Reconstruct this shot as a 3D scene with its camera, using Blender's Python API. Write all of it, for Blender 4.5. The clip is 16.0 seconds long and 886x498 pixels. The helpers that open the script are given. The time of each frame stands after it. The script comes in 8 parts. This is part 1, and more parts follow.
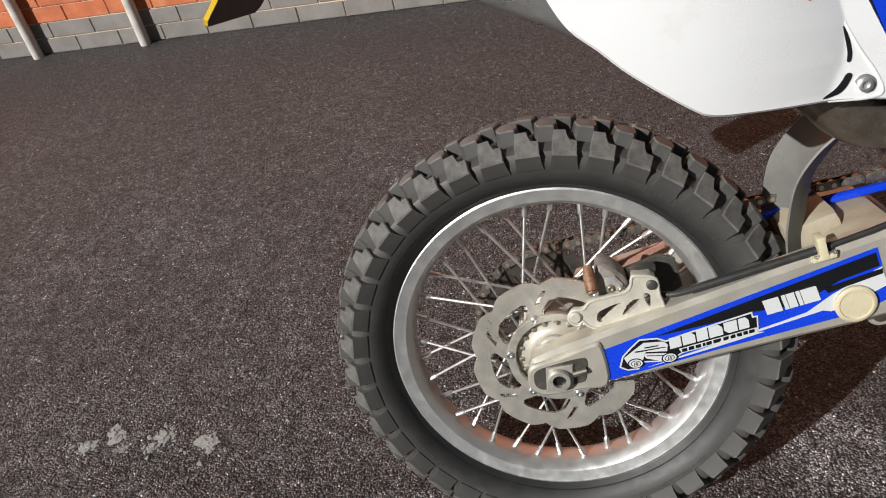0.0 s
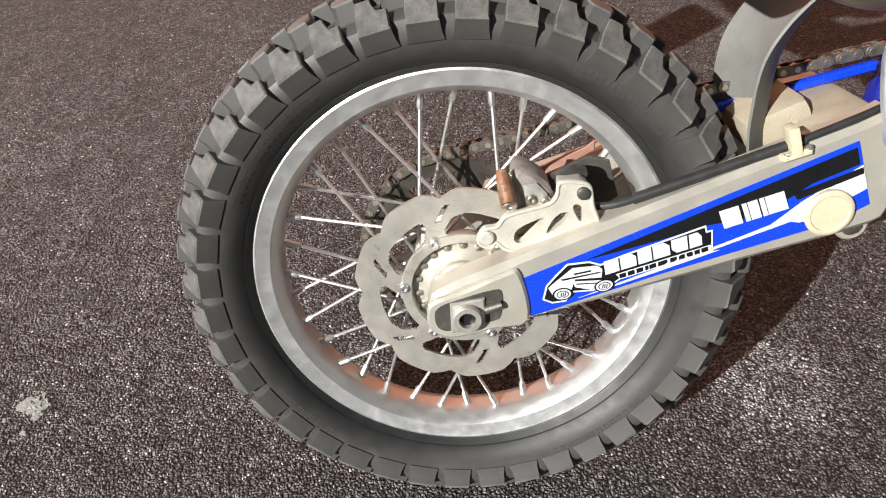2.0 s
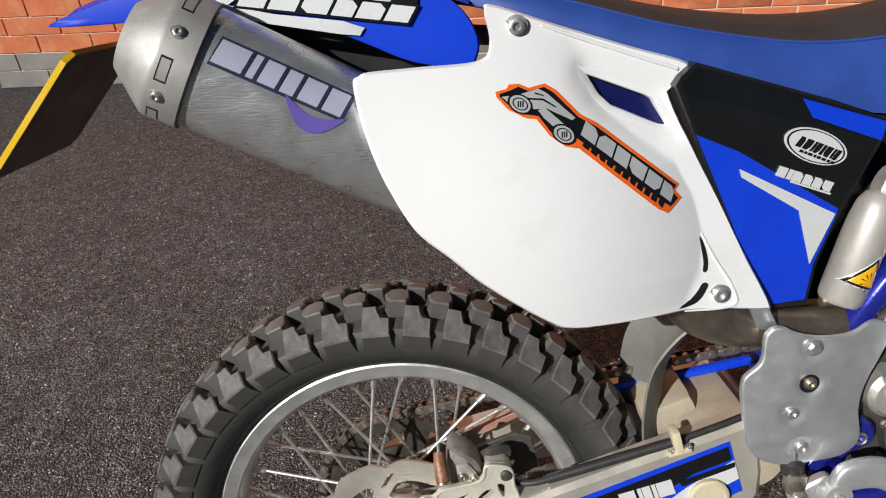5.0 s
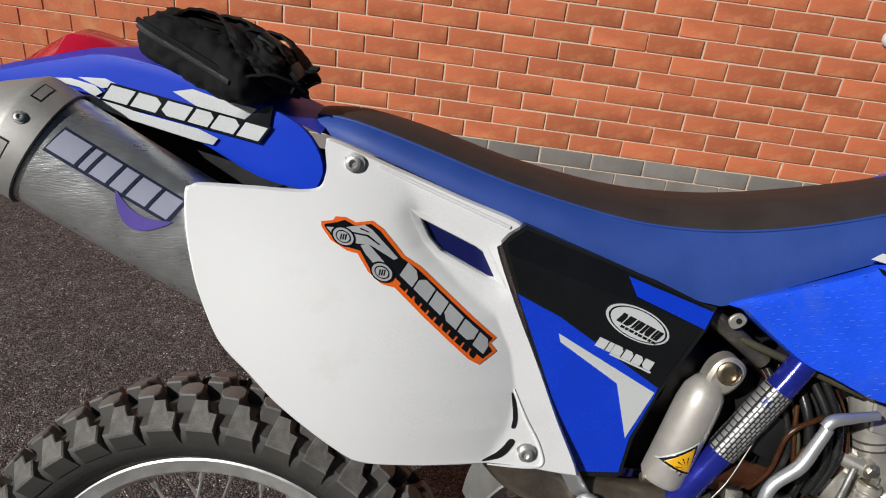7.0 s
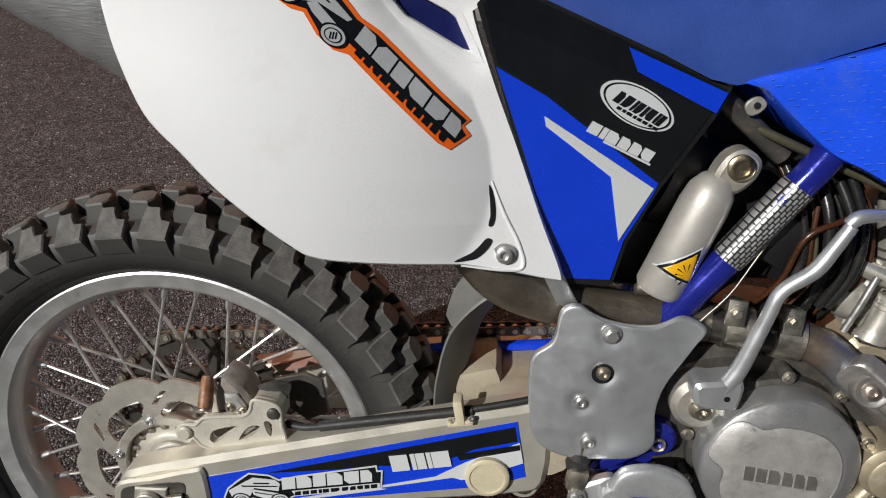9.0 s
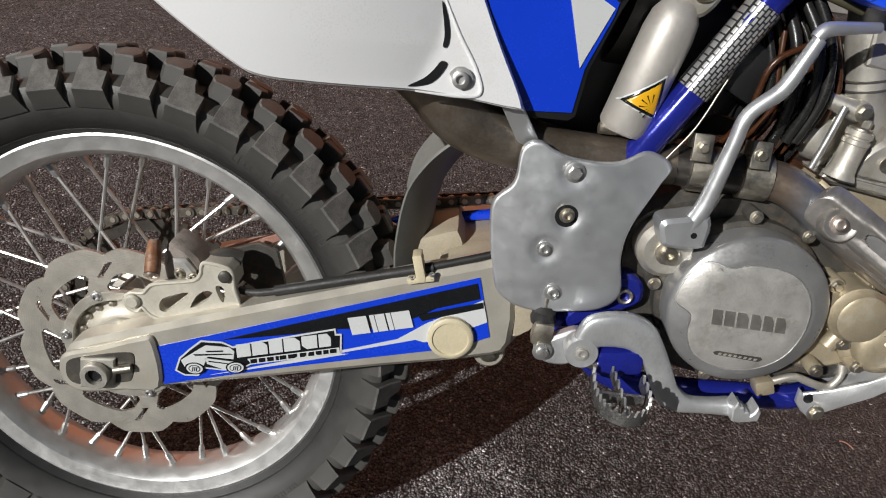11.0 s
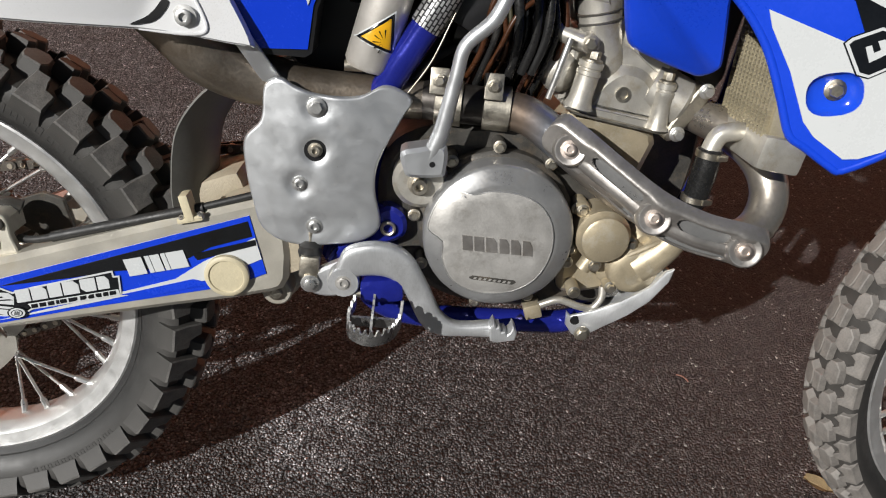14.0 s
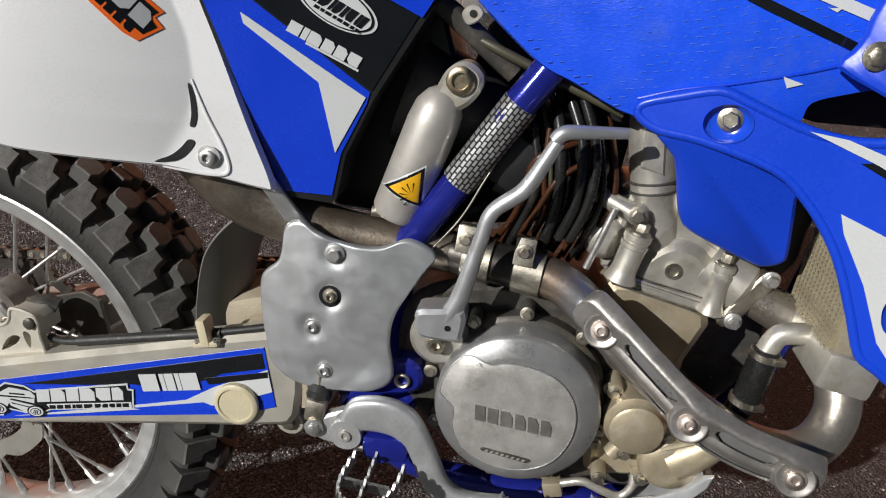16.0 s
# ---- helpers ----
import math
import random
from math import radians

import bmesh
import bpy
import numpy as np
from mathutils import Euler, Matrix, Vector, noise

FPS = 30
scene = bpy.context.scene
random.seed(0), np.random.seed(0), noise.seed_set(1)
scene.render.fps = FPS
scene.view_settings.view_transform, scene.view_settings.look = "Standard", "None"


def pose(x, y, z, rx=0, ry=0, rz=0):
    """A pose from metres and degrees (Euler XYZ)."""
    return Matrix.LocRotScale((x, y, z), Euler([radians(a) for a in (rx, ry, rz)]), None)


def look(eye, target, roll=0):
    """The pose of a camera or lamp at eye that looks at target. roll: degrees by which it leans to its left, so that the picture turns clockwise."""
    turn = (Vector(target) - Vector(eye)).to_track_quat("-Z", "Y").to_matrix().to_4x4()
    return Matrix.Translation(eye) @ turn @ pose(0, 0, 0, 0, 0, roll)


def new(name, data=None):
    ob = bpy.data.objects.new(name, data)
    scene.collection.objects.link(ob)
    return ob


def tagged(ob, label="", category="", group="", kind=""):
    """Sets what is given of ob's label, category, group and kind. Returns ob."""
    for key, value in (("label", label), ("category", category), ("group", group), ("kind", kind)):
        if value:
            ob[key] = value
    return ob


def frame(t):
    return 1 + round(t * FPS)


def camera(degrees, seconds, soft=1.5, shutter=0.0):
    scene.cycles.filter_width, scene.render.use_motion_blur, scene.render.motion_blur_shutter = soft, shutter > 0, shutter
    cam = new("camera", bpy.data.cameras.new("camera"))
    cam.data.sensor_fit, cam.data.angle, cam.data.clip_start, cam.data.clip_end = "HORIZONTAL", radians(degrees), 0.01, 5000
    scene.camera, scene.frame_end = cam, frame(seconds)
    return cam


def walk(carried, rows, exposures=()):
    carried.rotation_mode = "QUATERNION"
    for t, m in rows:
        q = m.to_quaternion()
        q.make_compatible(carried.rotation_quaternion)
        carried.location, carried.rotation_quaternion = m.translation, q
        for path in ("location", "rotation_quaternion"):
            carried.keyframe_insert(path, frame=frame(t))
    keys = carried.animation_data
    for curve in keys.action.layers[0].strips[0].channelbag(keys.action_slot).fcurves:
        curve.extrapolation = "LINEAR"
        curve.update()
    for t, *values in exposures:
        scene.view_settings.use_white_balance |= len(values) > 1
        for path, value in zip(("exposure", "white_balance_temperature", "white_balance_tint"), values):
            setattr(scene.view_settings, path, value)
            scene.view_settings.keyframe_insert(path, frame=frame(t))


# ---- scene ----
cam = camera(62.96, 16.0, 1.1)
# the machine leans on its stand: its own frame (x ahead, y to its left, z up, from the rear axle) in the world
LEAN, AXLE = 16.37, 0.3230
BIKE = pose(0, 0, AXLE, -LEAN, 0, 0)
PATH = [
    (0, (0.0337, -0.9678, 0.5346), (-0.3207, 0.8634, -0.1871), -7.92),
    (0.5, (0.0053, -0.9426, 0.4617), (-0.2484, 0.8736, -0.3363), -7.05),
    (1, (0.0086, -0.8394, 0.4211), (-0.1677, 0.9488, -0.4571), -6.57),
    (1.5, (0.0148, -0.7885, 0.4043), (-0.1165, 0.9771, -0.5259), -6.35),
    (2, (0.0200, -0.7637, 0.4181), (-0.0765, 1.0090, -0.5029), -5.67),
    (2.5, (0.0237, -0.7639, 0.4090), (-0.0352, 1.0078, -0.5171), -5.28),
    (3, (0.0471, -0.7427, 0.4221), (0.0398, 1.0527, -0.4592), -4.62),
    (3.5, (0.0624, -0.7181, 0.4451), (0.0435, 1.1207, -0.3413), -4.74),
    (4, (0.0642, -0.7216, 0.5232), (0.0122, 1.1375, -0.2125), -5.38),
    (4.2, (0.0598, -0.7380, 0.5636), (-0.0029, 1.1281, -0.1533), -5.49),
    (6.3, (0.1403, -0.9234, 0.6961), (0.2229, 1.0123, 0.1999), 5.64),
    (6.5, (0.1828, -0.9231, 0.7030), (0.2405, 1.0194, 0.2304), 6.49),
    (7, (0.2467, -0.8245, 0.7154), (0.2178, 1.1282, 0.2838), 7.45),
    (7.5, (0.3086, -0.7877, 0.7009), (0.2457, 1.1548, 0.2291), 7.53),
    (8, (0.3270, -0.7719, 0.6809), (0.2649, 1.1491, 0.1279), 7.19),
    (8.5, (0.3105, -0.7600, 0.6517), (0.2652, 1.1326, 0.0068), 7.19),
    (9, (0.3047, -0.7555, 0.6059), (0.2650, 1.1012, -0.1366), 7.36),
    (9.2, (0.2979, -0.7556, 0.5910), (0.2652, 1.0936, -0.1700), 7.52),
    (11.3, (0.3566, -0.7763, 0.4691), (0.4092, 1.0574, -0.3276), 6.89),
    (11.5, (0.3703, -0.7760, 0.4706), (0.4355, 1.0534, -0.3352), 6.78),
    (12, (0.3957, -0.7779, 0.4687), (0.4983, 1.0441, -0.3496), 6.43),
    (12.5, (0.4189, -0.7806, 0.4677), (0.5557, 1.0361, -0.3574), 6.15),
    (13, (0.4540, -0.7854, 0.4707), (0.6139, 1.0280, -0.3576), 5.96),
    (13.5, (0.4866, -0.7975, 0.4682), (0.6468, 1.0173, -0.3568), 5.95),
    (14, (0.5514, -0.8263, 0.4646), (0.6894, 0.9907, -0.3596), 6.25),
    (14.5, (0.6210, -0.8573, 0.4708), (0.7192, 0.9620, -0.3542), 6.88),
    (15, (0.6593, -0.7782, 0.4882), (0.6940, 1.0492, -0.3237), 7.67),
    (15.5, (0.6828, -0.7293, 0.5194), (0.6293, 1.1086, -0.2676), 8.51),
    (16, (0.6283, -0.7297, 0.5550), (0.4405, 1.1208, -0.1803), 9.13),
]
EXPOSURES = [(0, -0.05), (0.5, 0.43), (1.5, 0.55), (3.5, 0.45), (4.0, 0.1), (4.2, 0.05), (6.3, -0.38), (7.5, -0.4), (9.0, -0.45), (11.5, -0.29), (13.5, -0.2), (15.0, -0.22), (16, -0.38)]
walk(cam, [(t, BIKE @ look(eye, target, roll)) for t, eye, target, roll in PATH], EXPOSURES)

# ---- light ----
SUN = Vector((-1.05, -1.10, 1.0)).normalized()
world = bpy.data.worlds.new("sky")
world.use_nodes = True
scene.world = world
sky = world.node_tree.nodes.new("ShaderNodeTexSky")
sky.sky_type, sky.sun_disc = "NISHITA", False
sky.sun_elevation = math.asin(SUN.z)
sky.sun_rotation = math.atan2(SUN.x, SUN.y)
world.node_tree.links.new(sky.outputs[0], world.node_tree.nodes["Background"].inputs[0])
world.node_tree.nodes["Background"].inputs[1].default_value = 0.015
sun = new("sun", bpy.data.lights.new("sun", "SUN"))
sun.data.energy, sun.data.angle, sun.data.color = 5.1, radians(0.55), (1.0, 0.982, 0.948)
sun.matrix_world = look((0, 0, 6), Vector((0, 0, 6)) - SUN)


# ---- materials ----
def material(name, col, rough=0.5, metal=0.0, var=0.18, scale=30.0, bump=0.15, fine=400.0, coat=0.0, dirt=None, dirt_amount=0.0, spec=0.5, streak=None, rand=0.0, bdist=0.002):
    """A surface with colour drift at two scales, uneven gloss, fine relief and, where asked, dirt in patches."""
    m = bpy.data.materials.new(name)
    m.use_nodes = True
    nt = m.node_tree
    N, L = nt.nodes, nt.links
    b = N["Principled BSDF"]
    tc = N.new("ShaderNodeTexCoord")
    src = tc.outputs["Object"]
    if streak:
        mp = N.new("ShaderNodeMapping")
        mp.inputs["Scale"].default_value = streak
        L.new(src, mp.inputs["Vector"])
        fsrc = mp.outputs[0]
    else:
        fsrc = src
    big = N.new("ShaderNodeTexNoise")
    big.inputs["Scale"].default_value, big.inputs["Detail"].default_value = scale, 5
    L.new(src, big.inputs["Vector"])
    sm = N.new("ShaderNodeTexNoise")
    sm.inputs["Scale"].default_value, sm.inputs["Detail"].default_value = fine, 4
    L.new(fsrc, sm.inputs["Vector"])
    mix = N.new("ShaderNodeMath")
    mix.operation = "MULTIPLY_ADD"
    L.new(big.outputs["Fac"], mix.inputs[0])
    mix.inputs[1].default_value = 0.65
    sc = N.new("ShaderNodeMath")
    sc.operation = "MULTIPLY"
    L.new(sm.outputs["Fac"], sc.inputs[0])
    sc.inputs[1].default_value = 0.35
    L.new(sc.outputs[0], mix.inputs[2])
    ramp = N.new("ShaderNodeValToRGB")
    lo, hi = [max(0, c * (1 - var)) for c in col], [min(1, c * (1 + var)) for c in col]
    ramp.color_ramp.elements[0].position, ramp.color_ramp.elements[0].color = 0.3, (*lo, 1)
    ramp.color_ramp.elements[1].position, ramp.color_ramp.elements[1].color = 0.7, (*hi, 1)
    L.new(mix.outputs[0], ramp.inputs[0])
    out = ramp.outputs[0]
    if rand:
        oi = N.new("ShaderNodeObjectInfo")
        hs = N.new("ShaderNodeHueSaturation")
        mr = N.new("ShaderNodeMapRange")
        mr.inputs["To Min"].default_value, mr.inputs["To Max"].default_value = 1 - rand, 1 + rand
        L.new(oi.outputs["Random"], mr.inputs["Value"])
        L.new(mr.outputs[0], hs.inputs["Value"])
        L.new(out, hs.inputs["Color"])
        out = hs.outputs[0]
    if dirt:
        dn = N.new("ShaderNodeTexNoise")
        dn.inputs["Scale"].default_value, dn.inputs["Detail"].default_value, dn.inputs["Roughness"].default_value = scale * 0.8, 9, 0.72
        L.new(src, dn.inputs["Vector"])
        dr = N.new("ShaderNodeMapRange")
        dr.inputs["From Min"].default_value, dr.inputs["From Max"].default_value = 0.62 - dirt_amount * 0.4, 0.82 - dirt_amount * 0.3
        L.new(dn.outputs["Fac"], dr.inputs["Value"])
        dm = N.new("ShaderNodeMix")
        dm.data_type = "RGBA"
        L.new(dr.outputs[0], dm.inputs["Factor"])
        L.new(out, dm.inputs["A"])
        dm.inputs["B"].default_value = (*dirt, 1)
        out = dm.outputs["Result"]
    L.new(out, b.inputs["Base Color"])
    rr = N.new("ShaderNodeMapRange")
    rr.inputs["To Min"].default_value, rr.inputs["To Max"].default_value = max(0.03, rough - 0.12), min(1, rough + 0.12)
    L.new(mix.outputs[0], rr.inputs["Value"])
    rr.inputs["From Min"].default_value, rr.inputs["From Max"].default_value = 0.3, 0.7
    L.new(rr.outputs[0], b.inputs["Roughness"])
    b.inputs["Metallic"].default_value = metal
    b.inputs["Specular IOR Level"].default_value = spec
    b.inputs["Coat Weight"].default_value = coat
    b.inputs["Coat Roughness"].default_value = 0.12
    if bump:
        bp = N.new("ShaderNodeBump")
        bp.inputs["Strength"].default_value, bp.inputs["Distance"].default_value = bump, bdist
        L.new(sm.outputs["Fac"], bp.inputs["Height"])
        L.new(bp.outputs[0], b.inputs["Normal"])
    return m


def asphalt_material():
    """Dark close-textured macadam: grey stones of a few millimetres set in black bitumen, a few pale ones and painted
    glints, with a dusty scuff and a painted sheen.
    """
    m = bpy.data.materials.new("asphalt")
    m.use_nodes = True
    nt = m.node_tree
    N, L = nt.nodes, nt.links
    b = N["Principled BSDF"]
    tc = N.new("ShaderNodeTexCoord")
    src = tc.outputs["Object"]

    def tex(kind, scale, detail=None, vector=src):
        n = N.new(kind)
        n.inputs["Scale"].default_value = scale
        if detail is not None:
            n.inputs["Detail"].default_value = detail
        L.new(vector, n.inputs["Vector"])
        return n

    def ramp(value, stops):
        n = N.new("ShaderNodeValToRGB")
        r = n.color_ramp
        r.elements[0].position, r.elements[0].color = stops[0][0], (*stops[0][1], 1)
        r.elements[1].position, r.elements[1].color = stops[-1][0], (*stops[-1][1], 1)
        for at, c in stops[1:-1]:
            r.elements.new(at).color = (*c, 1)
        L.new(value, n.inputs[0])
        return n.outputs[0]

    def times(a, c, factor=1.0):
        n = N.new("ShaderNodeMix")
        n.data_type, n.blend_type = "RGBA", "MULTIPLY"
        n.inputs["Factor"].default_value = factor
        L.new(a, n.inputs["A"])
        L.new(c, n.inputs["B"])
        return n.outputs["Result"]

    warp = tex("ShaderNodeTexNoise", 90, 3)
    add = N.new("ShaderNodeVectorMath")
    add.operation = "MULTIPLY_ADD"
    L.new(warp.outputs["Color"], add.inputs[0])
    add.inputs[1].default_value = (0.007, 0.007, 0.007)
    L.new(src, add.inputs[2])
    v = tex("ShaderNodeTexVoronoi", 235, vector=add.outputs[0])
    grain = tex("ShaderNodeTexNoise", 520, 4)
    cell = N.new("ShaderNodeSeparateColor")
    L.new(v.outputs["Color"], cell.inputs[0])
    grey = lambda g: (g * 1.025, g * 0.985, g * 0.985)
    # the top stops are pale stones and also paint sun glints
    stones = ramp(cell.outputs[0], [(0.0, grey(0.045)), (0.35, grey(0.085)), (0.75, grey(0.135)), (0.94, grey(0.18)), (0.985, grey(0.27)), (1.0, grey(0.60))])
    # black bitumen sunk between the stones
    gap = ramp(v.outputs["Distance"], [(0.30, (1.25, 1.25, 1.25)), (0.52, (0.85, 0.85, 0.85)), (0.72, (0.14, 0.14, 0.14))])
    out = times(stones, gap)
    big = tex("ShaderNodeTexNoise", 2.2, 6)
    out = times(out, ramp(big.outputs["Fac"], [(0.35, (1.0, 0.955, 0.95)), (0.68, (1.22, 1.19, 1.20))]))
    mid = tex("ShaderNodeTexNoise", 45, 5)
    out = times(out, ramp(mid.outputs["Fac"], [(0.33, (0.66, 0.66, 0.66)), (0.68, (1.42, 1.42, 1.42))]))
    # a browner, darker tone mixed in ahead of the machine
    sep = N.new("ShaderNodeSeparateXYZ")
    L.new(src, sep.inputs[0])
    edge = N.new("ShaderNodeMath")
    edge.operation = "MULTIPLY_ADD"
    L.new(big.outputs["Fac"], edge.inputs[0])
    edge.inputs[1].default_value = 0.5
    L.new(sep.outputs["X"], edge.inputs[2])
    ahead_fade = N.new("ShaderNodeMapRange")
    ahead_fade.interpolation_type = "SMOOTHSTEP"
    ahead_fade.inputs["From Min"].default_value, ahead_fade.inputs["From Max"].default_value = 0.95, 1.50
    L.new(edge.outputs[0], ahead_fade.inputs["Value"])
    # rare bright stops here paint glints too
    smooth_brown = ramp(cell.outputs[1], [(0.0, (0.069, 0.053, 0.050)), (0.80, (0.116, 0.090, 0.085)), (0.955, (0.14, 0.114, 0.108)), (0.985, (0.26, 0.24, 0.22)), (1.0, (0.75, 0.72, 0.68))])
    smooth_brown = times(smooth_brown, ramp(mid.outputs["Fac"], [(0.33, (0.80, 0.80, 0.80)), (0.68, (1.22, 1.20, 1.20))]))
    brown = N.new("ShaderNodeMix")
    brown.data_type = "RGBA"
    part_way = N.new("ShaderNodeMath")
    part_way.operation = "MULTIPLY"
    part_way.inputs[1].default_value = 0.85
    L.new(ahead_fade.outputs[0], part_way.inputs[0])
    L.new(part_way.outputs[0], brown.inputs["Factor"])
    L.new(out, brown.inputs["A"])
    L.new(smooth_brown, brown.inputs["B"])
    out = brown.outputs["Result"]
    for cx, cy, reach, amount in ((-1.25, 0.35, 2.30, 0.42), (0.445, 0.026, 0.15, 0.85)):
        # lightening: the wide one paints ground sheen, the small one is pale dust
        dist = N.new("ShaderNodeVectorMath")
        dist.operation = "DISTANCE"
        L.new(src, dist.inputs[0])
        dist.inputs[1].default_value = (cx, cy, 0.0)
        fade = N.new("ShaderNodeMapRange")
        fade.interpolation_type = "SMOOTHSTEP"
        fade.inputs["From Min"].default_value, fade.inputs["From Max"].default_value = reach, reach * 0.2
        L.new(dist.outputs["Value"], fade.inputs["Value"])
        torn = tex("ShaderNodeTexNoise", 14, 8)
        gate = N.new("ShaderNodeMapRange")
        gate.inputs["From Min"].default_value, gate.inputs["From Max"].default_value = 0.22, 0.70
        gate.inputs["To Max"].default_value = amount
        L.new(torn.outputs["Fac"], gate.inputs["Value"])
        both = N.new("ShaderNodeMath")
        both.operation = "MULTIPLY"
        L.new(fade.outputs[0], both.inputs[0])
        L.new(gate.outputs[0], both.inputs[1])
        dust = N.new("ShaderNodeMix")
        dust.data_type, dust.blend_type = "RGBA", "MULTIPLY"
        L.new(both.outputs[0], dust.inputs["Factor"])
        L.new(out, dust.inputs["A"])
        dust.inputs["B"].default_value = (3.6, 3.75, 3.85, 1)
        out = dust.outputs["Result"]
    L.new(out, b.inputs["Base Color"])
    h = N.new("ShaderNodeMath")
    h.operation = "MULTIPLY_ADD"
    L.new(v.outputs["Distance"], h.inputs[0])
    h.inputs[1].default_value = -2.6
    L.new(grain.outputs["Fac"], h.inputs[2])
    bp = N.new("ShaderNodeBump")
    bp.inputs["Strength"].default_value, bp.inputs["Distance"].default_value = 1.0, 0.0065
    L.new(h.outputs[0], bp.inputs["Height"])
    geo = N.new("ShaderNodeNewGeometry")
    cen = N.new("ShaderNodeVectorMath")
    cen.operation = "SUBTRACT"
    L.new(v.outputs["Color"], cen.inputs[0])
    cen.inputs[1].default_value = (0.5, 0.5, 0.5)
    tip = N.new("ShaderNodeVectorMath")
    tip.operation = "MULTIPLY_ADD"
    L.new(cen.outputs[0], tip.inputs[0])
    tip.inputs[1].default_value = (0.9, 0.9, 0.2)
    L.new(geo.outputs["Normal"], tip.inputs[2])
    nrm = N.new("ShaderNodeVectorMath")
    nrm.operation = "NORMALIZE"
    L.new(tip.outputs[0], nrm.inputs[0])
    L.new(nrm.outputs[0], bp.inputs["Normal"])
    L.new(bp.outputs[0], b.inputs["Normal"])
    b.inputs["Roughness"].default_value = 0.5
    b.inputs["Specular IOR Level"].default_value = 0.5
    return m


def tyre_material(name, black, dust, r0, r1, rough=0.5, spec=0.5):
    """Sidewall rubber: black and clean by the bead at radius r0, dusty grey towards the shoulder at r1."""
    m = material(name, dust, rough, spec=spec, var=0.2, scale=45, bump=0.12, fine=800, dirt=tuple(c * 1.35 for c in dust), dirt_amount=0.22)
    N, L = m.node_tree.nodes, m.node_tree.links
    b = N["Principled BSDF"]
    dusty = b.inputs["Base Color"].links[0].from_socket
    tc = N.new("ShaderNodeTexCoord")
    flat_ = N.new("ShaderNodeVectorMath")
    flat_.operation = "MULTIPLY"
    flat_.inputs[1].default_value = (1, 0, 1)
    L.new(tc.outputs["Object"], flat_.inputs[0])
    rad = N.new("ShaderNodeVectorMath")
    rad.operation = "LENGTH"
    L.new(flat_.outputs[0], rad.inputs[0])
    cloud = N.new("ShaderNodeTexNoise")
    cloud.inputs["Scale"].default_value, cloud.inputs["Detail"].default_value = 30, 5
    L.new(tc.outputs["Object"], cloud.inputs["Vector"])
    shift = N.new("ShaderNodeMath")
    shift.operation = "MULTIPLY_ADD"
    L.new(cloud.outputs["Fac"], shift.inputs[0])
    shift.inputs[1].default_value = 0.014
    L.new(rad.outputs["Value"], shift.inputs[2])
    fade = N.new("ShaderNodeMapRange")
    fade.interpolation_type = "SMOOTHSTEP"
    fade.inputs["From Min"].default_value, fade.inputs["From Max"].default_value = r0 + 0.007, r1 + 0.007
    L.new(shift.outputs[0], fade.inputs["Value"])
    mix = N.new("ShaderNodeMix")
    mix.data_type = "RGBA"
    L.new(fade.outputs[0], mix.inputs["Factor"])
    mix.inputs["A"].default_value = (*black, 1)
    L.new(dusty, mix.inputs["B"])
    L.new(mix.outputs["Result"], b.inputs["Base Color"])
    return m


def weave_material():
    """Woven carbon fibre under lacquer."""
    m = bpy.data.materials.new("carbon_weave")
    m.use_nodes = True
    N, L = m.node_tree.nodes, m.node_tree.links
    b = N["Principled BSDF"]
    tc = N.new("ShaderNodeTexCoord")
    mp = N.new("ShaderNodeMapping")
    mp.inputs["Rotation"].default_value = (0, radians(62), 0)
    mp.inputs["Scale"].default_value = (1, 0.001, 1)
    L.new(tc.outputs["Object"], mp.inputs["Vector"])
    ch = N.new("ShaderNodeTexBrick")
    ch.inputs["Color1"].default_value = (0.75, 0.75, 0.75, 1)
    ch.inputs["Color2"].default_value = (0.5, 0.5, 0.5, 1)
    ch.inputs["Mortar"].default_value = (0.05, 0.05, 0.052, 1)
    ch.inputs["Scale"].default_value = 108
    ch.inputs["Mortar Size"].default_value = 0.085
    ch.inputs["Brick Width"].default_value = 0.8
    ch.inputs["Row Height"].default_value = 0.42
    sw = N.new("ShaderNodeSeparateXYZ")
    cb = N.new("ShaderNodeCombineXYZ")
    L.new(mp.outputs[0], sw.inputs[0])
    L.new(sw.outputs["X"], cb.inputs["X"])
    L.new(sw.outputs["Z"], cb.inputs["Y"])
    L.new(cb.outputs[0], ch.inputs["Vector"])
    L.new(ch.outputs["Color"], b.inputs["Base Color"])
    b.inputs["Metallic"].default_value = 0.7
    b.inputs["Roughness"].default_value = 0.3
    return m


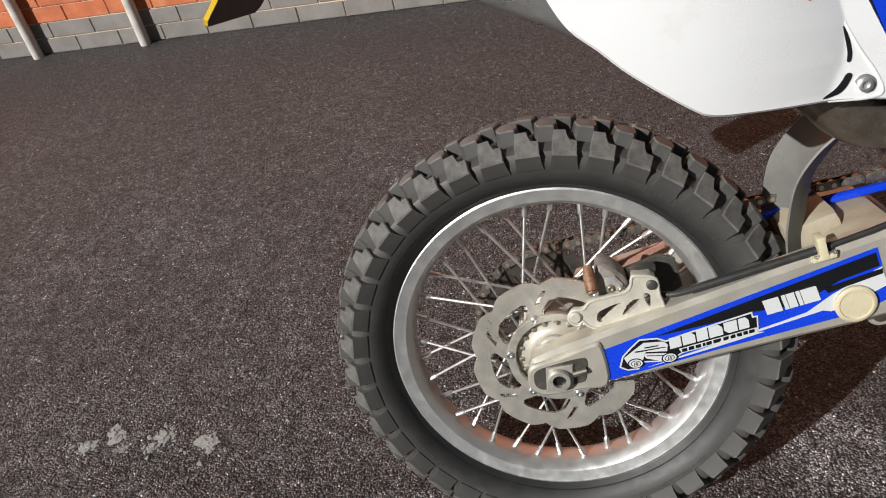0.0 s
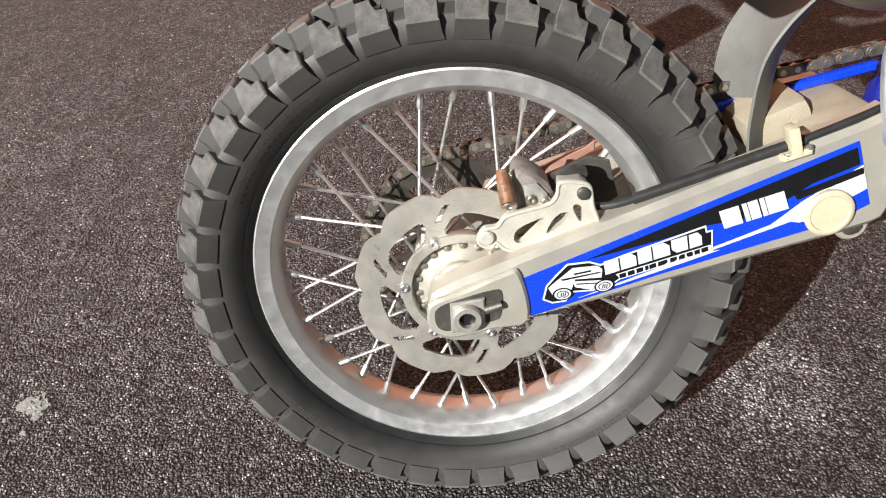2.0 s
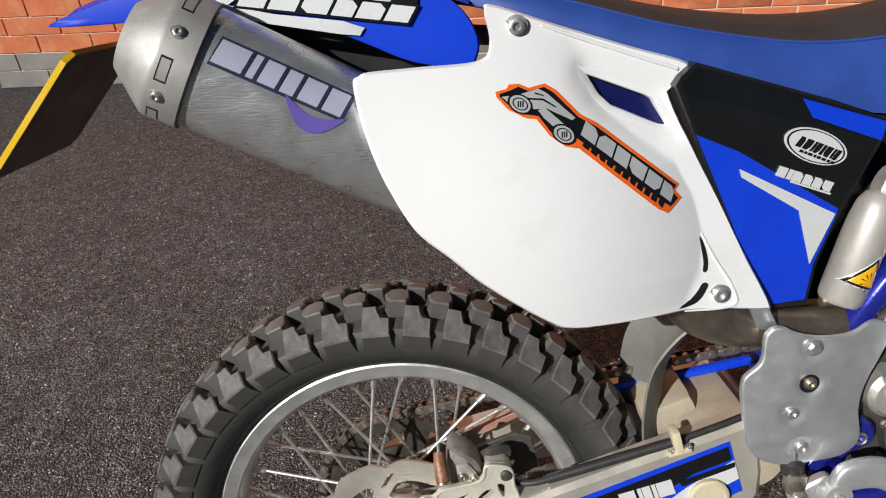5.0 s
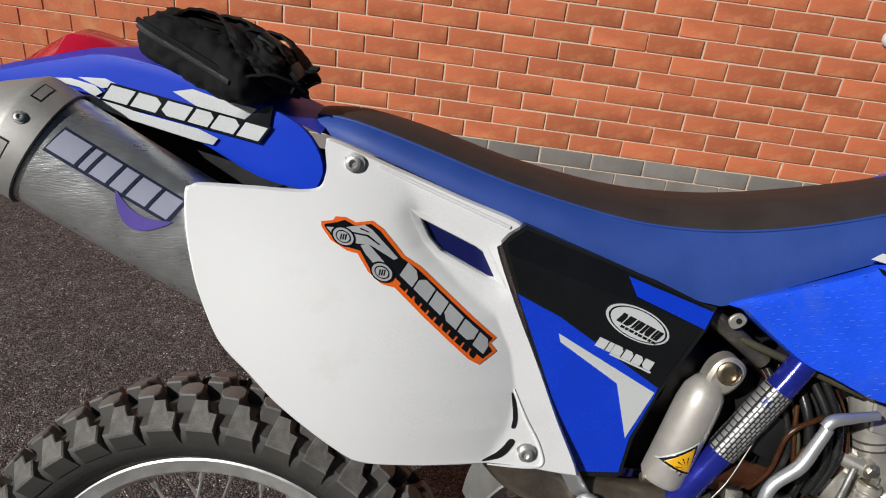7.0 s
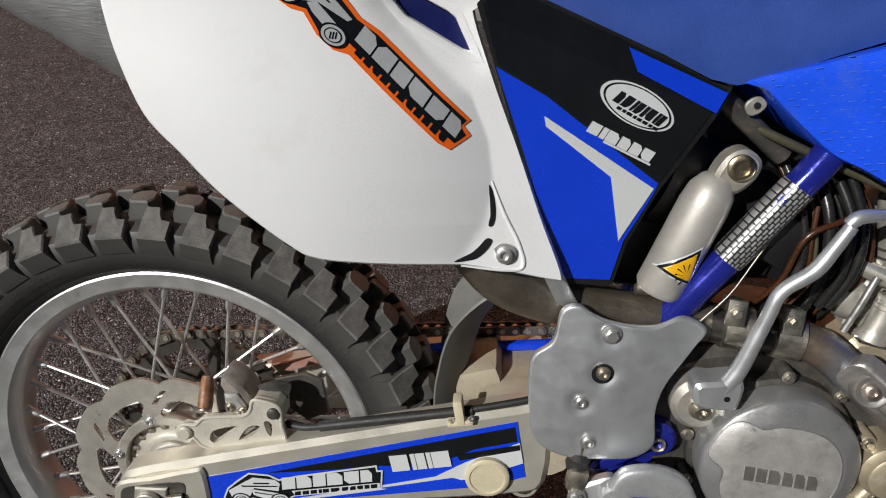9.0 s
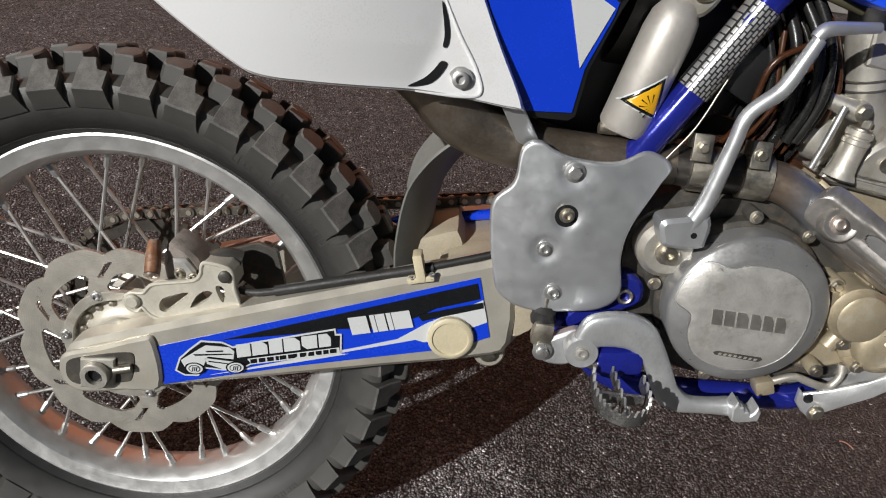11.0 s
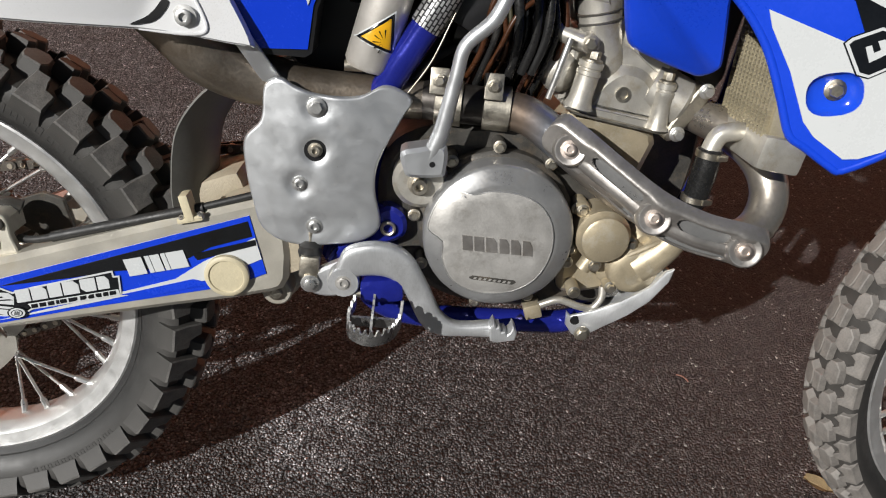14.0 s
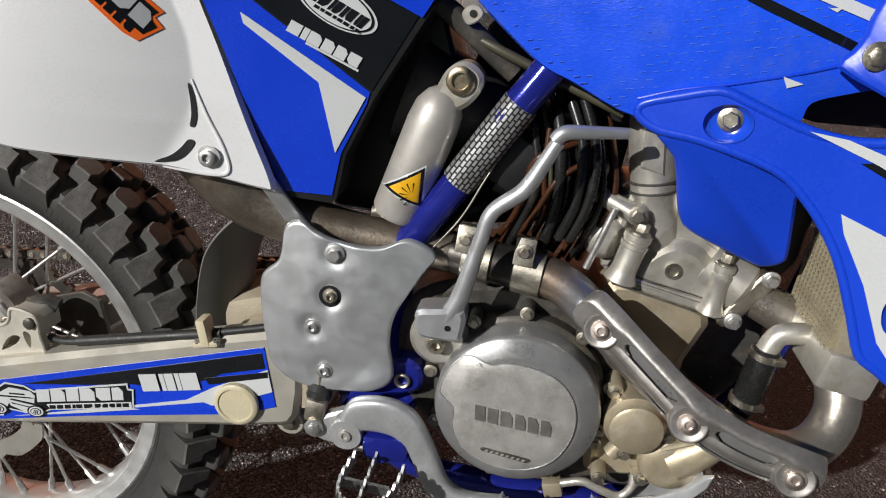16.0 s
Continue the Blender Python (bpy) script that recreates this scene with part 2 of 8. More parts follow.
DUST = (0.30, 0.25, 0.19)
M = {
    "asphalt": asphalt_material(),
    "weave": weave_material(),
    "brick_red": material("brick_red", (0.63, 0.178, 0.078), 0.85, var=0.20, scale=11, bump=0.5, fine=160, dirt=(0.70, 0.34, 0.15), dirt_amount=0.30, rand=0.16),
    "brick_grey": material("brick_grey", (0.235, 0.215, 0.20), 0.75, var=0.25, scale=9, bump=0.4, fine=160, rand=0.15),
    "mortar": material("mortar", (0.72, 0.57, 0.43), 0.95, var=0.18, scale=12, bump=0.6, fine=220),
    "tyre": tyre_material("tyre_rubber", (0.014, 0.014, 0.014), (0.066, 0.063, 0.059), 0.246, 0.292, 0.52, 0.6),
    # block tops: dusty wear, lightened further to paint in their sunlit sheen
    "tread": material("dusty_sheen_tread_rubber", (0.125, 0.120, 0.114), 0.55, var=0.40, scale=70, bump=0.25, fine=500, dirt=(0.20, 0.19, 0.176), dirt_amount=0.28, rand=0.16, spec=0.45),
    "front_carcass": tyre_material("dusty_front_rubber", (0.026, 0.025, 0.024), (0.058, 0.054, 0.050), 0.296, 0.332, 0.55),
    "front_tread": material("worn_front_tread_rubber", (0.20, 0.185, 0.17), 0.62, var=0.3, scale=50, bump=0.25, fine=400, dirt=(0.27, 0.245, 0.22), dirt_amount=0.35, rand=0.10),
    "rubber": material("black_rubber", (0.022, 0.022, 0.022), 0.5, var=0.3, scale=40, bump=0.15, dirt=(0.05, 0.046, 0.042), dirt_amount=0.2),
    "flap": material("mud_flap_plastic", (0.150, 0.150, 0.140), 0.5, var=0.15, scale=30, bump=0.05, fine=300, dirt=(0.18, 0.17, 0.15), dirt_amount=0.22),
    "rim": material("anodised_rim", (0.78, 0.78, 0.77), 0.43, 0.85, var=0.07, scale=60, bump=0.05, fine=500, dirt=(0.62, 0.60, 0.56), dirt_amount=0.12),
    "steel": material("bright_steel", (0.68, 0.675, 0.66), 0.36, 0.85, var=0.12, scale=50, bump=0.05),
    "zinc": material("zinc_steel", (0.56, 0.52, 0.44), 0.42, 1.0, var=0.2, scale=60, bump=0.12, dirt=DUST, dirt_amount=0.25),
    "disc": material("brake_disc_steel", (0.54, 0.51, 0.455), 0.38, 0.6, var=0.16, scale=60, bump=0.0, dirt=(0.46, 0.42, 0.35), dirt_amount=0.18),
    "case": material("dark_crankcase_paint", (0.085, 0.080, 0.072), 0.45, 0.4, var=0.3, scale=50, bump=0.12, fine=500, dirt=(0.19, 0.15, 0.105), dirt_amount=0.28),
    "cast": material("cast_alloy", (0.57, 0.545, 0.49), 0.42, 0.65, var=0.12, scale=70, bump=0.07, fine=700, dirt=(0.44, 0.38, 0.28), dirt_amount=0.25),
    "swing": material("swingarm_alloy", (0.55, 0.52, 0.45), 0.42, 0.5, var=0.08, scale=30, bump=0.05, fine=500, dirt=(0.54, 0.48, 0.37), dirt_amount=0.28),
    "polish": material("polished_alloy", (0.64, 0.655, 0.67), 0.39, 0.75, var=0.04, scale=60, bump=0.05, fine=420, streak=(1, 1, 6), dirt=(0.70, 0.70, 0.70), dirt_amount=0.12),
    "satin": material("satin_bare_alloy", (0.64, 0.65, 0.66), 0.38, 0.65, var=0.12, scale=40, bump=0.05, fine=260, streak=(3, 1, 0.5), dirt=(0.46, 0.46, 0.46), dirt_amount=0.18),
    "cover": material("worn_cover_alloy", (0.52, 0.505, 0.48), 0.45, 0.5, var=0.12, scale=60, bump=0.10, fine=420, dirt=(0.34, 0.32, 0.29), dirt_amount=0.22),
    "cover_rim": material("grey_coated_alloy", (0.345, 0.345, 0.345), 0.36, 0.55, var=0.10, scale=40, bump=0.02, fine=300, dirt=(0.33, 0.31, 0.285), dirt_amount=0.2),
    "pipe": material("exhaust_steel", (0.29, 0.25, 0.205), 0.42, 0.85, var=0.28, scale=14, bump=0.15, fine=300, dirt=(0.20, 0.15, 0.10), dirt_amount=0.35),
    "dark_pipe": material("sooty_pipe_steel", (0.075, 0.068, 0.062), 0.42, 0.8, var=0.25, scale=30, bump=0.06, fine=300),
    "can": material("silencer_alloy", (0.64, 0.645, 0.65), 0.34, 0.75, var=0.14, scale=40, bump=0.35, fine=110, streak=(1, 1, 7), dirt=(0.74, 0.74, 0.74), dirt_amount=0.15),
    "shield": material("pressed_shield_steel", (0.46, 0.435, 0.41), 0.38, 0.8, var=0.16, scale=30, bump=0.08, fine=250, dirt=(0.34, 0.30, 0.26), dirt_amount=0.2),
    "white": material("white_plastic", (0.82, 0.825, 0.83), 0.33, var=0.03, scale=6, bump=0.03, fine=600, dirt=(0.70, 0.69, 0.67), dirt_amount=0.14),
    "white_ink": material("white_vinyl", (0.63, 0.65, 0.655), 0.3, var=0.02, scale=20, bump=0),
    "blue": material("blue_plastic", (0.008, 0.060, 0.66), 0.33, var=0.08, scale=12, bump=0.03, fine=300),
    "blue_rough": material("blue_scuffed_plastic", (0.013, 0.090, 0.845), 0.26, var=0.12, scale=24, bump=0.2, fine=260, streak=(1.0, 1.0, 2.6), dirt=(0.05, 0.12, 0.66), dirt_amount=0.25),
    "blue_matt": material("blue_mudguard_plastic", (0.006, 0.046, 0.56), 0.42, var=0.06, scale=12, bump=0.0, spec=0.15),
    "blue_gloss": material("glossy_blue_plastic", (0.012, 0.075, 0.68), 0.14, var=0.05, scale=20, bump=0, spec=0.8),
    # worn film dashes, colour lightened to stand in for their glints
    "blue_worn_glint": material("worn_glint_dashes", (0.055, 0.15, 0.74), 0.22, var=0.25, scale=90, bump=0, spec=0.8),
    "blue_deep": material("deep_blue_vent_shade", (0.004, 0.007, 0.075), 0.35, var=0.1, scale=20, bump=0),
    "blue_ink": material("blue_vinyl", (0.006, 0.05, 0.66), 0.25, var=0.05, scale=20, bump=0, coat=0.3),
    "blue_frame": material("blue_frame_paint", (0.020, 0.030, 0.34), 0.17, 0.45, var=0.2, scale=30, bump=0.05, coat=0.5),
    # black plastic parts, and the slabs and discs that stand for shade
    "black": material("black_plastic_and_shade", (0.012, 0.012, 0.013), 0.4, var=0.2, scale=20, bump=0.03),
    "black_ink": material("black_vinyl", (0.008, 0.009, 0.011), 0.14, var=0.3, scale=20, bump=0, coat=0.3),
    "orange": material("orange_vinyl", (0.85, 0.14, 0.015), 0.35, var=0.06, scale=30, bump=0),
    "grey_ink": material("grey_vinyl", (0.42, 0.43, 0.44), 0.35, var=0.1, scale=30, bump=0),
    "yellow": material("yellow_vinyl", (0.85, 0.45, 0.015), 0.35, var=0.10, scale=60, bump=0),
    "ink_blue": material("dark_blue_vinyl", (0.030, 0.038, 0.075), 0.3, var=0.1, scale=30, bump=0),
    "lavender": material("pale_lavender_vinyl", (0.42, 0.43, 0.55), 0.35, var=0.06, scale=30, bump=0),
    "cap_alloy": material("satin_cap_alloy", (0.44, 0.43, 0.41), 0.55, 0.55, var=0.06, scale=50, bump=0.02, fine=400, dirt=(0.40, 0.37, 0.33), dirt_amount=0.15),
    "violet": material("violet_vinyl", (0.14, 0.10, 0.42), 0.35, var=0.1, scale=30, bump=0),
    "seat_blue": material("blue_seat_vinyl", (0.020, 0.062, 0.30), 0.55, var=0.14, scale=20, bump=0.22, fine=1100),
    "seat_top": material("brown_black_gripper_vinyl", (0.035, 0.026, 0.025), 0.6, var=0.2, scale=20, bump=0.4, fine=900),
    "red": material("red_lens", (0.50, 0.010, 0.035), 0.16, var=0.15, scale=30, bump=0, coat=0.6),
    "nylon": material("black_nylon_cloth", (0.011, 0.011, 0.012), 0.85, var=0.3, scale=60, bump=0.5, fine=1100, spec=0.25),
    "zip": material("dark_zip_teeth", (0.055, 0.055, 0.055), 0.4, 0.4, var=0.4, scale=300, bump=0.6, fine=1400),
    "radiator": material("radiator_fins", (0.42, 0.37, 0.26), 0.5, 0.5, var=0.25, scale=40, bump=0.3, fine=500),
    "caliper": material("dust_caked_casting", (0.27, 0.235, 0.21), 0.6, 0.1, var=0.3, scale=60, bump=0.2, fine=400, dirt=(0.13, 0.115, 0.10), dirt_amount=0.3),
    "cream_dust": material("dust_coated_casting", (0.43, 0.375, 0.28), 0.65, 0.1, var=0.18, scale=30, bump=0.3, fine=400),
    "cream_cast": material("dusty_guard_casting", (0.60, 0.57, 0.49), 0.5, 0.25, var=0.1, scale=50, bump=0.06, fine=400, dirt=(0.45, 0.40, 0.31), dirt_amount=0.2),
    "tan_cast": material("dust_stained_casting", (0.47, 0.40, 0.28), 0.45, 0.5, var=0.14, scale=60, bump=0.06, fine=500, dirt=(0.55, 0.51, 0.42), dirt_amount=0.25),
    "cream": material("cream_nylon", (0.62, 0.55, 0.38), 0.5, var=0.12, scale=30, bump=0.15),
    "olive": material("olive_cable_sleeve", (0.06, 0.055, 0.03), 0.5, var=0.2, scale=60, bump=0.05),
    "wire": material("amber_tube", (0.060, 0.022, 0.009), 0.3, var=0.35, scale=60, bump=0.05),
    "chain": material("oily_chain_steel", (0.17, 0.155, 0.135), 0.36, 0.5, var=0.35, scale=140, bump=0.05, dirt=(0.08, 0.07, 0.06), dirt_amount=0.28),
    "rust": material("rust_brown_plastic", (0.32, 0.165, 0.125), 0.55, var=0.25, scale=60, bump=0.15, dirt=(0.42, 0.30, 0.25), dirt_amount=0.3),
    "peg": material("worn_dark_steel", (0.26, 0.255, 0.25), 0.3, 0.8, var=0.35, scale=80, bump=0.15, dirt=(0.55, 0.54, 0.52), dirt_amount=0.22),
    "hose": material("glossy_black_hose", (0.016, 0.016, 0.016), 0.28, var=0.3, scale=40, bump=0.08, dirt=(0.05, 0.046, 0.042), dirt_amount=0.15),
    "copper": material("copper_tinted_steel", (0.62, 0.53, 0.47), 0.38, 1.0, var=0.15, scale=60, bump=0.05),
    "sprocket": material("oily_sprocket_steel", (0.075, 0.068, 0.060), 0.42, 0.5, var=0.35, scale=60, bump=0.1, fine=400, dirt=(0.13, 0.11, 0.085), dirt_amount=0.25),
    "reservoir": material("matt_grey_alloy", (0.50, 0.475, 0.44), 0.5, 0.45, var=0.08, scale=40, bump=0.04, fine=300, dirt=(0.40, 0.36, 0.31), dirt_amount=0.15),
    "bleed": material("rusty_orange_steel", (0.26, 0.115, 0.055), 0.5, 0.2, var=0.4, scale=120, bump=0.2, dirt=(0.33, 0.27, 0.22), dirt_amount=0.35),
    "header": material("stained_titanium_header", (0.47, 0.445, 0.41), 0.36, 0.8, var=0.15, scale=22, bump=0.04, fine=250, dirt=(0.36, 0.29, 0.22), dirt_amount=0.2),
    "gold": material("brass", (0.55, 0.46, 0.32), 0.35, 1.0, var=0.2, scale=60, bump=0.05),
    "plate_back": material("plate_back", (0.055, 0.04, 0.034), 0.5, var=0.2, scale=20, bump=0.1),
    "plate_edge": material("yellow_acrylic", (0.75, 0.47, 0.02), 0.3, var=0.05, scale=20, bump=0),
    "drain": material("painted_pipe", (0.66, 0.63, 0.58), 0.5, 0.0, var=0.2, scale=15, bump=0.15, dirt=(0.40, 0.36, 0.30), dirt_amount=0.3),
    "leaf": material("dry_leaf", (0.45, 0.33, 0.18), 0.7, var=0.25, scale=60, bump=0.3),
    "chalk": material("dried_cement_splash", (0.33, 0.325, 0.31), 0.9, var=0.2, scale=60, bump=0.6, fine=350),
}


def add_relief(m, make_height, strength, distance):
    """Puts a relief made of further nodes on a material."""
    N, L = m.node_tree.nodes, m.node_tree.links
    tc = N.new("ShaderNodeTexCoord")
    bp = N.new("ShaderNodeBump")
    bp.inputs["Strength"].default_value, bp.inputs["Distance"].default_value = strength, distance
    L.new(make_height(N, L, tc.outputs["Object"]), bp.inputs["Height"])
    L.new(bp.outputs[0], N["Principled BSDF"].inputs["Normal"])


def heat_tint(m, stops):
    """Bands of temper colour along the pipe, by its length ahead."""
    N, L = m.node_tree.nodes, m.node_tree.links
    b = N["Principled BSDF"]
    base = b.inputs["Base Color"].links[0].from_socket
    tc = N.new("ShaderNodeTexCoord")
    sep = N.new("ShaderNodeSeparateXYZ")
    L.new(tc.outputs["Object"], sep.inputs[0])
    at = N.new("ShaderNodeMapRange")
    at.inputs["From Min"].default_value, at.inputs["From Max"].default_value = 0.64, 0.96
    L.new(sep.outputs["X"], at.inputs["Value"])
    ramp = N.new("ShaderNodeValToRGB")
    r = ramp.color_ramp
    r.elements[0].position, r.elements[0].color = stops[0][0], (*stops[0][1], 1)
    r.elements[1].position, r.elements[1].color = stops[-1][0], (*stops[-1][1], 1)
    for p, c in stops[1:-1]:
        r.elements.new(p).color = (*c, 1)
    L.new(at.outputs[0], ramp.inputs[0])
    mul = N.new("ShaderNodeMix")
    mul.data_type, mul.blend_type = "RGBA", "MULTIPLY"
    mul.inputs["Factor"].default_value = 1.0
    L.new(base, mul.inputs["A"])
    L.new(ramp.outputs[0], mul.inputs["B"])
    L.new(mul.outputs["Result"], b.inputs["Base Color"])


heat_tint(M["header"], [(0.0, (0.42, 0.36, 0.30)), (0.10, (0.62, 0.50, 0.42)), (0.19, (0.62, 0.70, 0.86)), (0.30, (0.78, 0.74, 0.72)), (0.75, (0.92, 0.88, 0.84)), (1.0, (1.0, 0.97, 0.93))])


def turning_marks(N, L, src):
    w = N.new("ShaderNodeTexWave")
    w.wave_type, w.rings_direction = "RINGS", "Y"
    w.inputs["Scale"].default_value, w.inputs["Distortion"].default_value = 160, 0.8
    L.new(src, w.inputs["Vector"])
    return w.outputs["Fac"]


add_relief(M["disc"], turning_marks, 0.16, 0.0008)


# ---- shape helpers ----
def smooth(pts, n=6, closed=True):
    """A rounded line through the points."""
    pts = [Vector(p) for p in pts]
    k, out = len(pts), []
    for i in range(k if closed else k - 1):
        if closed:
            a, b, c, d = (pts[(i + j - 1) % k] for j in range(4))
        else:
            a, b, c, d = pts[max(i - 1, 0)], pts[i], pts[i + 1], pts[min(i + 2, k - 1)]
        for s in range(n):
            u = s / n
            out.append(0.5 * ((2 * b) + (c - a) * u + (2 * a - 5 * b + 4 * c - d) * u * u + (3 * b - a - 3 * c + d) * u ** 3))
    if not closed:
        out.append(pts[-1])
    return out


def flat(y):
    return lambda x, z: y


def tilt(a, b, c):
    return lambda x, z: a + b * x + c * z


def offset(pts, d):
    """The outline drawn in by d."""
    k, out = len(pts), []
    area = sum(pts[i][0] * pts[(i + 1) % k][1] - pts[(i + 1) % k][0] * pts[i][1] for i in range(k))
    sgn = 1 if area > 0 else -1
    for i in range(k):
        e1 = (Vector(pts[i][:2]) - Vector(pts[i - 1][:2]))
        e2 = (Vector(pts[(i + 1) % k][:2]) - Vector(pts[i][:2]))
        n1, n2 = Vector((-e1.y, e1.x)), Vector((-e2.y, e2.x))
        if n1.length > 1e-9:
            n1.normalize()
        if n2.length > 1e-9:
            n2.normalize()
        n = n1 + n2
        n = n / max(n.length_squared, 0.6) * 2 if n.length > 1e-9 else n1
        out.append(Vector(pts[i][:2]) + sgn * d * n)
    return out


def plate(outline, yf, thick, bevel=0.002, bm=None):
    """A slab whose near face follows yf(x, z), with chamfered near edges. Outline in (x, z)."""
    bm = bm or bmesh.new()
    yf = yf if callable(yf) else flat(yf)
    inner = offset(outline, bevel) if bevel else outline
    a = [bm.verts.new((p[0], yf(p[0], p[1]), p[1])) for p in inner]
    c = [bm.verts.new((p[0], yf(p[0], p[1]) + thick, p[1])) for p in outline]
    k = len(outline)
    bm.faces.new(a)
    bm.faces.new(c)
    if bevel:
        mid = [bm.verts.new((p[0], yf(p[0], p[1]) + min(bevel, thick * 0.5), p[1])) for p in outline]
        for i in range(k):
            j = (i + 1) % k
            bm.faces.new((a[i], a[j], mid[j], mid[i]))
            bm.faces.new((mid[i], mid[j], c[j], c[i]))
    else:
        for i in range(k):
            j = (i + 1) % k
            bm.faces.new((a[i], a[j], c[j], c[i]))
    return bm


def shell(outline, yf, thick, rings=8, centre=None, lip=0.003):
    """A slab like plate(), with rings of faces so that its near face can bulge."""
    bm = bmesh.new()
    k = len(outline)
    c = Vector(centre) if centre else sum((Vector(p[:2]) for p in outline), Vector((0, 0))) / k
    levels = [(1.0, lip), (0.985, lip * 0.25)] + [(1 - i / rings, 0.0) for i in range(1, rings)]
    rows = []
    for s, dy in levels:
        row = []
        for p in outline:
            q = c + (Vector(p[:2]) - c) * s
            row.append(bm.verts.new((q.x, yf(q.x, q.y) + dy, q.y)))
        rows.append(row)
    for r0, r1 in zip(rows, rows[1:]):
        for i in range(k):
            j = (i + 1) % k
            bm.faces.new((r0[i], r0[j], r1[j], r1[i]))
    top = bm.verts.new((c.x, yf(c.x, c.y), c.y))
    for i in range(k):
        bm.faces.new((rows[-1][i], rows[-1][(i + 1) % k], top))
    if thick:
        back = [bm.verts.new((p[0], yf(p[0], p[1]) + thick + lip, p[1])) for p in outline]
        for i in range(k):
            j = (i + 1) % k
            bm.faces.new((rows[0][i], rows[0][j], back[j], back[i]))
        bm.faces.new(back)
    return bm


def tube(pts, radius, segs=14, n=6, bm=None, caps=True, round_pts=True):
    """A bent pipe. radius: a number, or one for each point."""
    bm = bm or bmesh.new()
    k = len(pts)
    rad = [radius] * k if not hasattr(radius, "__len__") else list(radius)
    four = [Vector((*p, r)) for p, r in zip(pts, rad)]
    line = smooth(four, n, closed=False) if round_pts and k > 2 else four
    cen = [Vector(p[:3]) for p in line]
    up, rows = None, []
    for i, p in enumerate(cen):
        t = (cen[min(i + 1, len(cen) - 1)] - cen[max(i - 1, 0)]).normalized()
        if up is None:
            up = t.orthogonal().normalized()
        up = (up - up.dot(t) * t).normalized()
        side = t.cross(up)
        rows.append([bm.verts.new(p + line[i][3] * (math.cos(2 * math.pi * j / segs) * up + math.sin(2 * math.pi * j / segs) * side)) for j in range(segs)])
    for a, b in zip(rows, rows[1:]):
        for j in range(segs):
            bm.faces.new((a[j], a[(j + 1) % segs], b[(j + 1) % segs], b[j]))
    if caps:
        bm.faces.new(rows[0])
        bm.faces.new(list(reversed(rows[-1])))
    return bm


def lathe(profile, segs=64, bm=None, closed=False, centre=(0, 0, 0), axis=(0, 1, 0), wobble=None):
    """Turns (radius, along) pairs about an axis through centre."""
    bm = bm or bmesh.new()
    axis = Vector(axis).normalized()
    u = axis.orthogonal().normalized() if abs(axis.y) < 0.999 else Vector((1, 0, 0))
    v = axis.cross(u)
    c, rows = Vector(centre), []
    for r, y in profile:
        rows.append([bm.verts.new(c + axis * y + r * (math.cos(2 * math.pi * j / segs) * u + math.sin(2 * math.pi * j / segs) * v)) for j in range(segs)])
    pairs = list(zip(rows, rows[1:])) + ([(rows[-1], rows[0])] if closed else [])
    for a, b in pairs:
        for j in range(segs):
            bm.faces.new((a[j], a[(j + 1) % segs], b[(j + 1) % segs], b[j]))
    if not closed:
        for row in (rows[0], rows[-1]):
            if profile[0][0] > 1e-6:
                bm.faces.new(row)
    return bm


def box(bm, c, size, turn=(0, 0, 0), bevel=0.0):
    m = pose(*c, *turn) @ Matrix.Diagonal((*size, 1))
    made = bmesh.ops.create_cube(bm, size=1, matrix=m)
    if bevel:
        edges = {e for v in made["verts"] for e in v.link_edges}
        bmesh.ops.bevel(bm, geom=list(edges), offset=bevel, segments=2, profile=0.6, affect="EDGES")
    return bm


def hexagon(bm, x, y, z, r, h, dished=True, axis=(0, -1, 0)):
    """A flanged hexagon bolt head that stands out from (x, y, z) along the axis."""
    a = Vector(axis).normalized()
    lathe([(r * 1.5, 0), (r * 1.5, h * 0.18), (r * 1.15, h * 0.3)], 20, bm, centre=(x, y, z), axis=a)
    lathe([(r, h * 0.25), (r, h * 0.9), (r * 0.88, h)], 6, bm, centre=(x, y, z), axis=a)
    return bm


def allen(bm, x, y, z, r, h, axis=(0, -1, 0)):
    """A round socket screw with a sunk middle."""
    a = Vector(axis).normalized()
    lathe([(r * 1.45, 0), (r * 1.45, h * 0.2), (r, h * 0.25), (r, h * 0.9), (r * 0.9, h), (r * 0.52, h), (r * 0.5, h * 0.45), (0.0005, h * 0.45)], 24, bm, centre=(x, y, z), axis=a)
    return bm


def finish(bm, smooth_shade=True, angle=40):
    bmesh.ops.recalc_face_normals(bm, faces=bm.faces)
    me = bpy.data.meshes.new("part")
    bm.to_mesh(me)
    bm.free()
    if smooth_shade:
        me.shade_smooth()
        me.set_sharp_from_angle(angle=radians(angle))
    return me


def part(name, bm, mat, parent, label="", m=None, angle=40):
    """One mesh object under a thing or a part."""
    me = finish(bm, angle=angle) if isinstance(bm, bmesh.types.BMesh) else bm
    me.name = name
    if mat and not me.materials:
        me.materials.append(M[mat])
    ob = new(name, me)
    if parent:
        ob.parent = parent
    if m is not None:
        ob.matrix_basis = m
    if label:
        ob["label"] = label
    return ob


def bars(start, end, height, n, lean=0.25, gap=0.22, yf=flat(0), thick=0.0005, cut=True):
    """A row of n upright blocks from start to end, in (x, z), for a maker's mark."""
    s, e = Vector(start), Vector(end)
    d = (e - s) / n
    up = Vector((-d.y, d.x)).normalized() * height
    fwd = d.normalized() * height * lean
    bm = bmesh.new()
    for i in range(n):
        a = s + d * i
        b = a + d * (1 - gap)
        plate([a, b, b + up + fwd, a + up + fwd], yf, thick, 0, bm)
    return bm


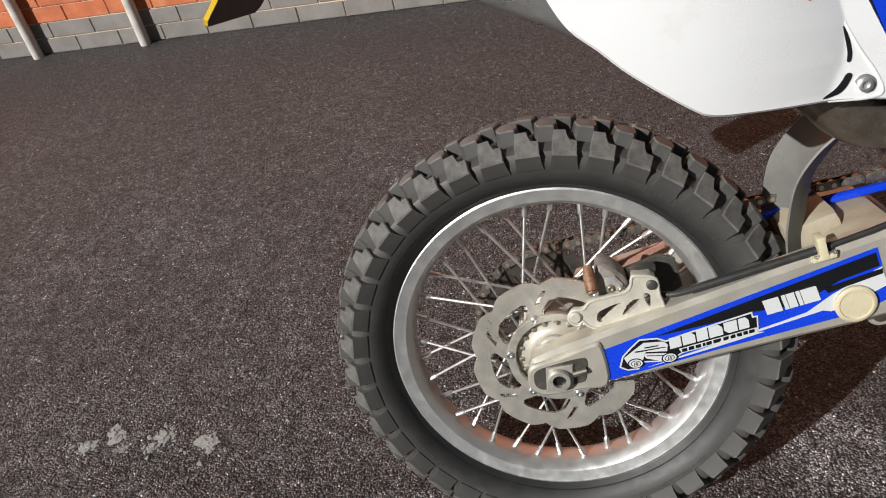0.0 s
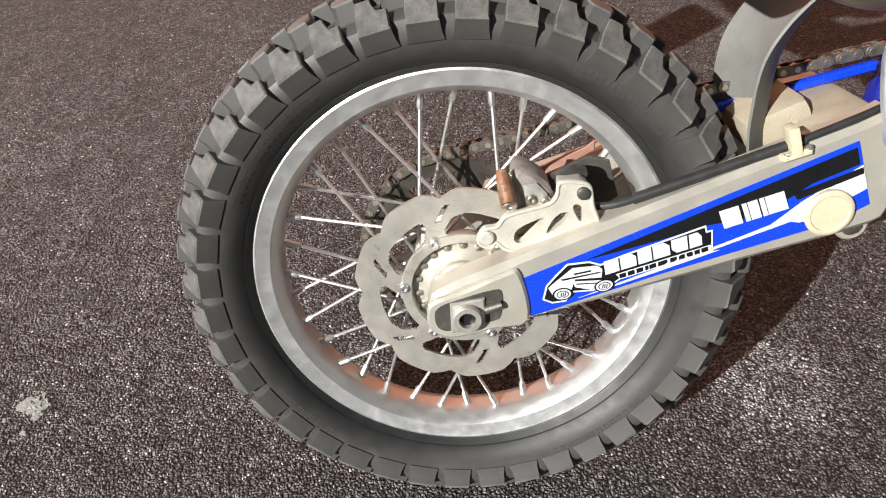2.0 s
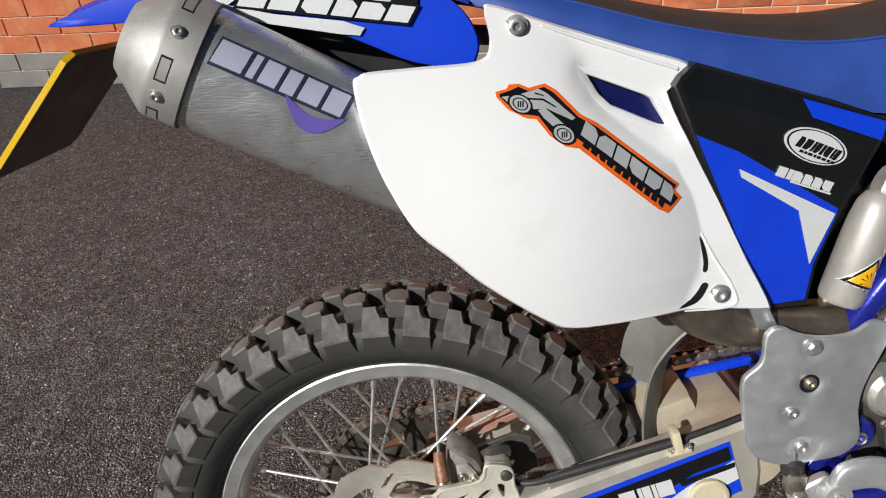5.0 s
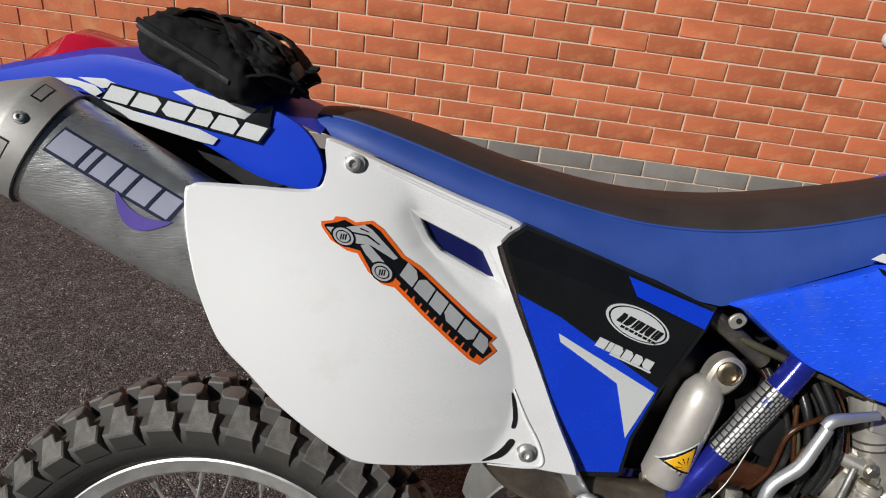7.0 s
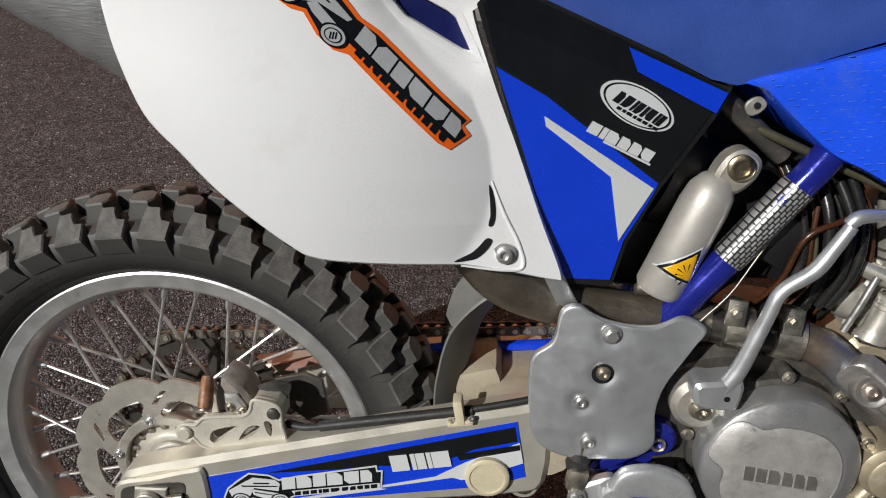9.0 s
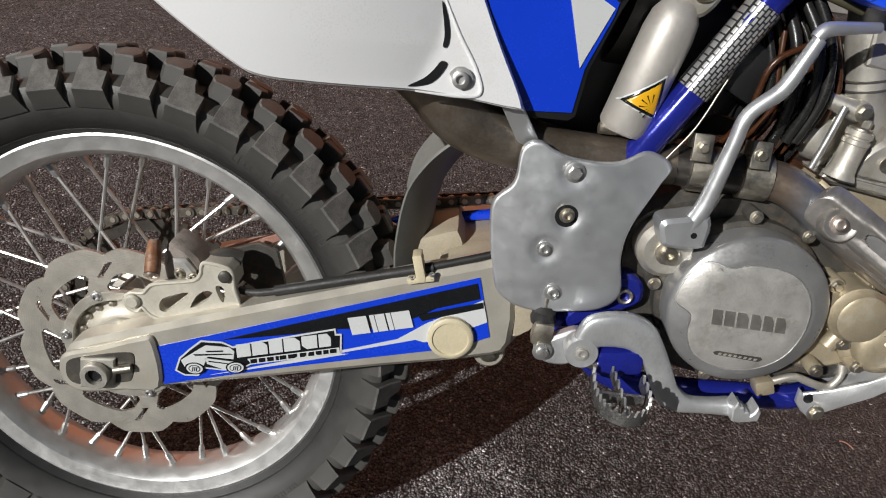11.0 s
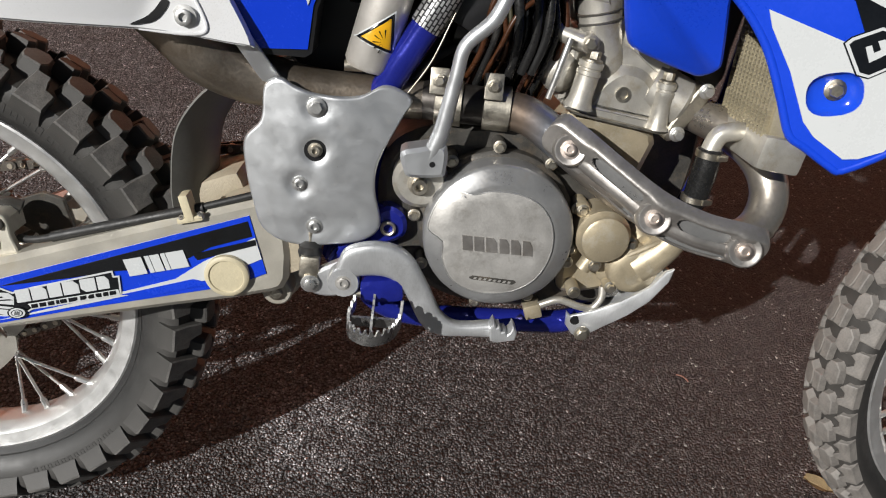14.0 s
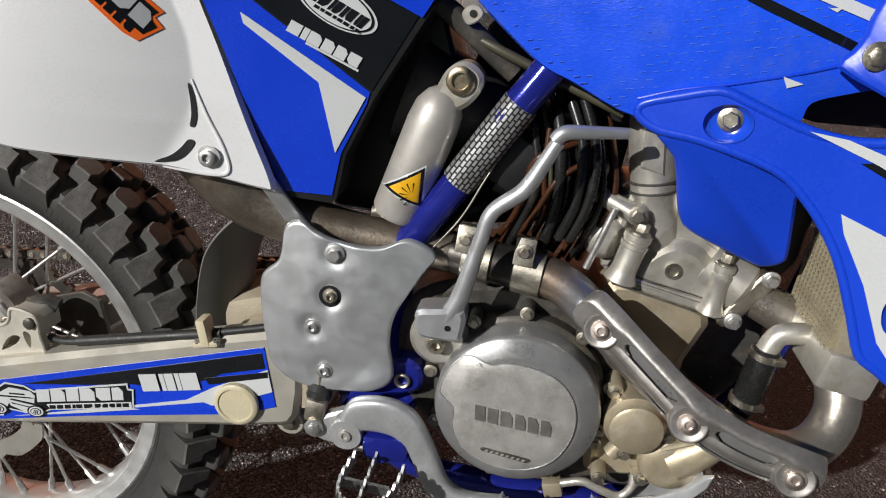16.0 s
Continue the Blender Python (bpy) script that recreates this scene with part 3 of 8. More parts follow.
# plain blocks with one corner cut, in parts of their width and height
NOTCHED = (
    [(0, 0), (1, 0), (1, 1), (0, 1)],
    [(0, 0), (1, 0), (1, 0.68), (0.70, 1), (0, 1)],
    [(0.30, 0), (1, 0), (1, 1), (0, 1), (0, 0.32)],
    [(0, 0), (1, 0), (1, 1), (0.30, 1), (0, 0.68)],
    [(0, 0), (0.70, 0), (1, 0.32), (1, 1), (0, 1)],
)


def blocks(name, start, end, height, widths, mat, parent, yf, lean=0.0, gap=0.15, edge=None, edge_mat="black_ink", notch=False, thick=0.0005):
    """Plain slanted blocks, one part each, of the given relative widths, for a maker's mark; edge draws a darker rim behind each."""
    s, e = Vector(start), Vector(end)
    total = sum(widths)
    d = (e - s)
    up = Vector((-d.y, d.x)).normalized() * height
    fwd = d.normalized() * height * lean
    at = 0.0
    for w in widths:
        a, b = s + d * (at / total), s + d * ((at + w * (1 - gap)) / total)
        at += w
        quad = [a, b, b + up + fwd, a + up + fwd]
        shape = [a + (b - a) * u_ + (up + fwd) * v_ for u_, v_ in NOTCHED[int(at * 10) % len(NOTCHED)]] if notch else quad
        if edge:
            part(name + "_edge", plate(offset(quad, -edge), yf, thick, 0), edge_mat, parent)
        hi = (lambda g: (lambda x, z: g(x, z) - (thick if edge else 0)))(yf)
        part(name, plate(shape, hi, thick, 0), mat, parent)


# ---- the large structure ----
WALL_Y, WALL_TURN = 2.432, -0.6


def build_ground():
    bm = bmesh.new()
    box(bm, (0, 0, -0.05), (240, 240, 0.1))
    g = new("ground", finish(bm, smooth_shade=False))
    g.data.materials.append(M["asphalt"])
    return tagged(g, "dark grey-brown macadam yard with fine pale stones and painted glints", "ground", kind="structure")


ground = build_ground()


# ---- the motorcycle ----
bike = new("motorcycle")
bike.matrix_basis = BIKE
bike.empty_display_size = 0.2
tagged(bike, "blue and white off-road motorcycle leaning on its stand on the macadam", "motorcycle")


def turned(deg, base=Matrix.Identity(4)):
    return base @ Matrix.Rotation(radians(deg), 4, "Y")


def tread_block(shape, y0, z0, y1, z1, by0, bz0, by1, bz1, flare=0.004, bow=0.64):
    """A tread block. shape: its outline as (metres along the tread, share of the way across); its top runs from (y0, z0)
    to (y1, z1), its foot from (by0, bz0) to (by1, bz1)."""
    bm = bmesh.new()
    wide = math.hypot(y1 - y0, z1 - z0)
    loop = [Vector((x, f * wide)) for x, f in shape]

    def ring(pts, depth):
        out = []
        for p in pts:
            f = p.y / wide if depth < 0.5 else min(max(p.y / wide, 0.0), 1.0)
            y, z = y0 + (y1 - y0) * f, z0 + (z1 - z0) * f
            by, bz = by0 + (by1 - by0) * f, bz0 + (bz1 - bz0) * f
            out.append(bm.verts.new((p.x, y + (by - y) * depth, z + (bz - z) * depth - p.x * p.x / bow)))
        return out
    rings = [ring(offset(loop, 0.0013), 0.0), ring(loop, 0.09), ring(offset(loop, -flare * 0.25), 0.62), ring(offset(loop, -flare), 1.0)]
    bm.faces.new(rings[0]).material_index = 1
    for a, b in zip(rings, rings[1:]):
        for i in range(len(a)):
            bm.faces.new((a[i], a[(i + 1) % len(a)], b[(i + 1) % len(a)], b[i])).material_index = 1 if a is rings[0] else 0
    return finish(bm, angle=25)


def mirrored(shape):
    """The same outline seen from the other side of the tread."""
    return [(-x, 1 - f) for x, f in shape]


def wheel_tyre(name, label, profile, blocks, base, top="tread"):
    body = part(name, lathe(profile, 120, closed=True), "tyre" if top == "tread" else "front_carcass", bike, label, m=base)
    for me, count, phase in blocks:
        me.materials.append(M["tyre" if top == "tread" else top])
        me.materials.append(M[top])
        for i in range(count):
            part("tread_block", me, None, body, m=Matrix.Rotation(2 * math.pi * (i + phase) / count, 4, "Y"))
    return body


def wheel_rim(name, label, base, R, half, bed, hub_r, hub_y, delta, phase, spokes=36):
    prof = [(R, -half), (R, -half + 0.0035), (R - 0.012, -half + 0.006), (bed + 0.008, -half + 0.014), (bed + 0.005, -0.012), (bed + 0.005, 0.012), (bed + 0.008, half - 0.014), (R - 0.012, half - 0.006), (R, half - 0.0035), (R, half),
            (R - 0.0025, half + 0.0012), (R - 0.006, half), (R - 0.019, half - 0.0025), (R - 0.0225, half - 0.006), (bed + 0.001, 0.015), (bed, 0.011), (bed, -0.011), (bed + 0.001, -0.015), (R - 0.0225, -half + 0.006), (R - 0.019, -half + 0.0025), (R - 0.006, -half), (R - 0.0025, -half - 0.0012)]
    rim = part(name, lathe(prof, 120, closed=True), "rim", bike, label, m=base, angle=25)
    kinds = []
    for side in (-1, 1):
        for cross in (-1, 1):
            a = radians(delta * cross)
            p0 = Vector((hub_r * math.sin(a), hub_y * side, hub_r * math.cos(a)))
            p1 = Vector((0, 0.003 * side, bed + 0.002))
            d = (p1 - p0).normalized()
            bm = tube([p0, p1 - d * 0.012], 0.0022, 8, round_pts=False)
            tube([p1 - d * 0.020, p1 - d * 0.017, p1 - d * 0.005, p1], [0.0028, 0.0042, 0.0042, 0.0052], 8, bm=bm, round_pts=False)
            me = finish(bm)
            me.materials.append(M["steel"])
            kinds.append((side, cross, me))
    for i in range(spokes):
        side = -1 if i % 2 == 0 else 1
        cross = 1 if (i // 2) % 2 == 0 else -1
        me = next(k[2] for k in kinds if k[0] == side and k[1] == cross)
        part("spoke", me, None, rim, m=Matrix.Rotation(radians(phase + i * 360 / spokes), 4, "Y"))
    return rim


# rear wheel
I4 = Matrix.Identity(4)
rear_profile = [(0.2455, -0.034), (0.252, -0.043), (0.265, -0.0535), (0.280, -0.0573), (0.291, -0.0592), (0.300, -0.0560), (0.307, -0.044), (0.3115, -0.026), (0.313, 0), (0.3115, 0.026), (0.307, 0.044), (0.300, 0.0560), (0.291, 0.0592), (0.280, 0.0573), (0.265, 0.0535), (0.252, 0.043), (0.2455, 0.034), (0.238, 0.028), (0.238, -0.028)]
N_R = 40
HOOK = [(-0.0165, 0.0), (0.0155, 0.0), (0.0160, 0.58), (0.0055, 0.62), (0.0025, 0.80), (0.0010, 1.0), (-0.0150, 1.0), (-0.0168, 0.5)]
SKEW = [(-0.0130, 0.22), (-0.0085, 0.0), (0.0105, 0.0), (0.0150, 0.34), (0.0135, 0.80), (0.0060, 1.0), (-0.0080, 0.92), (-0.0148, 0.60)]
LOZENGE = [(-0.0120, 0.0), (0.0070, 0.0), (0.0125, 0.45), (0.0110, 1.0), (-0.0080, 1.0), (-0.0130, 0.6)]
side_a = tread_block(HOOK, -0.0680, 0.2985, -0.0395, 0.3245, -0.0580, 0.2765, -0.034, 0.3050, 0.0025)
side_b = tread_block(mirrored(HOOK), 0.0395, 0.3245, 0.0680, 0.2985, 0.034, 0.3050, 0.0580, 0.2765, 0.0025)
mid_a = tread_block(SKEW, -0.0370, 0.3285, -0.0085, 0.3325, -0.0385, 0.3080, -0.006, 0.3100, 0.005)
mid_b = tread_block(mirrored(SKEW), 0.0085, 0.3325, 0.0370, 0.3285, 0.006, 0.3100, 0.0385, 0.3080, 0.005)
crown = tread_block(LOZENGE, -0.0075, 0.3330, 0.0075, 0.3330, -0.009, 0.3100, 0.009, 0.3100, 0.004)
rear_tyre = wheel_tyre("rear_tyre", "dusty knobbly rear tyre", rear_profile, [(side_a, N_R, 6 / 9), (side_b, N_R, 6 / 9 + 0.5), (mid_a, N_R, 6 / 9 + 0.5), (mid_b, N_R, 6 / 9), (crown, N_R, 6 / 9)], I4)
rear_rim = wheel_rim("rear_rim", "satin silver alloy rear rim", I4, 0.2435, 0.0325, 0.2145, 0.052, 0.030, 65, 12.3)


def wall_y(r):
    """Where the near sidewall stands at radius r."""
    near = [(a, b) for a, b in rear_profile[:6]]
    for (r0, y0), (r1, y1) in zip(near, near[1:]):
        if r <= r1:
            return y0 + (y1 - y0) * (r - r0) / (r1 - r0)
    return near[-1][1]


def tyre_mark(r, h, half, lift=0.0004):
    """One raised outline on the near sidewall, at the top of the wheel: a plain rounded bar, hollow inside."""
    bm = bmesh.new()
    w = radians(half)
    outer = ((r, -w), (r + h, -w), (r + h, w), (r, w))
    mid = (r + h / 2, 0.0)
    inner = [(mid[0] + (a - mid[0]) * 0.62, b * 0.55) for a, b in outer]
    put = lambda q, up: bm.verts.new((q[0] * math.sin(q[1]), wall_y(q[0]) - up, q[0] * math.cos(q[1])))
    rows = [[put(q, up) for q in lp] for lp, up in ((outer, -0.001), (outer, lift), (inner, lift), (inner, -0.001))]
    for p, q in zip(rows, rows[1:]):
        for i in range(4):
            bm.faces.new((p[i], p[(i + 1) % 4], q[(i + 1) % 4], q[i]))
    me = finish(bm, angle=20)
    me.materials.append(M["tyre"])
    return me


part("bead_line", lathe([(0.2500, wall_y(0.2500) + 0.001), (0.2500, wall_y(0.2500) - 0.0008), (0.2510, wall_y(0.2510) - 0.0008), (0.2512, wall_y(0.2510) + 0.001)], 160, closed=True), "tyre", rear_tyre)
for start, count, step, r, h in ((28, 11, 3.0, 0.266, 0.012), (-62, 17, 2.0, 0.261, 0.0085), (-137, 6, 3.4, 0.266, 0.012), (132, 13, 2.2, 0.270, 0.007)):
    mark = tyre_mark(r, h, step * 0.30)
    for i in range(count):
        if not (start == -62 and i in (5, 11)):
            part("sidewall_mark", mark, None, rear_tyre, m=Matrix.Rotation(radians(start + i * step), 4, "Y"))
part("rear_hub", lathe([(0.012, -0.062), (0.034, -0.060), (0.036, -0.045), (0.056, -0.036), (0.058, -0.026), (0.034, -0.018), (0.028, 0), (0.034, 0.018), (0.058, 0.026), (0.058, 0.036), (0.045, 0.048), (0.012, 0.050)], 48), "cast", bike, "dull cast alloy rear hub")


def polar_plate(keep, radii, segs, y0, thick, outer=None):
    """A flat ring cut out of a polar grid: keep(r, a) says which cells stay."""
    bm = bmesh.new()
    grid = {}
    def v(i, j, y):
        key = (i, j % segs, y)
        if key not in grid:
            a = 2 * math.pi * (j % segs) / segs
            r = outer(a) if outer and i == len(radii) - 1 else radii[i]
            grid[key] = bm.verts.new((r * math.sin(a), y, r * math.cos(a)))
        return grid[key]
    cells = {(i, j) for i in range(len(radii) - 1) for j in range(segs) if keep((radii[i] + radii[i + 1]) / 2, (j + 0.5) / segs * 360)}
    for i, j in cells:
        for y in (y0, y0 + thick):
            bm.faces.new([v(i, j, y), v(i, j + 1, y), v(i + 1, j + 1, y), v(i + 1, j, y)])
        for di, dj, e in ((-1, 0, ((i, j), (i, j + 1))), (1, 0, ((i + 1, j), (i + 1, j + 1))), (0, -1, ((i, j), (i + 1, j))), (0, 1, ((i, j + 1), (i + 1, j + 1)))):
            if (i + di, (j + dj) % segs) not in cells:
                (a, b), (c, d) = e
                bm.faces.new([v(a, b, y0), v(c, d, y0), v(c, d, y0 + thick), v(a, b, y0 + thick)])
    return bm


def disc_keep(r, a):
    """Six slanting arms with a slot in each between the friction ring and the bolt circle."""
    c = (a + 24 - (r - 0.067) * 490 + 30) % 60 - 30
    slot = 0.0875 < r < 0.1055 and abs(c) < radians(2.0) * 57.3 * 0.095 / r
    if r > 0.0945:
        return not slot
    if r > 0.0700:
        wide = 9.0 + 7.0 * max(0.0, (r - 0.085) / 0.0095) ** 2 + 5.0 * max(0.0, (0.075 - r) / 0.005) ** 2
        return abs(c) < wide and not slot
    return r > 0.0625


DISC_Y = -0.060
radii = [0.0625, 0.0680] + [0.0700 + 0.00175 * i for i in range(0, 15)] + [0.0963, 0.0985, 0.1010, 0.1035, 0.1055, 0.1080, 0.1195]
disc = part("brake_disc", polar_plate(disc_keep, radii, 360, DISC_Y, 0.004, outer=lambda a: 0.1138 + 0.0088 * min(1.0, 1.4 * abs(math.cos(4.5 * (a + radians(28)))) ** 0.9)), "disc", bike, "wave-edged brushed steel brake disc", angle=30)
for k in range(6):
    a = radians(k * 60 - 24)
    part("disc_bolt", allen(bmesh.new(), 0.0665 * math.sin(a), DISC_Y - 0.001, 0.0665 * math.cos(a), 0.0046, 0.004), "steel", disc)
part("disc_carrier", lathe([(0.0580, 0.012), (0.0580, 0.0), (0.0588, -0.0012), (0.0690, -0.0012), (0.0698, 0.0), (0.0698, 0.006), (0.0640, 0.012)], 72, centre=(0, DISC_Y, 0), closed=True), "cast", disc, "pale alloy carrier ring")
part("hub_flange", lathe([(0.0575, 0.018), (0.0575, 0.011), (0.0560, 0.0095), (0.0440, 0.0085), (0.0400, 0.0060), (0.0340, 0.0040), (0.0290, 0.0040)], 60, centre=(0, DISC_Y, 0)), "swing", disc, "tan dusted hub flange")
head = lathe([(0.0042, 0.004), (0.0042, -0.0015), (0.0030, -0.0032), (0.0004, -0.0038)], 14, centre=(0, DISC_Y + 0.0085, 0.0515))
head_mesh = finish(head)
head_mesh.materials.append(M["zinc"])
for k in range(18):
    part("spoke_head", head_mesh, None, disc, m=Matrix.Rotation(radians(20 * k + 4), 4, "Y"))
part("hub_spacer", lathe([(0.030, 0.006), (0.030, -0.010), (0.027, -0.014), (0.022, -0.014), (0.022, -0.034), (0.010, -0.034)], 40, centre=(0, DISC_Y, 0)), "steel", disc)

# sprocket and chain on the far side
N_T = 48


def sprocket_keep(r, a):
    if r > 0.112:
        return (a * N_T / 360) % 1 < 0.5
    if 0.070 < r < 0.098:
        return (a % 60) < 22
    return True


part("sprocket", polar_plate(sprocket_keep, [0.052, 0.062, 0.070, 0.084, 0.098, 0.112, 0.1175], N_T * 6, 0.052, 0.006), "sprocket", bike, "dark oily rear sprocket")


def link_mesh(wide):
    bm = bmesh.new()
    p = 0.015875
    line = []
    for s in range(24):
        a = 2 * math.pi * s / 24
        cx = p / 2 if math.cos(a) > 0 else -p / 2
        pinch = 0.0072 - 0.0014 * (1 - abs(math.cos(a)))
        line.append(Vector((cx + pinch * math.cos(a), pinch * math.sin(a))))
    y = 0.0088 if wide else 0.0062
    plate(line, -y, 0.0022, 0.0005, bm)
    plate(line, y - 0.0022, 0.0022, 0.0005, bm)
    for x in (-p / 2, p / 2):
        plates = set(bm.faces)
        lathe([(0.0034, -y - 0.0012), (0.0034, y + 0.0012)], 12, bm, centre=(x, 0, 0))
        lathe([(0.0052, -0.0045), (0.0052, 0.0045)], 12, bm, centre=(x, 0, 0))
        for f in bm.faces:
            if f not in plates:
                f.material_index = 1
    me = finish(bm)
    me.materials.append(M["chain" if wide else "sprocket"])
    me.materials.append(M["zinc"])
    return me


def build_chain():
    rr, rf = 0.1214, 0.036
    c0, c1 = Vector((0, 0)), Vector((0.505, 0.172))
    d = c1 - c0
    base = math.atan2(d.y, d.x)
    off = math.acos((rr - rf) / d.length)
    a_top, a_bot = base + off, base - off
    path = []
    step = 0.004
    p0, p1 = c0 + rr * Vector((math.cos(a_top), math.sin(a_top))), c1 + rf * Vector((math.cos(a_top), math.sin(a_top)))
    q0, q1 = c0 + rr * Vector((math.cos(a_bot), math.sin(a_bot))), c1 + rf * Vector((math.cos(a_bot), math.sin(a_bot)))
    arc = (2 * math.pi - 2 * off)
    k = int(rr * arc / step)
    path += [c0 + rr * Vector((math.cos(a_bot - arc * i / k), math.sin(a_bot - arc * i / k))) for i in range(k)]
    k = int((p1 - p0).length / step)
    path += [p0 + (p1 - p0) * i / k for i in range(k)]
    k = int(rf * 2 * off / step)
    path += [c1 + rf * Vector((math.cos(a_top - 2 * off * i / k), math.sin(a_top - 2 * off * i / k))) for i in range(k)]
    k = int((q0 - q1).length / step)
    path += [q1 + (q0 - q1) * i / k + Vector((0, -0.010 * math.sin(math.pi * i / k))) for i in range(k)]
    path.append(path[0])
    lens = [0.0]
    for a, b in zip(path, path[1:]):
        lens.append(lens[-1] + (b - a).length)
    count = int(lens[-1] / 0.015875 / 2) * 2
    def at(s):
        s %= lens[-1]
        i = next(j for j in range(len(lens) - 1) if lens[j + 1] >= s)
        f = (s - lens[i]) / max(lens[i + 1] - lens[i], 1e-9)
        return path[i].lerp(path[i + 1], f)
    chain = part("drive_chain", tube([(0.52, 0.055, 0.172), (0.53, 0.055, 0.172)], 0.03, 20, round_pts=False), "chain", bike, "oily roller drive chain")
    meshes = [link_mesh(False), link_mesh(True)]
    for i in range(count):
        s0, s1 = lens[-1] * i / count, lens[-1] * (i + 1) / count
        a, b = at(s0), at(s1)
        m = (a + b) / 2
        part("chain_link", meshes[i % 2], None, chain, m=pose(m.x, 0.055, m.y, 0, -math.degrees(math.atan2(b.y - a.y, b.x - a.x)), 0))


build_chain()

# swingarm
SW = tilt(-0.125, 0.05, 0.08)
beam = [(-0.0341, 0.0264), (-0.0143, 0.0400), (0.0548, 0.0627), (0.1998, 0.1087), (0.3942, 0.1687), (0.4265, 0.1731), (0.4368, 0.0803), (0.4009, 0.0593), (0.3056, 0.0397), (0.0672, -0.0074), (-0.0255, -0.0152), (-0.0378, -0.0029)]
swing = part("swingarm", plate(offset(smooth(beam, 3), 0.0), SW, 0.034, 0.006), "swing", bike, "dusty silver alloy swingarm")
part("far_beam", plate([(x, z) for x, z in beam], lambda x, z: -SW(x, z) - 0.034, 0.034, 0.004), "swing", swing)
bridge = bmesh.new()
box(bridge, (0.400, 0.0, 0.120), (0.085, 0.17, 0.095), (0, -15, 0), 0.016)
box(bridge, (0.345, 0.02, 0.150), (0.07, 0.11, 0.045), (0, -22, 0), 0.014)
tube([(0.425, -0.088, 0.125), (0.425, 0.088, 0.125)], 0.042, 20, round_pts=False, bm=bridge)
part("cross_member", bridge, "cream_dust", swing, "cast cross-member, cream with dust")
part("end_casting", plate(smooth([(-0.038, 0.012), (-0.031, 0.027), (0.003, 0.037), (0.045, 0.052), (0.061, 0.050), (0.068, -0.004), (0.030, -0.011), (-0.014, -0.017), (-0.034, -0.006)], 4), lambda x, z: SW(x, z) - 0.006, 0.008, 0.003), "swing", swing)
# dark sheet on the casting, the recess's shade as colour
part("axle_slot", plate(smooth([(-0.030, 0.012), (-0.026, 0.021), (-0.010, 0.027), (0.033, 0.036), (0.042, 0.030), (0.039, 0.006), (0.030, 0.000), (-0.012, -0.007), (-0.027, -0.002)], 3), lambda x, z: SW(x, z) - 0.0068, 0.002, 0.0005), "case", swing, "dark sheet standing for the shaded recess round the axle")
blockbm = bmesh.new()
plate([(-0.014, -0.008), (0.022, -0.003), (0.023, 0.029), (-0.013, 0.026)], lambda x, z: SW(x, z) - 0.0105, 0.006, 0.0015, blockbm)
part("axle_block", blockbm, "cast", swing)
part("axle_nut", lathe([(0.0150, 0), (0.0150, -0.006), (0.0140, -0.007), (0.0090, -0.007), (0.0086, 0.0), (0.0084, 0.006)], 32, centre=(0.004, SW(0, 0) - 0.010, 0.010)), "cast", swing, "worn steel axle end")
# black disc for the shade inside the axle
part("axle_bore", lathe([(0.0088, 0), (0.0086, -0.0006), (0.0004, -0.0006)], 24, centre=(0.004, SW(0, 0) - 0.0105, 0.010)), "black", swing, "black disc standing for the shaded bore of the hollow axle")
part("adjuster_bolt", tube([(0.022, -0.133, 0.016), (0.040, -0.131, 0.020)], 0.0045, 10, round_pts=False), "zinc", swing)
decal = lambda d: (lambda x, z: SW(x, z) - d)
part("swingarm_decal", plate([(0.0579, 0.0406), (0.3941, 0.1539), (0.4132, 0.0877), (0.3770, 0.0711), (0.2037, 0.0321), (0.0703, -0.0017)], decal(0.0012), 0.001, 0), "blue_ink", swing, "blue, black and white vinyl strip")
part("decal_black", plate([(0.1296, 0.0568), (0.3925, 0.1476), (0.3975, 0.1306), (0.3524, 0.1153), (0.3329, 0.1033), (0.3015, 0.0868), (0.2531, 0.0820), (0.2028, 0.0706)], decal(0.0019), 0.0006, 0), "black_ink", swing)
part("decal_white", plate([(0.1198, 0.0145), (0.2036, 0.0365), (0.3045, 0.0650), (0.3564, 0.0786), (0.4081, 0.1050), (0.4006, 0.1296), (0.345, 0.098), (0.315, 0.076), (0.2786, 0.064), (0.2083, 0.042)], decal(0.0022), 0.0006, 0), "white_ink", swing)
part("decal_slit", plate([(0.3338, 0.1065), (0.4007, 0.1274), (0.4021, 0.1210), (0.3391, 0.1001)], decal(0.0028), 0.0005, 0), "black_ink", swing)
part("decal_stripe", plate([(0.2541, 0.0536), (0.3342, 0.0773), (0.3546, 0.0731), (0.2947, 0.0561)], decal(0.0028), 0.0005, 0), "blue_ink", swing)
mark_line = [(0.0825, 0.0169), (0.0867, 0.0325), (0.0971, 0.0440), (0.1090, 0.0552), (0.1319, 0.0557), (0.1432, 0.0513), (0.1634, 0.0584), (0.2491, 0.0827), (0.2505, 0.0765), (0.2562, 0.0771), (0.2576, 0.0540), (0.1631, 0.0319), (0.1513, 0.0243), (0.1338, 0.0218), (0.1135, 0.0223), (0.1073, 0.0127), (0.0927, 0.0118)]
part("mark_border", plate(mark_line, decal(0.0030), 0.0005, 0), "white_ink", swing)
part("mark_backing", plate(offset(mark_line, 0.0019), decal(0.0033), 0.0003, 0), "black_ink", swing)
blocks("mark_letter", (0.1480, 0.0390), (0.2475, 0.0625), 0.0150, (1, 1.1, 0.95, 1.15, 1.1, 0.85), "white_ink", swing, decal(0.0038), 0.10, 0.10, notch=True)
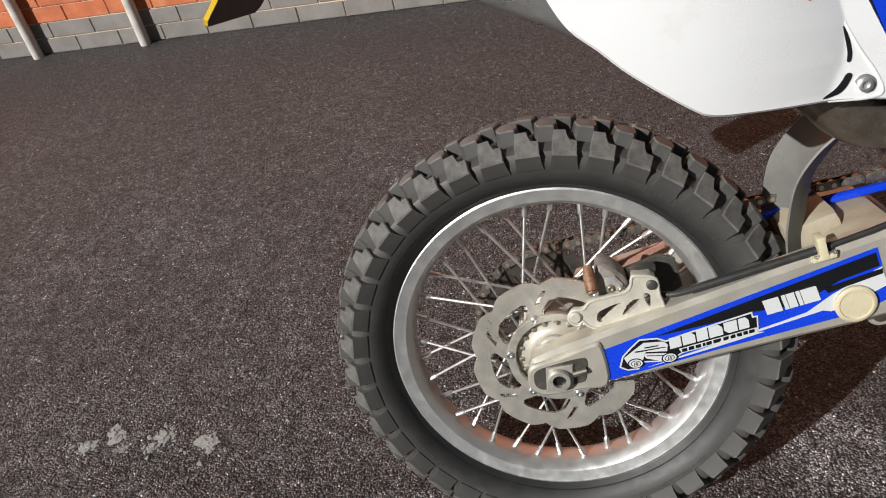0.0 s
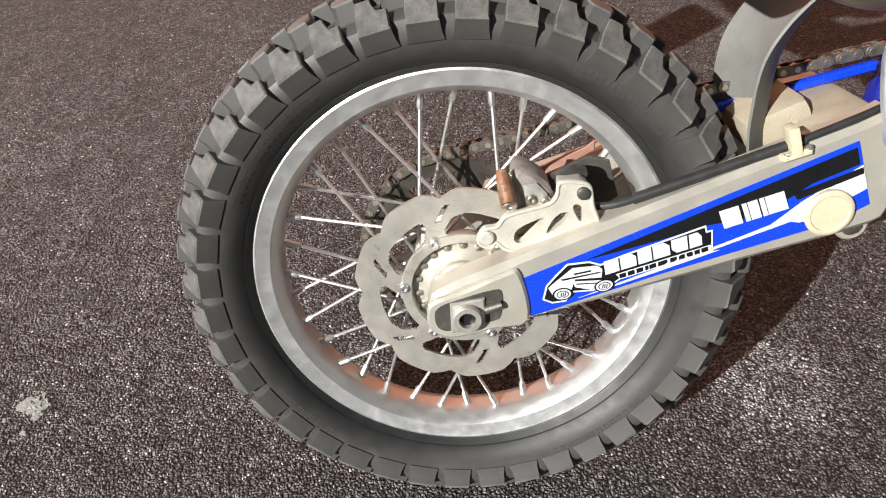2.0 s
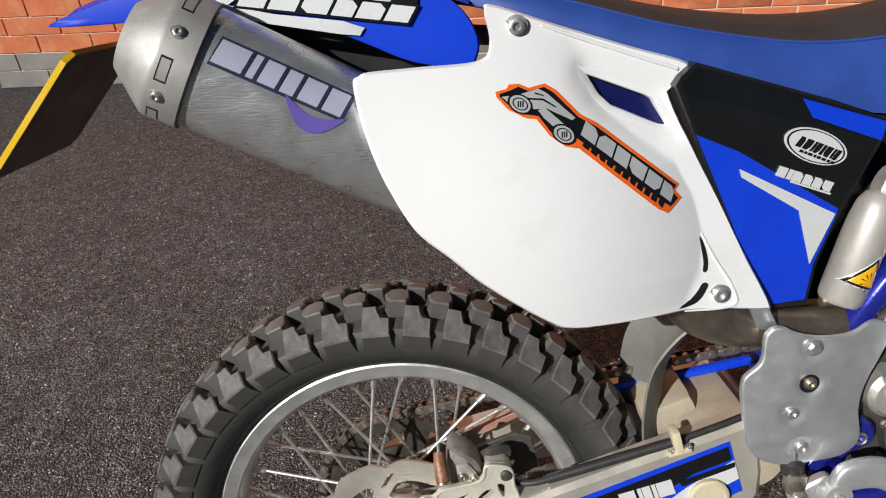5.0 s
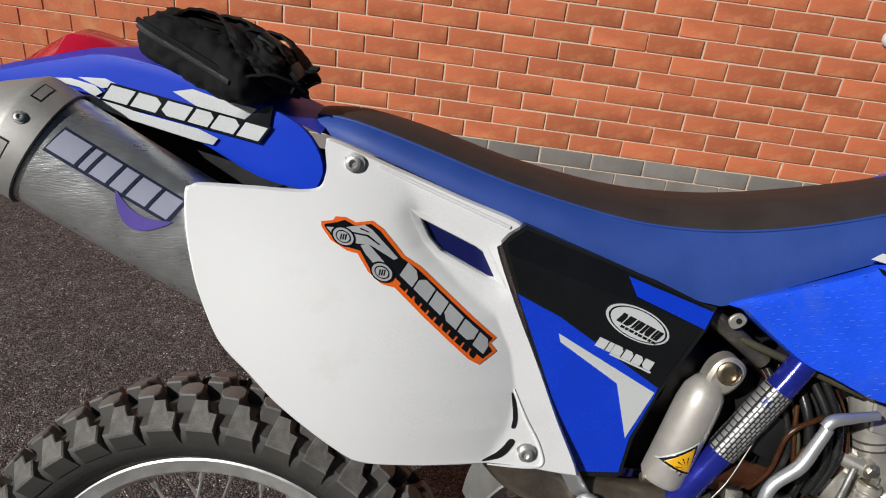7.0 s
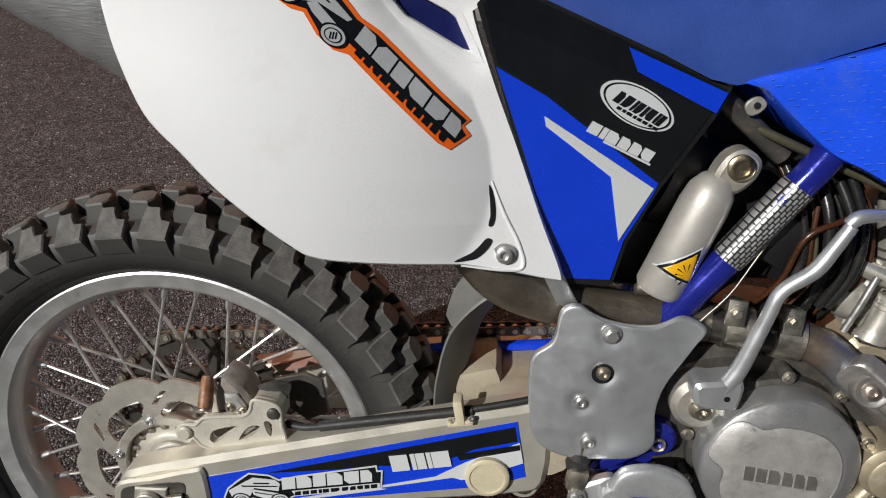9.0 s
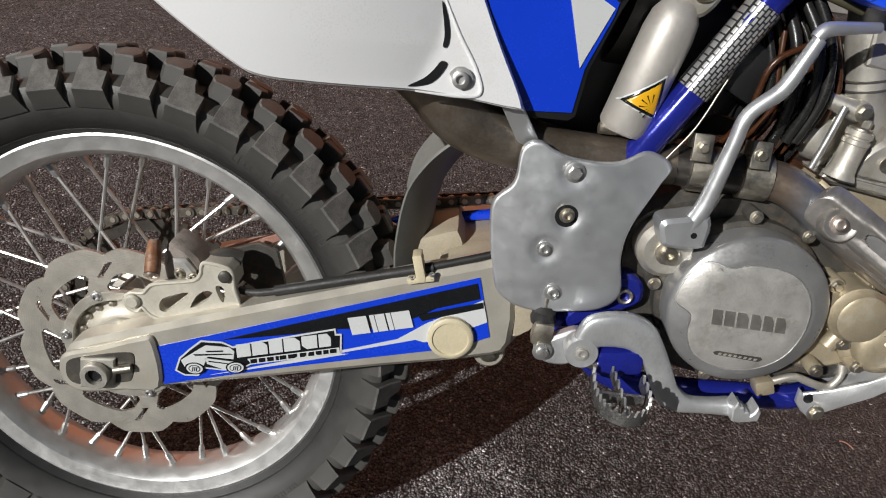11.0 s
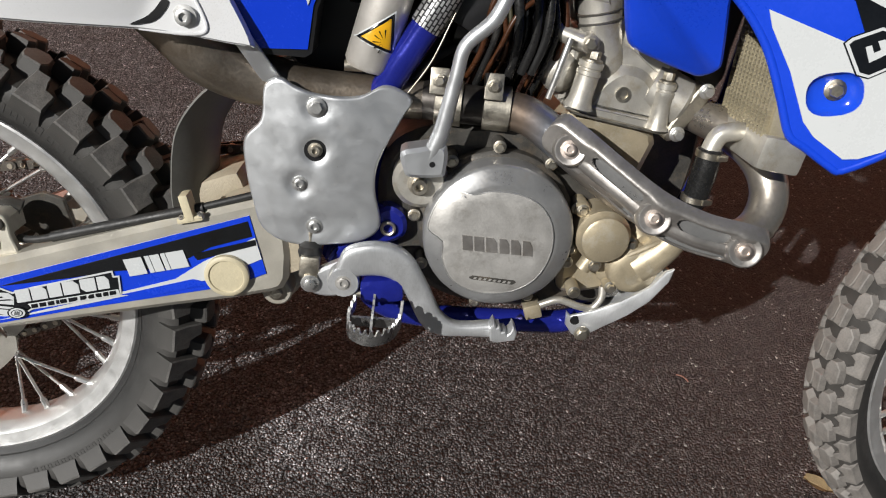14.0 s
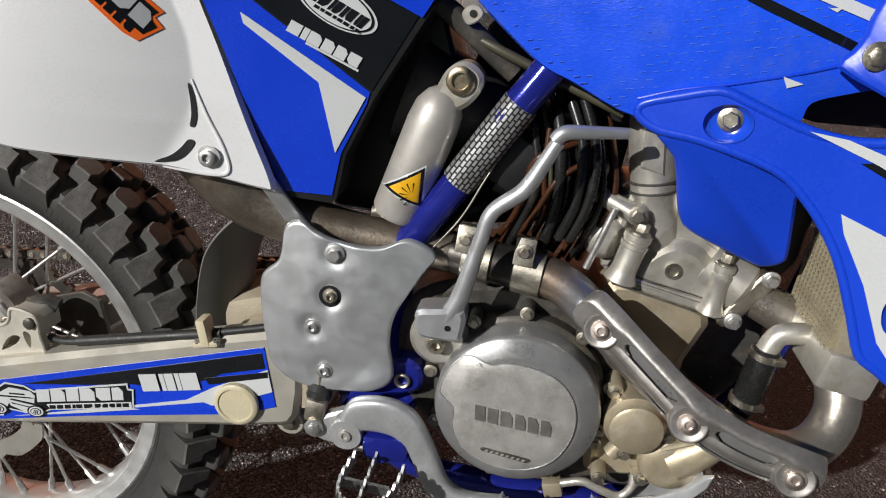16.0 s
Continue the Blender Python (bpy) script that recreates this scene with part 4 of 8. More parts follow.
part("mark_strip", plate([(0.1585, 0.0385), (0.2545, 0.0613), (0.2562, 0.0546), (0.1631, 0.0328)], decal(0.0038), 0.0005, 0), "white_ink", swing)
blocks("mark_line", (0.1625, 0.0337), (0.2545, 0.0558), 0.0046, (1, 1, 1, 0.5, 1, 1.4, 1, 0.9, 0.9, 0.8, 1), "black_ink", swing, decal(0.0043), 0.1, 0.24, notch=True)
part("mark_emblem", plate([(0.0889, 0.0303), (0.1015, 0.0404), (0.1145, 0.0502), (0.1392, 0.0505), (0.1448, 0.0461), (0.1440, 0.0367), (0.1169, 0.0373), (0.1118, 0.0232), (0.1045, 0.0156), (0.0953, 0.0180)], decal(0.0038), 0.0005, 0), "white_ink", swing)
part("mark_emblem", plate([(0.1139, 0.0351), (0.1515, 0.0333), (0.1543, 0.0278), (0.1396, 0.0222), (0.1166, 0.0284)], decal(0.0038), 0.0005, 0), "white_ink", swing)
for pts in ([(0.1020, 0.0388), (0.1400, 0.0432), (0.1440, 0.0424), (0.1040, 0.0372)], [(0.1150, 0.0440), (0.1330, 0.0462), (0.1330, 0.0446), (0.1160, 0.0424)], [(0.1180, 0.0325), (0.1440, 0.0312), (0.1440, 0.0303), (0.1180, 0.0313)]):
    part("emblem_line", plate(pts, decal(0.0042), 0.0004, 0), "black_ink", swing)
for x, z, tip_ in ((0.1036, 0.0222, 1), (0.1467, 0.0274, 9)):
    for r_, d_, m_ in ((1.0, 0.0043, "black_ink"), (0.82, 0.0046, "white_ink"), (0.60, 0.0049, "black_ink"), (0.50, 0.0052, "white_ink")):
        el = [Vector((x, z)) + Matrix.Rotation(radians(tip_), 2) @ Vector((0.0105 * r_ * math.cos(2 * math.pi * k / 28), 0.0070 * r_ * math.sin(2 * math.pi * k / 28))) for k in range(28)]
        part("mark_wheel", plate(el, decal(d_), 0.0003, 0), m_, swing)
    for k in (-0.002, 0.0, 0.002):
        part("wheel_bar", plate([(x + k - 0.0005, z - 0.0024), (x + k + 0.0005, z - 0.0024), (x + k + 0.0012, z + 0.0024), (x + k + 0.0002, z + 0.0024)], decal(0.0055), 0.0003, 0), "black_ink", swing)
blocks("maker_mark", (0.2675, 0.0770), (0.3340, 0.0930), 0.0200, (1.2, 0.30, 0.62, 0.30, 1.2), "white_ink", swing, decal(0.0034), -0.10, 0.14)
part("pivot_cap", lathe([(0.0245, 0), (0.0245, -0.005), (0.022, -0.007), (0.0195, -0.007), (0.0185, -0.0055), (0.0005, -0.0055)], 40, centre=(0.3712, SW(0.3712, 0.0841) - 0.001, 0.0841)), "cream", swing, "round cream plastic cap")
part("brake_hose", tube([(0.140, -0.080, 0.100), (0.165, -0.088, 0.104), (0.225, -0.088, 0.121), (0.330, -0.088, 0.153), (0.420, -0.080, 0.182), (0.450, -0.07, 0.197)], 0.0042, 10), "rubber", swing, "black rubber brake hose")
part("hose_sleeve", tube([(0.180, -0.088, 0.108), (0.345, -0.088, 0.157)], 0.0060, 10, round_pts=False), "rubber", swing)
clip = bmesh.new()
box(clip, (0.330, -0.094, 0.160), (0.010, 0.020, 0.030), (0, -15, 0), 0.002)
box(clip, (0.333, -0.097, 0.147), (0.028, 0.012, 0.006), (0, -15, 0), 0.0015)
c_ob = part("hose_clip", clip, "cream", swing, "cream plastic hose clip")
for dx in (-0.009, 0.011):
    part("clip_screw", allen(bmesh.new(), 0.333 + dx, -0.099, 0.148 + dx * 0.3, 0.003, 0.005, (0, -0.5, 0.85)), "steel", c_ob)

# rear brake
caliper = part("brake_caliper", plate(smooth([(0.0600, 0.1000), (0.0605, 0.1400), (0.0714, 0.1452), (0.0936, 0.1311), (0.1017, 0.1125), (0.1000, 0.0985), (0.0800, 0.0950)], 2), lambda x, z: -0.082 + 0.25 * max(0, z - 0.128), 0.040, 0.004), "caliper", bike, "brown-grey dusty rear brake caliper")
part("caliper_step", plate([(0.072, 0.108), (0.070, 0.131), (0.084, 0.132), (0.094, 0.120), (0.096, 0.107)], -0.088, 0.010, 0.003), "cover", caliper)
part("bridge_pipe", tube([(0.106, -0.066, 0.124), (0.120, -0.060, 0.128), (0.134, -0.056, 0.124)], 0.011, 14), "case", caliper)
for x, z in ((0.078, 0.116), (0.092, 0.113)):
    part("caliper_screw", allen(bmesh.new(), x, -0.088, z, 0.0042, 0.004), "zinc", caliper)
part("bleed_screw", tube([(0.0495, -0.080, 0.147), (0.0510, -0.088, 0.136), (0.0530, -0.096, 0.124), (0.0538, -0.101, 0.1185)], [0.0062, 0.0080, 0.0084, 0.0080], 18, round_pts=False), "bleed", caliper, "rusty orange-brown bleed screw")
part("screw_face", lathe([(0.0080, 0.001), (0.0080, 0.0032), (0.0062, 0.0040), (0.0050, 0.0034), (0.0044, 0.0), (0.0003, 0.0)], 24, centre=(0.0538, -0.101, 0.1185), axis=(0.08, -0.66, -0.74)), "copper", caliper)


def holed_plate(outline, holes, y, thick):
    """A flat casting with openings right through it."""
    bm = bmesh.new()
    loops = [outline] + holes
    edges = []
    for lp in loops:
        vs = [bm.verts.new((p[0], y(p[0], p[1]) if callable(y) else y, p[1])) for p in lp]
        edges += [bm.edges.new((vs[i], vs[(i + 1) % len(vs)])) for i in range(len(vs))]
    bmesh.ops.triangle_fill(bm, use_beauty=True, use_dissolve=False, edges=edges)
    made = bmesh.ops.extrude_face_region(bm, geom=list(bm.faces))
    bmesh.ops.translate(bm, verts=[v for v in made["geom"] if isinstance(v, bmesh.types.BMVert)], vec=(0, thick, 0))
    return bm


guard_line = smooth([(0.0213, 0.0818), (0.0277, 0.0903), (0.0411, 0.0917), (0.0497, 0.1018), (0.0660, 0.1066), (0.0947, 0.1129), (0.1028, 0.1220), (0.1041, 0.1316), (0.1087, 0.1355), (0.1287, 0.1331), (0.1360, 0.1265), (0.1383, 0.1079), (0.1429, 0.0937), (0.1442, 0.0764), (0.1355, 0.0720), (0.1112, 0.0786), (0.0819, 0.0701), (0.0641, 0.0618), (0.0478, 0.0658), (0.0395, 0.0744), (0.0339, 0.0683), (0.0236, 0.0725)], 3)
guard_holes = [smooth([(0.0578, 0.0793), (0.0617, 0.0874), (0.0758, 0.0944), (0.0897, 0.0983), (0.0837, 0.0899), (0.0736, 0.0805), (0.0645, 0.0716), (0.0587, 0.0734)], 2), smooth([(0.0910, 0.0803), (0.0971, 0.0939), (0.1058, 0.1019), (0.1149, 0.1018), (0.1091, 0.0916), (0.0997, 0.0841)], 2), smooth([(0.1184, 0.1071), (0.1213, 0.1106), (0.1275, 0.1069), (0.1274, 0.0913), (0.1229, 0.0948)], 2)]
bracket = part("caliper_guard", holed_plate(guard_line, guard_holes, -0.096, 0.010), "cream_cast", bike, "cream-dusted caliper guard with three openings")
part("guard_lip", tube([(p[0], -0.0955, p[1]) for p in list(guard_line) + [guard_line[0]]], 0.0022, 8, n=1), "cream_cast", bracket)
part("guard_block", plate([(0.1055, 0.1335), (0.1287, 0.1320), (0.1355, 0.1262), (0.1378, 0.1085), (0.1190, 0.1120), (0.1055, 0.1220)], -0.088, 0.030, 0.003), "cream_cast", bracket)
part("guard_pin", lathe([(0.0080, 0), (0.0080, -0.003), (0.006, -0.005), (0.0005, -0.005)], 24, centre=(0.0300, -0.096, 0.0811)), "cream_cast", bracket)
part("guard_bolt", lathe([(0.0065, 0), (0.0065, -0.004), (0.005, -0.005), (0.0005, -0.005)], 20, centre=(0.1287, -0.096, 0.1228)), "case", bracket, "dark bolt")
part("chain_guard", plate([(0.0841, 0.0881), (0.1552, 0.1162), (0.1664, 0.1250), (0.1665, 0.1117), (0.1111, 0.0843), (0.0941, 0.0836)], 0.050, 0.006, 0.001), "rust", bike, "faded red-brown chain guard")
part("caliper_stay", plate([(0.0933, 0.1151), (0.1453, 0.1352), (0.1680, 0.1280), (0.1780, 0.0860), (0.1530, 0.0710), (0.1021, 0.1011)], -0.030, 0.006, 0.001), "case", bike, "dark plate behind the caliper")

# mud flap and chain guide
def mud_flap():
    """A sheet across the frame, bowed forward in the middle and swept forward at the top."""
    bm = bmesh.new()
    side = smooth([Vector(p) for p in ((0.303, 0.122), (0.300, 0.155), (0.301, 0.182), (0.303, 0.205), (0.308, 0.229), (0.319, 0.251), (0.338, 0.275), (0.366, 0.298), (0.400, 0.316))], 5, closed=False)
    rows = []
    for p in side:
        rows.append([bm.verts.new((p.x + 0.035 * (1 - (2 * k / 20 - 1) ** 2), 0.002 + 0.059 * (2 * k / 20 - 1), p.y)) for k in range(21)])
    for a, b in zip(rows, rows[1:]):
        for k in range(20):
            bm.faces.new((a[k], a[k + 1], b[k + 1], b[k]))
    bmesh.ops.recalc_face_normals(bm, faces=bm.faces)
    bmesh.ops.solidify(bm, geom=list(bm.faces), thickness=0.003)
    return bm


part("mud_flap", mud_flap(), "flap", bike, "grey-black plastic mud flap behind the wheel", angle=50)

part("chain_slider", plate([(0.285, 0.156), (0.300, 0.160), (0.470, 0.194), (0.470, 0.184), (0.300, 0.150)], 0.033, 0.012, 0.002), "blue_ink", bike, "blue plastic chain slider")

# heel guard
heel_line = smooth([(0.414, 0.301), (0.429, 0.310), (0.445, 0.303), (0.470, 0.297), (0.507, 0.299), (0.533, 0.311), (0.559, 0.299), (0.551, 0.280), (0.531, 0.236), (0.528, 0.203), (0.536, 0.163), (0.521, 0.145), (0.490, 0.138), (0.443, 0.135), (0.413, 0.149), (0.402, 0.180), (0.395, 0.215), (0.394, 0.246), (0.411, 0.268)], 5)
GUARD_BOLTS = ((0.466, 0.285), (0.451, 0.204), (0.467, 0.158), (0.466, 0.241))


def guard_y(x, z):
    """Near face of the heel guard: slightly domed, beaten, and pressed in round each bolt."""
    y = -0.1205 + 6.0 * ((x - 0.468) ** 2 * 0.22 + (z - 0.215) ** 2 * 0.07)
    y += 0.00030 * math.sin(x * 96 + z * 60) * math.sin(z * 88 - x * 40)
    for bx, bz in GUARD_BOLTS:
        d = math.hypot(x - bx, z - bz)
        y += 0.0030 / (1 + math.exp((d - 0.0125) / 0.0022))
    return y


heel = part("heel_guard", shell([Vector(p) for p in heel_line], guard_y, 0.004, 40, (0.466, 0.218), 0.002), "polish", bike, "scuffed polished alloy heel guard", angle=60)
# no real hole: a black disc paints its shade
part("guard_hole", lathe([(0.0115, -0.0005), (0.0115, 0.001), (0.0003, 0.001)], 32, centre=(0.466, guard_y(0.466, 0.241) - 0.0006, 0.241)), "black", heel, "black disc standing for a shaded hole in the guard")
part("guard_screw", allen(bmesh.new(), 0.466, -0.1185, 0.242, 0.0052, 0.006), "zinc", heel)
part("guard_bolt", hexagon(bmesh.new(), 0.466, -0.1170, 0.285, 0.0066, 0.006), "steel", heel)
part("guard_screw", allen(bmesh.new(), 0.451, -0.1175, 0.204, 0.0056, 0.004), "steel", heel)
part("guard_screw", allen(bmesh.new(), 0.467, -0.1175, 0.158, 0.0058, 0.004), "steel", heel)
part("guard_stay", plate([(0.384, 0.346), (0.403, 0.349), (0.434, 0.300), (0.416, 0.292)], tilt(-0.122 + 0.46 * 0.345, 0, -0.46), 0.005, 0.0012), "polish", heel, "flat alloy stay under the side panel")

# frame
frame_ob = part("frame", tube([(0.500, -0.050, 0.13), (0.520, -0.056, 0.22), (0.524, -0.0785, 0.285), (0.5745, -0.0835, 0.38), (0.617, -0.088, 0.460), (0.668, -0.075, 0.53), (0.80, -0.04, 0.60)], 0.0155, 22), "blue_frame", bike, "blue-violet painted steel frame")
part("frame_sleeve", tube([(0.5672, -0.0828, 0.3670), (0.5892, -0.0851, 0.4080), (0.6111, -0.0874, 0.4490)], 0.0170, 22), "weave", frame_ob, "silver and black carbon-weave wrap")
part("cradle", tube([(0.505, -0.075, 0.13), (0.515, -0.078, 0.085), (0.545, -0.079, 0.050), (0.600, -0.079, 0.038), (0.700, -0.079, 0.040), (0.765, -0.074, 0.042), (0.810, -0.050, 0.052), (0.850, -0.020, 0.085), (0.890, 0.0, 0.140), (0.917, 0.0, 0.21), (0.938, 0.0, 0.42)], 0.0140, 16), "blue_frame", frame_ob)
part("far_cradle", tube([(0.505, 0.075, 0.13), (0.545, 0.079, 0.050), (0.600, 0.079, 0.038), (0.765, 0.074, 0.042), (0.81, 0.050, 0.052), (0.850, 0.020, 0.085), (0.890, 0.004, 0.140)], 0.0140, 12), "blue_frame", frame_ob)
pivot = bmesh.new()
plate(smooth([(0.47, 0.10), (0.49, 0.16), (0.50, 0.22), (0.545, 0.21), (0.555, 0.15), (0.560, 0.105), (0.540, 0.078), (0.505, 0.075)], 3), -0.066, 0.03, 0.005, pivot)
part("pivot_casting", pivot, "blue_frame", frame_ob)
part("frame_lug", plate(smooth([(0.480, 0.108), (0.496, 0.133), (0.523, 0.148), (0.532, 0.172), (0.547, 0.178), (0.562, 0.168), (0.564, 0.148), (0.548, 0.136), (0.527, 0.130), (0.500, 0.110)], 3), -0.098, 0.03, 0.004), "blue_frame", frame_ob)
part("lug_bush", lathe([(0.0085, 0.004), (0.0085, -0.003), (0.0070, -0.004), (0.0052, -0.003), (0.0050, 0.004)], 24, centre=(0.5445, -0.099, 0.1545)), "zinc", frame_ob, "steel bush in the frame lug")
part("far_tube", tube([(0.500, 0.075, 0.13), (0.540, 0.078, 0.285), (0.616, 0.072, 0.460), (0.80, 0.04, 0.60)], 0.0175, 12), "blue_frame", frame_ob)
sub = tube([(0.60, -0.06, 0.47), (0.45, -0.07, 0.56), (0.25, -0.07, 0.61), (0.05, -0.05, 0.63)], 0.010, 10)
part("subframe", sub, "case", bike, "alloy subframe tubes under the seat")

# ---- bodywork ----
RIDGE = ((0.357, 0.311), (0.388, 0.326), (0.427, 0.328), (0.464, 0.318), (0.499, 0.298), (0.527, 0.258), (0.559, 0.221), (0.607, 0.201), (0.660, 0.183))


def ridge_x(z):
    """Where the swollen part of the panel meets its flat flange, at height z."""
    if z <= RIDGE[0][0]:
        return RIDGE[0][1]
    for (z0, x0), (z1, x1) in zip(RIDGE, RIDGE[1:]):
        if z <= z1:
            return x0 + (x1 - x0) * (z - z0) / (z1 - z0)
    return RIDGE[-1][1]


VENT = [(0.2095, 0.5875), (0.2688, 0.5647), (0.2764, 0.5602), (0.2936, 0.5330), (0.2854, 0.5338), (0.2345, 0.5564), (0.2214, 0.5683)]


def vent_gap(x, z):
    """Distance from the outline of the vent, nought inside it."""
    near, hit, p = 1.0, False, Vector((x, z))
    for a, b in zip(VENT, VENT[1:] + VENT[:1]):
        a, b = Vector(a), Vector(b)
        f = max(0.0, min(1.0, (p - a).dot(b - a) / (b - a).length_squared))
        near = min(near, (p - a - (b - a) * f).length)
        if (a.y > z) != (b.y > z) and x < (b.x - a.x) * (z - a.y) / (b.y - a.y) + a.x:
            hit = not hit
    return 0.0 if hit else near


def side_y(x, z):
    s = max(0.0, ridge_x(z) - x) * 0.75
    swell = (1 - math.exp(-s / 0.045)) * math.exp(-((x - 0.20) / 0.22) ** 2 - ((z - 0.45) / 0.16) ** 2)
    return -0.264 + 0.179 * x + 0.176 * z - 0.036 * swell + 0.006 * math.exp(-(vent_gap(x, z) / 0.014) ** 2)


panel_line = smooth([(-0.009, 0.592), (-0.004, 0.598), (0.006, 0.601), (0.049, 0.603), (0.105, 0.606), (0.116, 0.622), (0.112, 0.648), (0.120, 0.654), (0.181, 0.634), (0.250, 0.612), (0.313, 0.592), (0.296, 0.578), (0.292, 0.566), (0.320, 0.508), (0.348, 0.456), (0.378, 0.397), (0.406, 0.345), (0.399, 0.340), (0.347, 0.346), (0.297, 0.349), (0.228, 0.351), (0.186, 0.354), (0.162, 0.365), (0.105, 0.405), (0.073, 0.433), (0.042, 0.460), (0.019, 0.498), (0.006, 0.528), (-0.004, 0.561)], 9)
panel_bm = shell(panel_line, side_y, 0, 64, (0.20, 0.49))
rim_edges = [e for e in panel_bm.edges if e.is_boundary]
bmesh.ops.delete(panel_bm, geom=[f for f in panel_bm.faces if vent_gap(f.calc_center_median().x, f.calc_center_median().z) < 0.0025], context="FACES")
twin = bmesh.ops.duplicate(panel_bm, geom=panel_bm.verts[:] + panel_bm.edges[:] + panel_bm.faces[:])["geom"]
bmesh.ops.translate(panel_bm, verts=[g for g in twin if isinstance(g, bmesh.types.BMVert)], vec=(0, 0.005, 0))
outer = {(round(v.co.x, 6), round(v.co.z, 6)) for e in rim_edges for v in e.verts}
bmesh.ops.bridge_loops(panel_bm, edges=rim_edges + [g for g in twin if isinstance(g, bmesh.types.BMEdge) and g.is_boundary and all((round(v.co.x, 6), round(v.co.z, 6)) in outer for v in g.verts)])
bmesh.ops.recalc_face_normals(panel_bm, faces=panel_bm.faces)
panel = part("side_panel", panel_bm, "white", bike, "white plastic side panel with scuffs")
on_panel = lambda d: (lambda x, z: side_y(x, z) - d)
def vent_wall():
    """The walls of the vent, from the panel's face inwards."""
    bm = bmesh.new()
    loop = [Vector(a).lerp(Vector(b), k / 6) for a, b in zip(VENT, VENT[1:] + VENT[:1]) for k in range(6)]
    rows = [[bm.verts.new((p.x, side_y(p.x, p.y) + d, p.y)) for p in lp] for lp, d in ((offset(loop, -0.0065), -0.0004), (offset(loop, -0.0006), -0.0004), (offset(loop, 0.0004), 0.0012), (offset(loop, 0.0008), 0.016))]
    for a, b in zip(rows, rows[1:]):
        for i in range(len(a)):
            bm.faces.new((a[i], a[(i + 1) % len(a)], b[(i + 1) % len(a)], b[i]))
    return bm


part("vent_wall", vent_wall(), "white", panel)
# sheet closing the vent, its deep blue standing for the shade within
part("panel_vent", plate(offset(VENT, -0.004), lambda x, z: side_y(x, z) + 0.011, 0.002, 0), "blue_deep", panel, "deep blue sheet standing for the shaded inside of the panel vent")
part("panel_crease", tube([(x, side_y(x, z) - 0.0005, z) for x, z in ((0.165, 0.634), (0.220, 0.615), (0.300, 0.588))], [0.0012, 0.002, 0.002], 8), "white", panel)
# slots are black patches on the panel that paint the shade inside
for pts in ([(0.3247, 0.4236), (0.3287, 0.4185), (0.3325, 0.4081), (0.3346, 0.3963), (0.3335, 0.3877), (0.3295, 0.3876), (0.3299, 0.3962), (0.3280, 0.4080)], [(0.3295, 0.3755), (0.3352, 0.3735), (0.3293, 0.3625), (0.3200, 0.3553), (0.3034, 0.3530), (0.3161, 0.3601), (0.3240, 0.3680)]):
    part("panel_slot", plate(smooth(pts, 3), on_panel(0.0010), 0.001, 0), "black", panel, "black patch standing for a shaded slot beside the lower bolt")
part("bolt_flange", tube([(x, side_y(x, z) - 0.0004, z) for x, z in ((0.327, 0.427), (0.343, 0.398), (0.360, 0.372), (0.3665, 0.352), (0.350, 0.3475), (0.310, 0.3490))], [0.0008, 0.0016, 0.0018, 0.0018, 0.0016, 0.0008], 8), "white", panel)
for x, z in ((0.354, 0.362), (0.147, 0.634)):
    part("panel_bolt", allen(bmesh.new(), x - 0.006, side_y(x, z) - 0.001, z, 0.0075, 0.006), "steel", panel, "steel panel bolt")
orange = smooth([(0.1188, 0.5785), (0.1297, 0.5806), (0.1315, 0.5843), (0.1413, 0.5843), (0.1507, 0.5802), (0.1659, 0.5831), (0.1767, 0.5765), (0.2000, 0.5531), (0.2164, 0.5441), (0.3013, 0.4790), (0.2957, 0.4743), (0.3031, 0.4664), (0.2866, 0.4542), (0.2756, 0.4598), (0.1956, 0.5241), (0.1829, 0.5267), (0.1689, 0.5367), (0.1562, 0.5526), (0.1462, 0.5542), (0.1302, 0.5625), (0.1201, 0.5737)], 1)


def panel_decal(name, outline, lift, mat, label=""):
    """A sticker bent to the panel: a grid of small faces inside the outline, and its edge."""
    bm = plate(outline, 0.0, 0.0, 0)
    bmesh.ops.delete(bm, geom=[f for f in bm.faces][1:], context="FACES")
    bmesh.ops.delete(bm, geom=[v for v in bm.verts if not v.link_faces], context="VERTS")
    bmesh.ops.triangulate(bm, faces=bm.faces[:])
    for _ in range(6):
        long = [e for e in bm.edges if e.calc_length() > 0.009]
        if not long:
            break
        bmesh.ops.subdivide_edges(bm, edges=long, cuts=1)
        bmesh.ops.triangulate(bm, faces=bm.faces[:])
    for v in bm.verts:
        v.co.y = side_y(v.co.x, v.co.z) - lift
    return part(name, bm, mat, panel, label)


badge = panel_decal("panel_badge", orange, 0.0011, "orange", "orange badge with black and grey blocks")
panel_decal("badge_inner", [(0.1225, 0.5765), (0.1330, 0.5790), (0.1405, 0.5818), (0.1500, 0.5775), (0.1650, 0.5800), (0.1740, 0.5745), (0.1975, 0.5510), (0.2150, 0.5410), (0.2975, 0.4785), (0.2925, 0.4740), (0.2985, 0.4665), (0.2895, 0.4600), (0.1945, 0.5330), (0.1890, 0.5285), (0.1830, 0.5290), (0.1710, 0.5385), (0.1585, 0.5550), (0.1465, 0.5575), (0.1320, 0.5650), (0.1230, 0.5740)], 0.0016, "black_ink")
